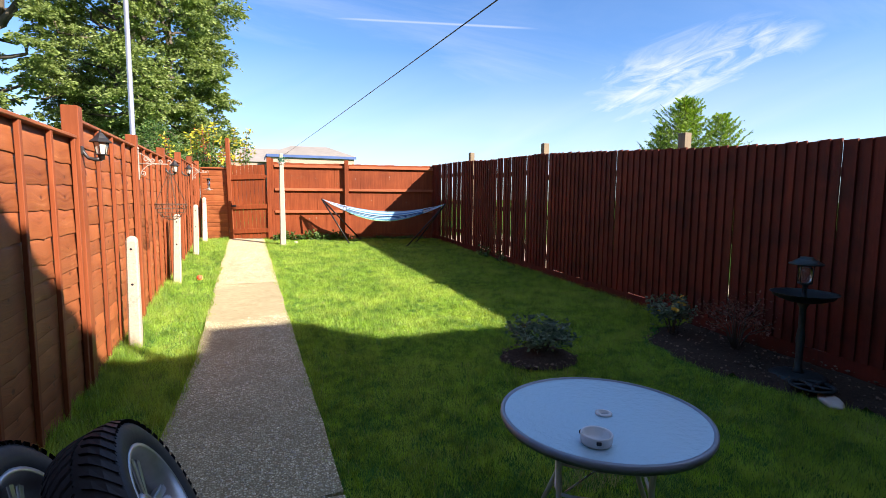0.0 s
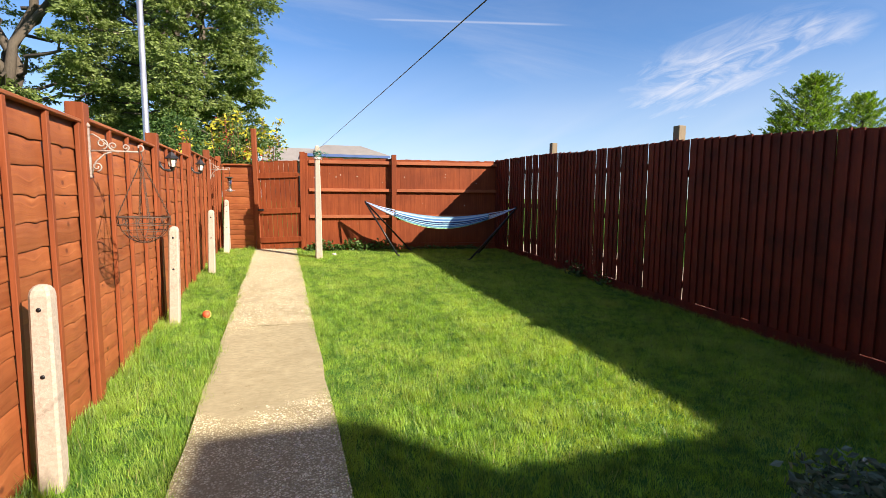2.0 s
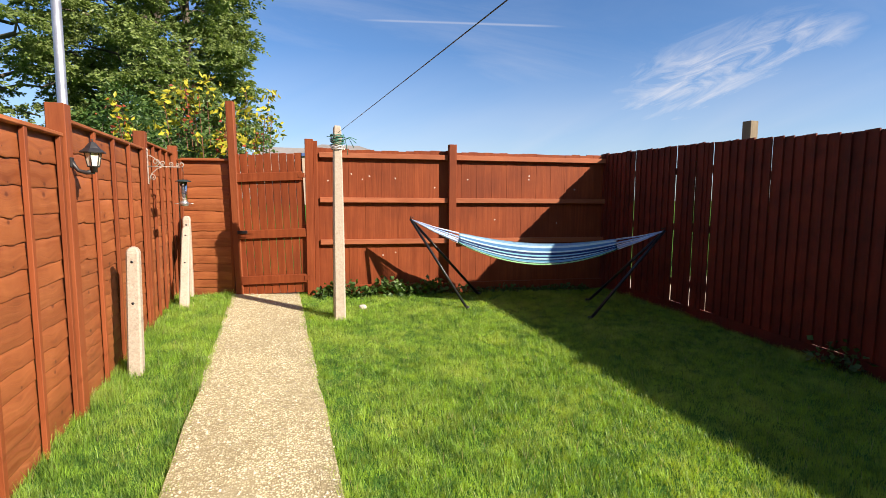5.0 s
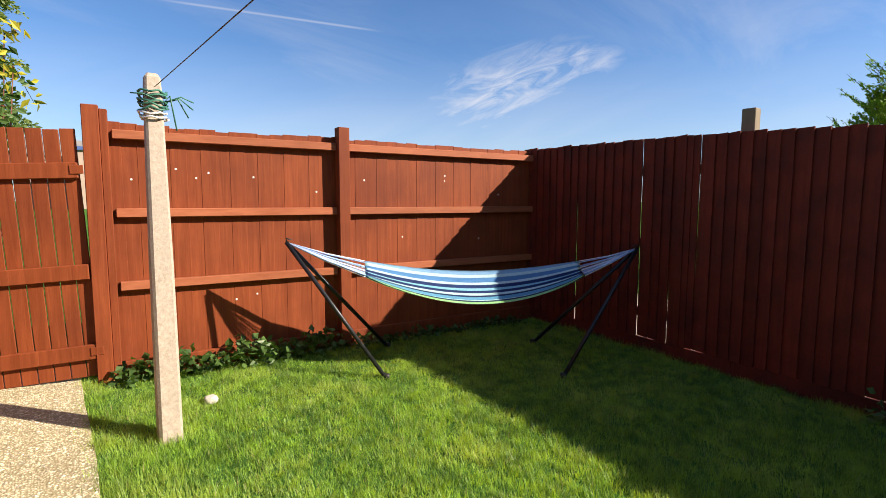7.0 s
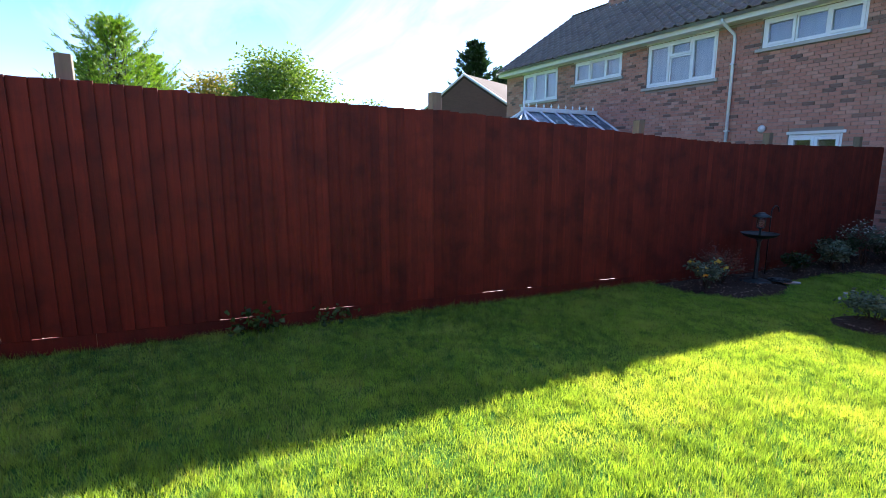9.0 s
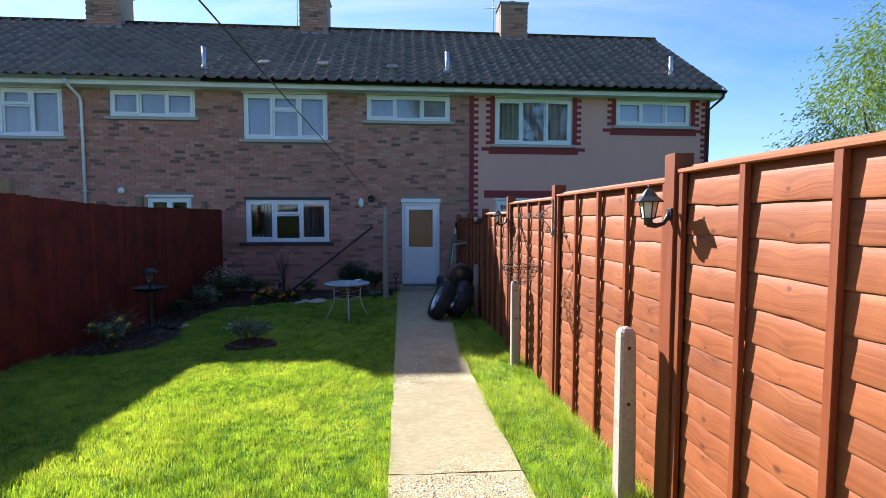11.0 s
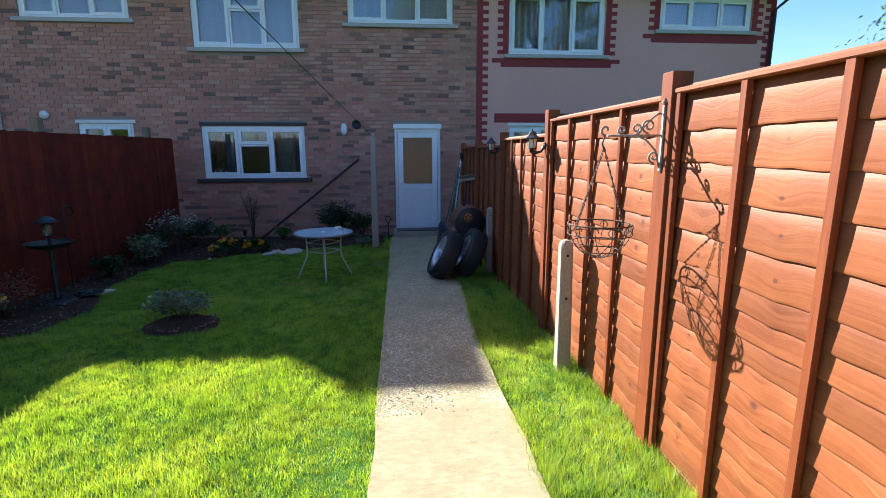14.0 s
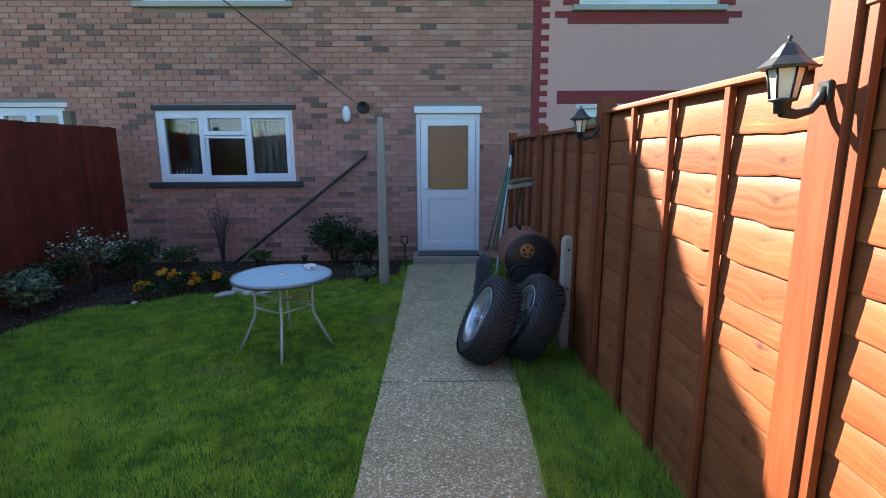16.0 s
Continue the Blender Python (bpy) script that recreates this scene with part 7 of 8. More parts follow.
def solar_light(x, y, h):
    ob = thing("solar_light", pose(x, y, ground_z(y)), "black solar stake light in the flower border", "solar light", "solar lights")
    part("stake", tube([(0, 0, -0.05), (0, 0, h)], 0.008, 6), "steel_dark", ob)
    part("head", lathe([(0.02, h - 0.09), (0.032, h - 0.02), (0.045, h), (0.045, h + 0.012), (0.0, h + 0.016)], 14), "black_plastic", ob)


solar_light(2.98, -0.80, 0.36)
solar_light(4.02, 0.15, 0.30)
solar_light(1.72, -0.95, 0.34)


def ivy_run(path, n, seed, label, height=0.22, size=0.06):
    """Broad-leaved weeds along the foot of a fence."""
    rng = np.random.default_rng(seed)
    (x0, y0), (x1, y1) = path
    ob = thing("weeds", pose(0, 0, 0), label, "weeds")
    t = rng.uniform(0, 1, n)
    lump = 0.35 + 0.65 * np.abs(np.sin(t * 9.0 + seed)) * rng.uniform(0.4, 1, n)
    x = x0 + (x1 - x0) * t + rng.normal(size=n) * 0.05
    y = y0 + (y1 - y0) * t + rng.normal(size=n) * 0.04
    z = np.array([ground_z(v) for v in y]) + 0.02 + height * lump * rng.uniform(0, 1, n)
    leaves("foliage", np.stack([x, y, z], 1), size, size * 0.9, "mid_leaf", ob, seed, flat=0.6)
    bm = bmesh.new()
    for k in range(14):
        i = int(rng.integers(0, n))
        add_tube(bm, [(x[i], y[i], ground_z(y[i]) - 0.01), (x[i] + 0.02, y[i] - 0.02, z[i])], 0.003, 4)
    part("stem", bm, "mid_leaf", ob)


ivy_run(((0.72, 12.40), (2.3, 12.22)), 620, 3, "broad-leaved weeds along the foot of the back fence", 0.24, 0.065)
ivy_run(((2.3, 12.24), (4.4, 11.98)), 420, 4, "low weeds in the shade below the back fence", 0.10, 0.05)
ivy_run(((4.60, 8.95), (4.60, 8.62)), 90, 5, "clump of weeds at the foot of the tall fence", 0.28, 0.06)
ivy_run(((4.60, 8.25), (4.60, 7.9)), 60, 6, "small weeds at the foot of the tall fence", 0.20, 0.05)


# ---- trees and what lies beyond the fences ----
def crown(name, clumps, n, leaf, mat, parent, seed, flat=0.3, hang=0.0, width=0.5):
    """Leaves gathered in lumpy shells round the clump centres."""
    rng = np.random.default_rng(seed)
    c = np.array([k[:3] for k in clumps])
    r = np.array([k[3] for k in clumps])
    pick = rng.choice(len(clumps), n, p=r ** 2 / (r ** 2).sum())
    d = rng.normal(size=(n, 3))
    d /= np.linalg.norm(d, axis=1)[:, None]
    rad = r[pick] * np.clip(rng.normal(0.82, 0.22, n), 0.1, 1.25)
    lump = 1 + 0.25 * np.sin(d[:, 0] * 5 + pick) * np.sin(d[:, 1] * 6 + pick * 2) + 0.15 * np.sin(d[:, 2] * 9 + pick)
    p = c[pick] + d * (rad * lump)[:, None] * (1, 1, 0.8)
    return leaves(name, p, leaf, leaf * width, mat, parent, seed, flat=flat, out=d * (1, 1, 0.5), hang=hang)


def limb(bm, a, b, r0, r1, rnd, bend=0.12):
    a, b = Vector(a), Vector(b)
    n = 5
    w = (b - a).length * bend
    pts = [a.lerp(b, i / n) + (Vector((rnd.uniform(-w, w), rnd.uniform(-w, w), rnd.uniform(-w, w) * 0.5)) if 0 < i < n else Vector()) for i in range(n + 1)]
    add_tube(bm, pts, [r0 + (r1 - r0) * i / n for i in range(n + 1)], 8)


def sprays(name, pads, per, leaf, mat, parent, seed, width=0.5):
    """Drooping flat sprays of leaves: each pad is x, y, z, radius."""
    rng = np.random.default_rng(seed)
    pads = np.asarray(pads)
    pick = np.repeat(np.arange(len(pads)), per)
    n = len(pick)
    r, a = np.sqrt(rng.uniform(0, 1, n)), rng.uniform(0, math.tau, n)
    r *= 1 + 0.28 * np.sin(a * 3 + pick) + 0.18 * np.sin(a * 5 + pick * 2)
    size = pads[pick, 3]
    slope = rng.normal(0, 0.28, (len(pads), 2))[pick]
    dx, dy = r * np.cos(a) * size, r * np.sin(a) * size
    dz = -0.30 * r * r * size + slope[:, 0] * dx + slope[:, 1] * dy + rng.normal(0, 0.10, n) * size
    p = pads[pick, :3] + np.stack([dx, dy, dz], 1)
    out = np.stack([np.cos(a), np.sin(a), np.full(n, -0.15)], 1)
    return leaves(name, p, leaf, leaf * width, mat, parent, seed, flat=0.35, out=out, hang=0.15)


def ash_tree(x, y, height, spread, seed, per, label, low=3.0, leaf=0.34, clumps=60, pads=16, open_limbs=1.0, mat="ash_leaf"):
    ob = thing("ash_tree", pose(x, y, ground_z(y)), label, "tree")
    rnd = random.Random(seed)
    bm = bmesh.new()
    fork = height * 0.28
    limb(bm, (0, 0, -0.3), (0.2, 0, fork), height * 0.026, height * 0.020, rnd, 0.03)
    # a few heavy leaders carry the limbs
    leaders = []
    for k in range(5):
        a = k * 2.4 + rnd.uniform(-0.4, 0.4)
        tip = Vector((spread * 0.45 * math.cos(a), spread * 0.45 * math.sin(a), height * rnd.uniform(0.62, 0.86)))
        limb(bm, (0.2, 0, fork * 0.95), tip, height * 0.013 * open_limbs, height * 0.003, rnd, 0.09)
        leaders.append((Vector((0.2, 0, fork * 0.95)), tip))
    pts = []
    for k in range(clumps):
        a = k * 2.399 + rnd.uniform(-0.3, 0.3)
        t = (k + 0.5) / clumps
        z = low + 1.0 + (height - low - 1.5) * t
        prof = math.sin(math.pi * min(1.0, 0.20 + 0.76 * t)) ** 0.6
        rr = spread * prof * rnd.uniform(0.5, 0.92)
        c = Vector((rr * math.cos(a), rr * math.sin(a), z))
        size = spread * rnd.uniform(0.17, 0.27)
        p, q = min(leaders, key=lambda s: (s[0].lerp(s[1], 0.5) - c).length)
        start = p.lerp(q, min(0.9, max(0.0, (c.z - 1.5 - p.z) / max(0.1, q.z - p.z))))
        limb(bm, start, c, height * 0.0042 * open_limbs, height * 0.0018, rnd)
        for j in range(pads):
            d = Vector((rnd.gauss(0, 1), rnd.gauss(0, 1), rnd.gauss(0.25, 0.8)))
            d = (d.normalized() + Vector((math.cos(a), math.sin(a), 0.0)) * 0.35).normalized() * size * rnd.uniform(0.55, 1.0)
            pts.append((c.x + d.x, c.y + d.y, c.z + d.z * 0.85, size * rnd.uniform(0.30, 0.55)))
    part("trunk", bm, "bark", ob)
    sprays("crown", pts, per, leaf, mat, ob, seed)
    return ob


ash_tree(-6.9, 43.0, 27.0, 7.1, 51, 150, "tall leafy ash tree beyond the garden", 2.2, 0.235, 92, 18)
ash_tree(-15.5, 40.0, 25.0, 6.2, 52, 110, "tall ash tree with open limbs and thin foliage", 1.5, 0.22, 56, 9, 1.15)
ash_tree(-19.0, 38.0, 10.0, 5.0, 54, 90, "low leafy ash tree beyond the lapped fence", 0.8, 0.24, 30, 12)
ash_tree(-10.5, 58.0, 14.0, 7.0, 53, 70, "dark leafy ash tree standing behind the others", 0.5, 0.34, 30, 12)


def creeper(x0, x1, y, seed):
    """Arching stems above the gate corner, their ends hung with turning leaves."""
    rnd, rng = random.Random(seed), np.random.default_rng(seed)
    ob = thing("climbing_shrub", pose(0, 0, 0), "straggling climber with yellow and reddening leaves behind the gate", "shrub")
    bm = bmesh.new()
    gold, green, red = [], [], []
    for k in range(26):
        x = x0 + (x1 - x0) * rnd.random()
        base = Vector((x * 0.7 - 0.25, y + rnd.uniform(-0.1, 0.5), ground_z(y) - 0.05))
        top = Vector((x, y + rnd.uniform(-0.2, 0.5), rnd.uniform(2.45, 3.35) - 0.28 * abs(x + 0.45)))
        tip = top + Vector((rnd.uniform(-0.32, 0.32), rnd.uniform(-0.25, 0.15), rnd.uniform(-0.40, 0.12)))
        add_tube(bm, [tuple(base), tuple(base.lerp(top, 0.6) + Vector((0.05, 0, 0.1))), tuple(top), tuple(tip)], [0.010, 0.007, 0.005, 0.002], 5)
        for q in range(5):
            c = np.array(top.lerp(tip, q / 4))
            gold.append(c + rng.normal(0, 0.045, (4, 3)))
        for q in range(10):
            c = np.array(base.lerp(top, 0.62 + 0.38 * q / 10))
            (red if k % 5 == 0 and q > 3 else green).append(c + rng.normal(0, 0.07, (7, 3)))
    part("stem", bm, "rust", ob, "reddish arching stems")
    leaves("gold_leaves", np.concatenate(gold), 0.10, 0.045, "gold_leaf", ob, seed, flat=0.2, hang=0.35)
    leaves("green_leaves", np.concatenate(green), 0.08, 0.042, "mid_leaf", ob, seed + 1, flat=0.3, hang=0.2)
    leaves("red_leaves", np.concatenate(red), 0.06, 0.035, "red_leaf", ob, seed + 2, flat=0.3, hang=0.2)


creeper(-1.75, 0.25, 13.55, 66)


def garden_tree(name, x, y, height, spread, mat, n, leaf, label, seed, low=0.3, hang=0.2, width=0.5):
    ob = thing(name, pose(x, y, ground_z(y)), label, "tree")
    rnd = random.Random(seed)
    bm = bmesh.new()
    limb(bm, (0, 0, -0.2), (0, 0, height * 0.4), height * 0.02, height * 0.014, rnd, 0.03)
    clumps = []
    for k in range(16):
        a = k * 2.4
        t = (k + 0.5) / 16
        z = height * (low + (0.92 - low) * t)
        rr = spread * math.sin(math.pi * min(1, 0.3 + 0.68 * t)) * rnd.uniform(0.4, 0.85)
        c = Vector((rr * math.cos(a), rr * math.sin(a), z))
        clumps.append((*c, spread * rnd.uniform(0.28, 0.42)))
        limb(bm, (0, 0, min(height * 0.38, z * 0.8)), c, height * 0.009, height * 0.002, rnd)
    part("trunk", bm, "bark", ob)
    crown("crown", clumps, n, leaf, mat, ob, seed, 0.3, hang, width)


garden_tree("shrub_tree", -2.4, 17.2, 3.3, 1.3, "mid_leaf", 5000, 0.09, "green shrub behind the lapped fence", 62, 0.3)
garden_tree("rounded_tree", 19.0, 5.7, 5.0, 2.7, "willow_leaf", 26000, 0.13, "round-headed tree with yellowing green leaves", 63, 0.3)
garden_tree("rounded_tree", 20.6, 7.6, 4.4, 2.2, "yellow_leaf", 16000, 0.13, "round-headed green garden tree", 64, 0.3)
garden_tree("willow_tree", -11.4, -0.9, 6.7, 3.0, "willow_leaf", 32000, 0.115, "light green weeping willow beyond the fence", 65, 0.3, 0.9, 0.28)
for k, (x, y, h, s) in enumerate(((46, -8, 7.2, 2.4), (50, -13, 7.0, 2.0), (55, -6, 6.6, 3.2), (38, -12, 5.2, 1.6))):
    garden_tree("distant_tree", x, y, h, s, "ash_leaf", 1500, 0.3, "distant leafy tree over the rooftops", 70 + k)
garden_tree("garden_shrub", 15.5, -1.8, 3.2, 1.3, "yellow_leaf", 1800, 0.12, "yellow-leaved shrub by the end house", 75)


def conifer(x, y, height, base, mat, boughs, leaf, label, seed, twigs=7, per=20):
    """A cypress: boughs that sweep up and carry flat feathered side sprays."""
    ob = thing("conifer", pose(x, y, ground_z(y)), label, "tree")
    rng = np.random.default_rng(seed)
    rnd = random.Random(seed)
    bm = bmesh.new()
    limb(bm, (0, 0, -0.2), (0, 0, height * 0.97), height * 0.018, 0.006, rnd, 0.006)
    pts, ways = [], []
    up = Vector((0, 0, 1))
    for k in range(boughs):
        t = (k + rnd.random()) / boughs
        z = height * (0.05 + 0.93 * t)
        ln = base * (1 - t) ** 0.62 * rnd.uniform(0.55, 1.2) + 0.08
        a = k * 2.399 + rnd.uniform(-0.3, 0.3)
        flat = Vector((math.cos(a), math.sin(a), 0))
        side = Vector((-math.sin(a), math.cos(a), 0))
        root = Vector((0, 0, z))
        tip = root + flat * ln + up * ln * rnd.uniform(0.5, 1.1)
        mid = root.lerp(tip, 0.5) - up * ln * 0.08
        add_tube(bm, [tuple(root), tuple(mid), tuple(tip)], [0.012, 0.007, 0.002], 4)
        lines = [(mid, tip), (root, mid)]
        for j in range(twigs):
            q = 0.2 + 0.75 * j / twigs
            s = root.lerp(mid, q * 2) if q < 0.5 else mid.lerp(tip, q * 2 - 1)
            way = (flat * 0.75 + side * (0.8 if j % 2 else -0.8) + up * rnd.uniform(0.4, 1.0)).normalized()
            lines.append((s, s + way * ln * rnd.uniform(0.16, 0.34) * (1.1 - q * 0.6)))
        for s, e in lines:
            u = rng.uniform(0, 1.0, per)[:, None]
            d = np.array(e) - np.array(s)
            pts.append(np.array(s) + d * u + rng.normal(size=(per, 3)) * leaf * 0.22)
            ways.append(np.tile(d / (np.linalg.norm(d) + 1e-6) * 1.6, (per, 1)))
    part("trunk", bm, "bark", ob)
    leaves("crown", np.concatenate(pts), leaf, leaf * 0.32, mat, ob, seed, out=np.concatenate(ways))


conifer(11.0, 9.95, 3.80, 1.45, "cypress_leaf", 260, 0.050, "bright green young cypress beyond the tall fence", 81)
conifer(11.75, 9.45, 3.40, 1.05, "cypress_leaf", 160, 0.050, "small green cypress beyond the tall fence", 82)
conifer(10.55, 10.3, 3.05, 0.95, "cypress_leaf", 120, 0.050, "low green cypress beyond the tall fence", 85)
conifer(37.5, -14.0, 11.2, 3.2, "dark_leaf", 70, 0.45, "tall dark conifer behind the neighbouring house", 83, 7, 14)
conifer(44.0, -21.0, 10.5, 3.0, "dark_leaf", 60, 0.45, "tall dark conifer behind the neighbouring house", 84, 7, 12)


def build_street_lamp(x, y):
    ob = thing("street_lamp", pose(x, y, ground_z(y)), "tall galvanised street lamp column beyond the fence", "street lamp")
    part("column", tube([(0, 0, -0.3), (0, 0, 1.2), (0, 0, 1.25), (0, 0, 9.0)], [0.085, 0.085, 0.062, 0.050], 14), "galvanised", ob)
    part("arm", tube([(0, 0, 9.0), (0.1, 0, 9.3), (0.8, 0, 9.45)], 0.035, 10), "galvanised", ob)
    part("head", box(0.7, 1.3, -0.12, 0.12, 9.40, 9.52, 0.03, 2), "galvanised", ob)


build_street_lamp(-2.45, 14.15)


def build_far_house(m, w, d, eave, ridge, wall, label, fascia="upvc", hip=0.0, tiles="tile"):
    ob = thing("house", m, label, "house")
    part("wall", box(-w / 2, w / 2, -d, 0, -0.3, eave), wall, ob)
    bm = bmesh.new()
    o = 0.35
    a = [bm.verts.new(p) for p in ((-w / 2 - o, o, eave - 0.1), (w / 2 + o, o, eave - 0.1), (w / 2 + o, -d - o, eave - 0.1), (-w / 2 - o, -d - o, eave - 0.1))]
    r0, r1 = bm.verts.new((0, o - hip, ridge)), bm.verts.new((0, -d - o + hip, ridge))
    bm.faces.new((a[0], r0, r1, a[3]))
    bm.faces.new((a[1], a[2], r1, r0))
    bm.faces.new((a[0], a[1], r0))
    bm.faces.new((a[2], a[3], r1))
    bm.faces.new(a[::-1])
    bmesh.ops.recalc_face_normals(bm, faces=bm.faces[:])
    if not hip:
        for v in (a[0], a[1], r0):
            v.co.y -= 0.02
    part("roof", bm, tiles, ob)
    if not hip:
        g = bmesh.new()
        v = [g.verts.new(p) for p in ((-w / 2, o + 0.02, eave - 0.1), (w / 2, o + 0.02, eave - 0.1), (0, o + 0.02, ridge - 0.25))]
        g.faces.new(v)
        bmesh.ops.solidify(g, geom=g.faces[:], thickness=0.1)
        part("gable", g, wall, ob)
        for s in (-1, 1):
            part("bargeboard", tube([(s * (w / 2 + o), o + 0.06, eave - 0.12), (0, o + 0.06, ridge - 0.02)], 0.07, 4), fascia, ob)
    else:
        part("fascia", box(-w / 2 - o, w / 2 + o, o - 0.02, o + 0.04, eave - 0.55, eave - 0.1), fascia, ob)
        part("fascia", box(-w / 2 - o - 0.04, -w / 2 - o + 0.02, -d - o, o, eave - 0.55, eave - 0.1), fascia, ob)
    return ob


build_far_house(pose(27.2, -7.0, 0, 0, 0, 27), 8.2, 9.0, 4.0, 6.75, "brick_far", "brick gabled house with white bargeboards", "upvc", 0.0, "roof_brown")
build_far_house(pose(4.0, 96.5, 0, 0, 0, 90), 9.0, 14.75, 8.9, 10.8, "buff", "distant hip-roofed house with a blue fascia", "blue_fascia", 4.5, "roof_grey")
build_far_house(pose(-2.6, 107.0, 0, 0, 0, 90), 9.0, 12.0, 8.2, 11.0, "buff", "distant house with a grey tiled roof", "upvc", 0.0, "roof_grey")


def build_conservatory():
    """Its ridge runs out from the house wall, crested, to a tall finial over a hipped end."""
    ob = thing("conservatory", pose(0, 0, 0), "white framed conservatory with tinted roof and spiked ridge", "conservatory")
    x0, x1, xr = 10.25, 13.55, 11.9
    y0, y1, ye = WALL_Y + 0.02, 1.25, 0.42
    ze, zr = 2.12, 3.08
    part("side_frame", box(x0, x0 + 0.06, y0, y1 - 0.07, 0.0, ze, 0.004), "upvc", ob)
    part("side_frame", box(x1 - 0.06, x1, y0, y1 - 0.07, 0.0, ze, 0.004), "upvc", ob)
    part("front_frame", frame_bm(x0, x1, 0.0, ze, 0.09, y1 - 0.06, y1), "upvc", ob)
    part("glazing", box(x0 + 0.08, x1 - 0.08, y1 - 0.04, y1 - 0.03, 0.08, ze - 0.08), "glass", ob)
    bm = bmesh.new()
    a, b, c, d = [bm.verts.new(p) for p in ((x0, y0, ze), (x0, y1, ze), (x1, y1, ze), (x1, y0, ze))]
    r0, r1 = bm.verts.new((xr, y0, zr)), bm.verts.new((xr, ye, zr))
    for f in ((a, b, r1, r0), (b, c, r1), (c, d, r0, r1)):
        bm.faces.new(f)
    bmesh.ops.recalc_face_normals(bm, faces=bm.faces[:])
    bmesh.ops.solidify(bm, geom=bm.faces[:], thickness=0.025)
    part("roof_sheet", bm, "tinted_sheet", ob, "grey-blue tinted roof sheets")
    part("eaves_beam", box(x0 - 0.06, x0 + 0.04, y0, y1 - 0.045, ze - 0.06, ze + 0.05, 0.01), "upvc", ob)
    part("eaves_beam", box(x0 - 0.06, x1 + 0.06, y1 - 0.04, y1 + 0.06, ze - 0.06, ze + 0.05, 0.01), "upvc", ob)
    for k in range(6):
        y = y0 + 0.05 + (ye - y0 - 0.05) * k / 5
        for xe in (x0, x1):
            part("rafter", tube([(xe, y, ze + 0.035), (xr, y, zr + 0.035)], 0.030, 6), "upvc", ob)
    for xe in (x0, x0 + (x1 - x0) / 3, x1 - (x1 - x0) / 3, x1):
        part("hip_rafter", tube([(xe, y1, ze + 0.035), (xr, ye, zr + 0.035)], 0.030, 6), "upvc", ob)
    part("ridge_beam", box(xr - 0.06, xr + 0.06, y0, ye + 0.08, zr + 0.0, zr + 0.12, 0.01), "upvc", ob)
    for k in range(10):
        y = y0 + 0.14 + (ye - y0 - 0.30) * k / 9
        part("finial", lathe([(0.028, 0), (0.014, 0.03), (0.035, 0.065), (0.010, 0.10), (0.0, 0.15)], 8, Matrix.Translation((xr, y, zr + 0.115))), "upvc", ob)
    part("end_finial", lathe([(0.035, 0), (0.018, 0.06), (0.045, 0.12), (0.015, 0.18), (0.0, 0.36)], 10, Matrix.Translation((xr, ye, zr + 0.115))), "upvc", ob)


build_conservatory()


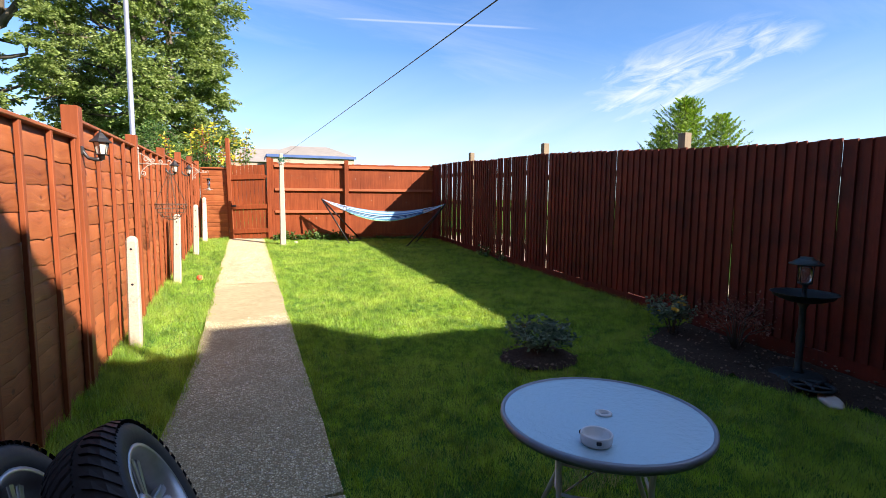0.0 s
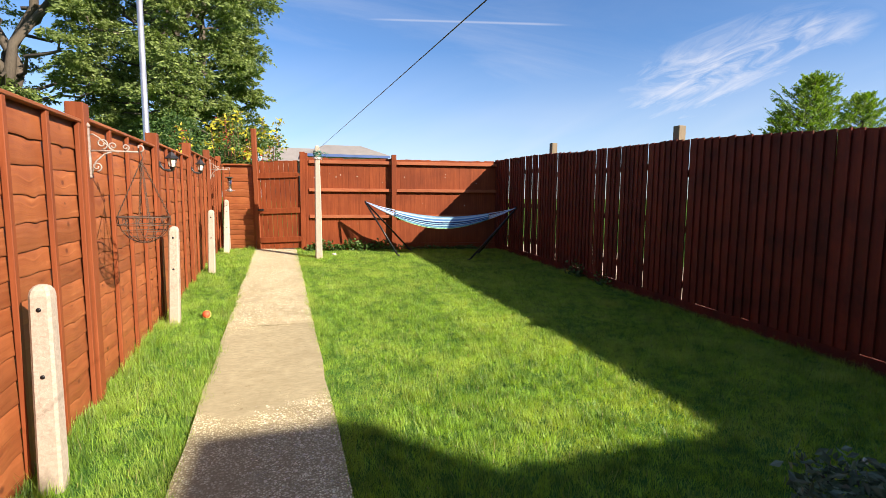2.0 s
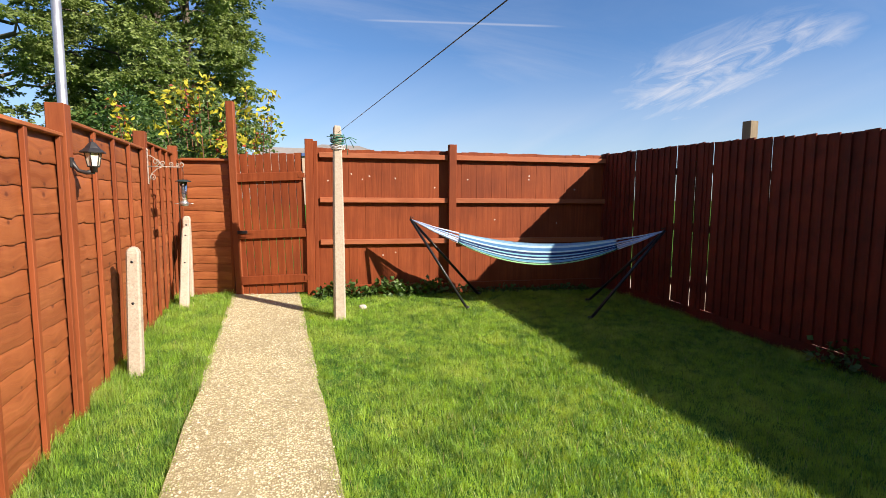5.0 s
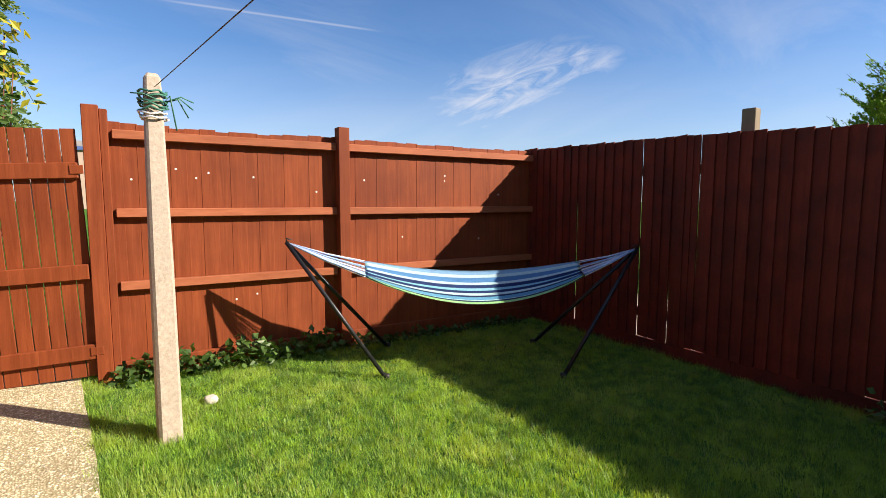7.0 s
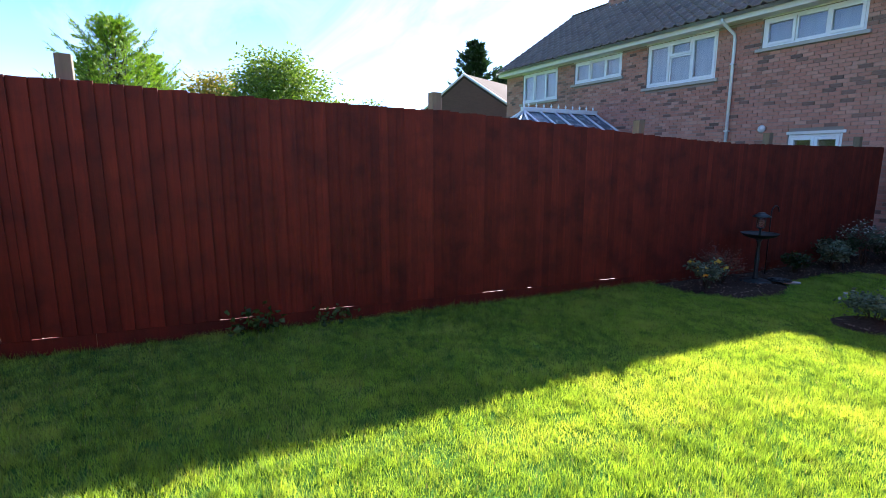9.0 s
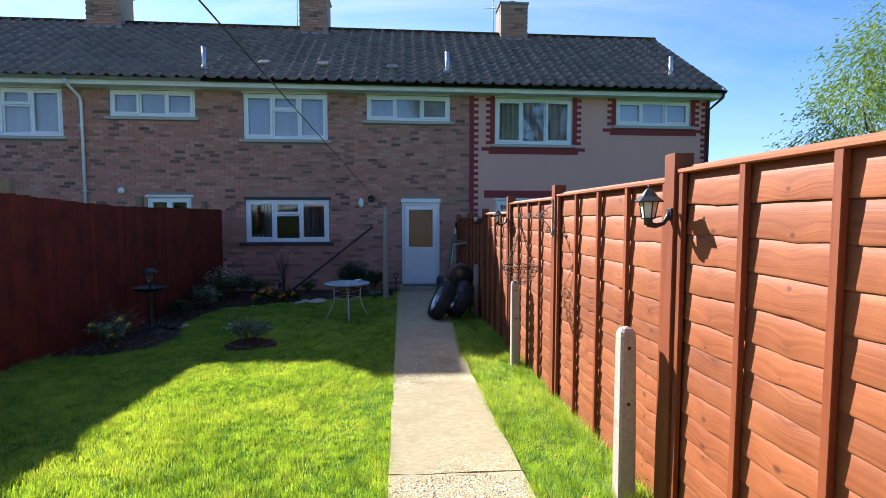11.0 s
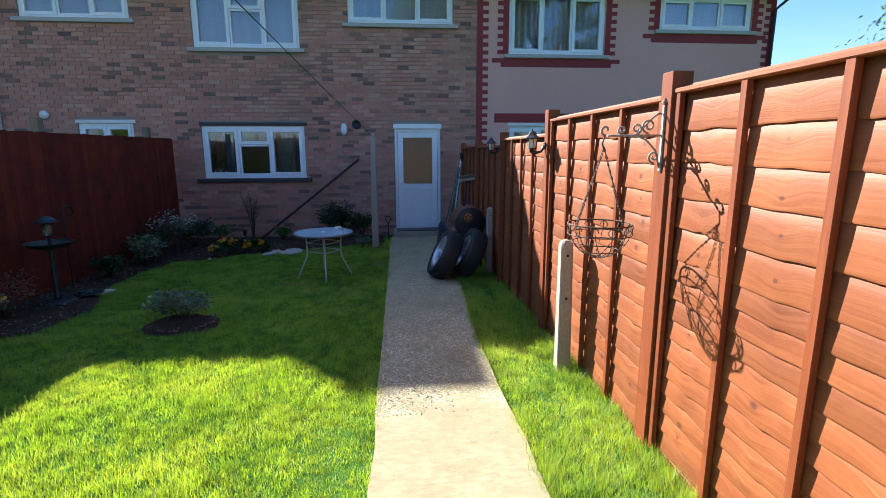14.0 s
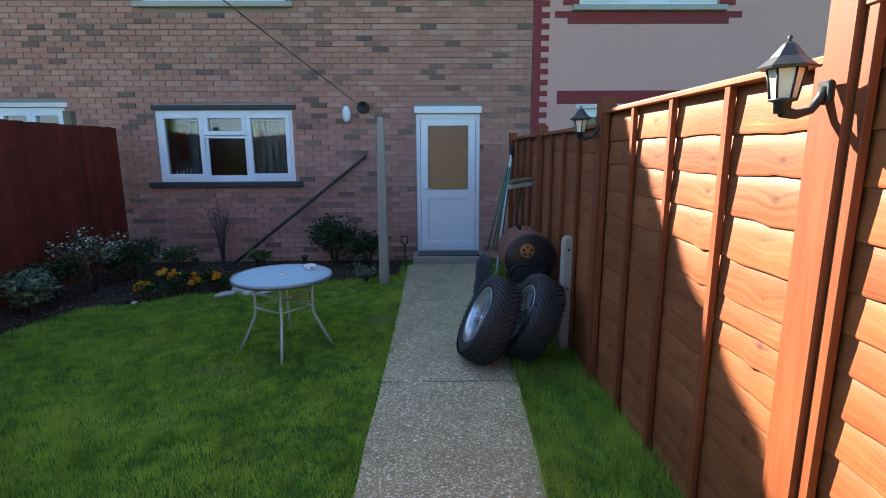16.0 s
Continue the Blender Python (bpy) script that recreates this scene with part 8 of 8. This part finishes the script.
# ---- grass and loose pebbles ----
def build_grass():
    rng = np.random.default_rng(77)
    n = 1500000
    tuft = rng.integers(0, 52000, n)
    x = (rng.uniform(LEFT_X, RIGHT_X, 52000)[tuft] + rng.normal(0, 0.020, n)).clip(LEFT_X + 0.02, RIGHT_X - 0.02)
    y = rng.uniform(-1.85, 12.9, 52000)[tuft] + rng.normal(0, 0.020, n)
    tall = rng.uniform(0.6, 1.5, 52000)[tuft]
    loose = rng.random(n) < 0.35
    x = np.where(loose, rng.uniform(LEFT_X + 0.02, RIGHT_X - 0.02, n), x)
    y = np.where(loose, rng.uniform(-1.85, 12.9, n), y)
    ok = ~in_poly(x + rng.normal(0, 0.035, n), y + rng.normal(0, 0.035, n), BED)
    ok &= ((x - MOUND[0]) / MOUND[2]) ** 2 + ((y - MOUND[1]) / (MOUND[2] * 0.85)) ** 2 > 0.90 + 0.25 * rng.random(n)
    ok &= ~((x > 4.0 + 0.1 * rng.random(n)) & (y < 3.72))
    left = np.where(y < 6, -0.50 + 0.17 * np.clip((y - 1.0) / 3.0, 0, 1), -0.33)
    over = np.abs(rng.normal(0, 0.026, n)) * (0.4 + np.sin(y * 6.1) ** 2)
    ok &= (x < left + 0.008 + over) | (x > 0.490 - over)
    ok &= ~((x > 0.6) & (y > 12.56 - (x - 0.7) * 0.126 - 0.05))
    x, y, left, tall = x[ok], y[ok], left[ok], tall[ok]
    n = len(x)
    gz = np.array([ground_z(v) for v in np.linspace(-2, 13, 400)])
    z = np.interp(y, np.linspace(-2, 13, 400), gz) - 0.006
    patch = 0.5 + 0.3 * np.sin(x * 2.1 + 1.3 * np.sin(y * 1.1)) * np.sin(y * 1.7 + np.sin(x * 3)) + 0.3 * np.sin(x * 9 + 2 * np.sin(y * 5)) * np.sin(y * 8 + 2 * np.sin(x * 6))
    h = (0.018 + 0.026 * rng.random(n)) * (0.6 + 0.8 * patch) * tall
    edge = np.minimum(np.abs(x - left), np.abs(x - 0.49)) < 0.10
    wallside = (x < LEFT_X + 0.20) | (x > RIGHT_X - 0.10)
    h = np.where(edge, h * 1.35, h)
    h = np.where(wallside, h * 1.5, h)
    strip = x < left + 0.02
    h = np.where(strip, h * 1.35, h)
    a = rng.uniform(0, math.tau, n)
    lean = rng.uniform(0.15, 0.95, n) * h
    dx, dy = np.cos(a) * lean, np.sin(a) * lean
    w = rng.uniform(0.0010, 0.0024, n)
    sx, sy = -np.sin(a) * w, np.cos(a) * w
    p = np.stack([x, y, z], 1)
    side = np.stack([sx, sy, np.zeros(n)], 1)
    tip = p + np.stack([dx, dy, h], 1)
    v = np.stack([p - side, p + side, tip], 1).reshape(-1, 3)
    f = np.arange(3 * n).reshape(-1, 3)
    bare = ((x - 1.72) / 0.20) ** 2 + ((y - 1.62) / 0.10) ** 2 < 1
    bare |= ((x - 0.62) / 0.14) ** 2 + ((y - 0.55) / 0.20) ** 2 < 1
    dry = (rng.random(n) < 0.018) | (bare & (rng.random(n) < 0.5))
    v3 = v.reshape(-1, 3, 3)
    tagged(quick_mesh("dry_grass", v3[dry].reshape(-1, 3), np.arange(3 * int(dry.sum())).reshape(-1, 3), "dry_grass"), "scattered straw-coloured dead blades in the lawn", "grass", kind="stuff")
    v, f = v3[~dry].reshape(-1, 3), np.arange(3 * int((~dry).sum())).reshape(-1, 3)
    tagged(quick_mesh("grass", v, f, "grass"), "short green lawn grass, longer along the edges", "grass", kind="stuff")


build_grass()


def build_pebbles():
    rng = np.random.default_rng(15)
    n = 15000
    x, y = rng.uniform(-0.5, 0.49, n), rng.uniform(-1.8, 12.8, n)
    keep = ((y < 5.3) | (y > 7.15)) & (x > np.where(y < 6, -0.48 + 0.17 * np.clip((y - 1.0) / 3.0, 0, 1), -0.31))
    keep &= ~((y > 4.2) & (y < 5.3) & (x < 0.0))
    x, y = x[keep], y[keep]
    n = len(x)
    z = np.interp(y, np.linspace(-2, 13, 400), [ground_z(v) for v in np.linspace(-2, 13, 400)]) + 0.0265
    s = rng.uniform(0.0035, 0.0105, n)
    octa = np.array([(1, 0, 0), (0.3, 0.9, 0), (-0.9, 0.4, 0), (-0.2, -1, 0), (0, 0, 0.5)])
    fs = np.array([(0, 1, 4), (1, 2, 4), (2, 3, 4), (3, 0, 4)])
    a = rng.uniform(0, math.tau, n)
    ca, sa = np.cos(a), np.sin(a)
    o = octa[None] * (1 + 0.2 * rng.normal(size=(n, 5, 1)))
    v = np.stack([o[..., 0] * ca[:, None] - o[..., 1] * sa[:, None], o[..., 0] * sa[:, None] + o[..., 1] * ca[:, None], o[..., 2]], 2) * s[:, None, None]
    v += np.stack([x, y, z], 1)[:, None]
    f = fs[None] + 5 * np.arange(n)[:, None, None]
    M["pebble"] = material("path_pebbles", (0.34, 0.285, 0.19), (0.74, 0.67, 0.49), (20, 20, 20), 1.0, 3, 0.85, 0, 0.0, 0.001, 0, 0.45)
    tagged(quick_mesh("loose_pebbles", v.reshape(-1, 3), f.reshape(-1, 3), "pebble"), "small loose pebbles on the worn path", "pebbles", kind="stuff")


build_pebbles()


# ---- bricks of the rear wall ----
def build_bricks():
    holes = [(w[0] - 0.005, w[1] + 0.005, w[2] - 0.08, w[3] + 0.07) for w in WINDOWS] + [(DOOR[0] - 0.005, DOOR[1] + 0.005, 0.0, DOOR[3] + 0.02)]
    full = None
    near, vs, fs = 0, [], []
    cube = np.array([(-1, 0, -1), (1, 0, -1), (1, 0, 1), (-1, 0, 1), (-1, -1, -1), (1, -1, -1), (1, -1, 1), (-1, -1, 1)], dtype=float)
    quads = np.array([(1, 0, 3, 2), (0, 4, 7, 3), (5, 1, 2, 6), (3, 7, 6, 2), (0, 1, 5, 4)])
    rnd = random.Random(12)
    for row in range(65):
        z = 0.0375 + row * 0.075
        if z > 4.76:
            break
        x = -1.28 - (0.1125 if row % 2 else 0)
        while x < 16.6:
            spans = [(max(x, -1.28) + 0.005, min(x + 0.225, 16.6) - 0.005)]
            x += 0.225
            for h in holes:
                if h[2] - 0.03 < z < h[3] + 0.03:
                    new_spans = []
                    for a, b in spans:
                        if b <= h[0] or a >= h[1]:
                            new_spans.append((a, b))
                        else:
                            if a < h[0]:
                                new_spans.append((a, h[0]))
                            if b > h[1]:
                                new_spans.append((h[1], b))
                    spans = new_spans
            for a, b in spans:
                if b - a < 0.03:
                    continue
                y = WALL_Y + rnd.uniform(-0.0025, 0.0025)
                whole = b - a > 0.21
                if whole and near < 300 and -1.2 < a < 4.6 and 0.5 < z < 1.2:
                    if full is None:
                        me = bpy.data.meshes.new("brick")
                        me.from_pydata([tuple(p) for p in cube * (0.1075, 0.03, 0.0325)], [], [tuple(int(i) for i in q) for q in quads])
                        me.materials.append(M["brick"])
                        full = me
                    o = new("brick", full)
                    o.parent = brick_wall
                    o.location = ((a + b) / 2, y, z)
                    near += 1
                else:
                    fs.append(quads + 8 * len(vs))
                    vs.append(cube * ((b - a) / 2, 0.03, 0.0325) + ((a + b) / 2, y, z))
    ob = quick_mesh("brickwork", np.concatenate(vs), np.concatenate(fs), "brick", brick_wall)
    tagged(ob, kind="stuff")


build_bricks()
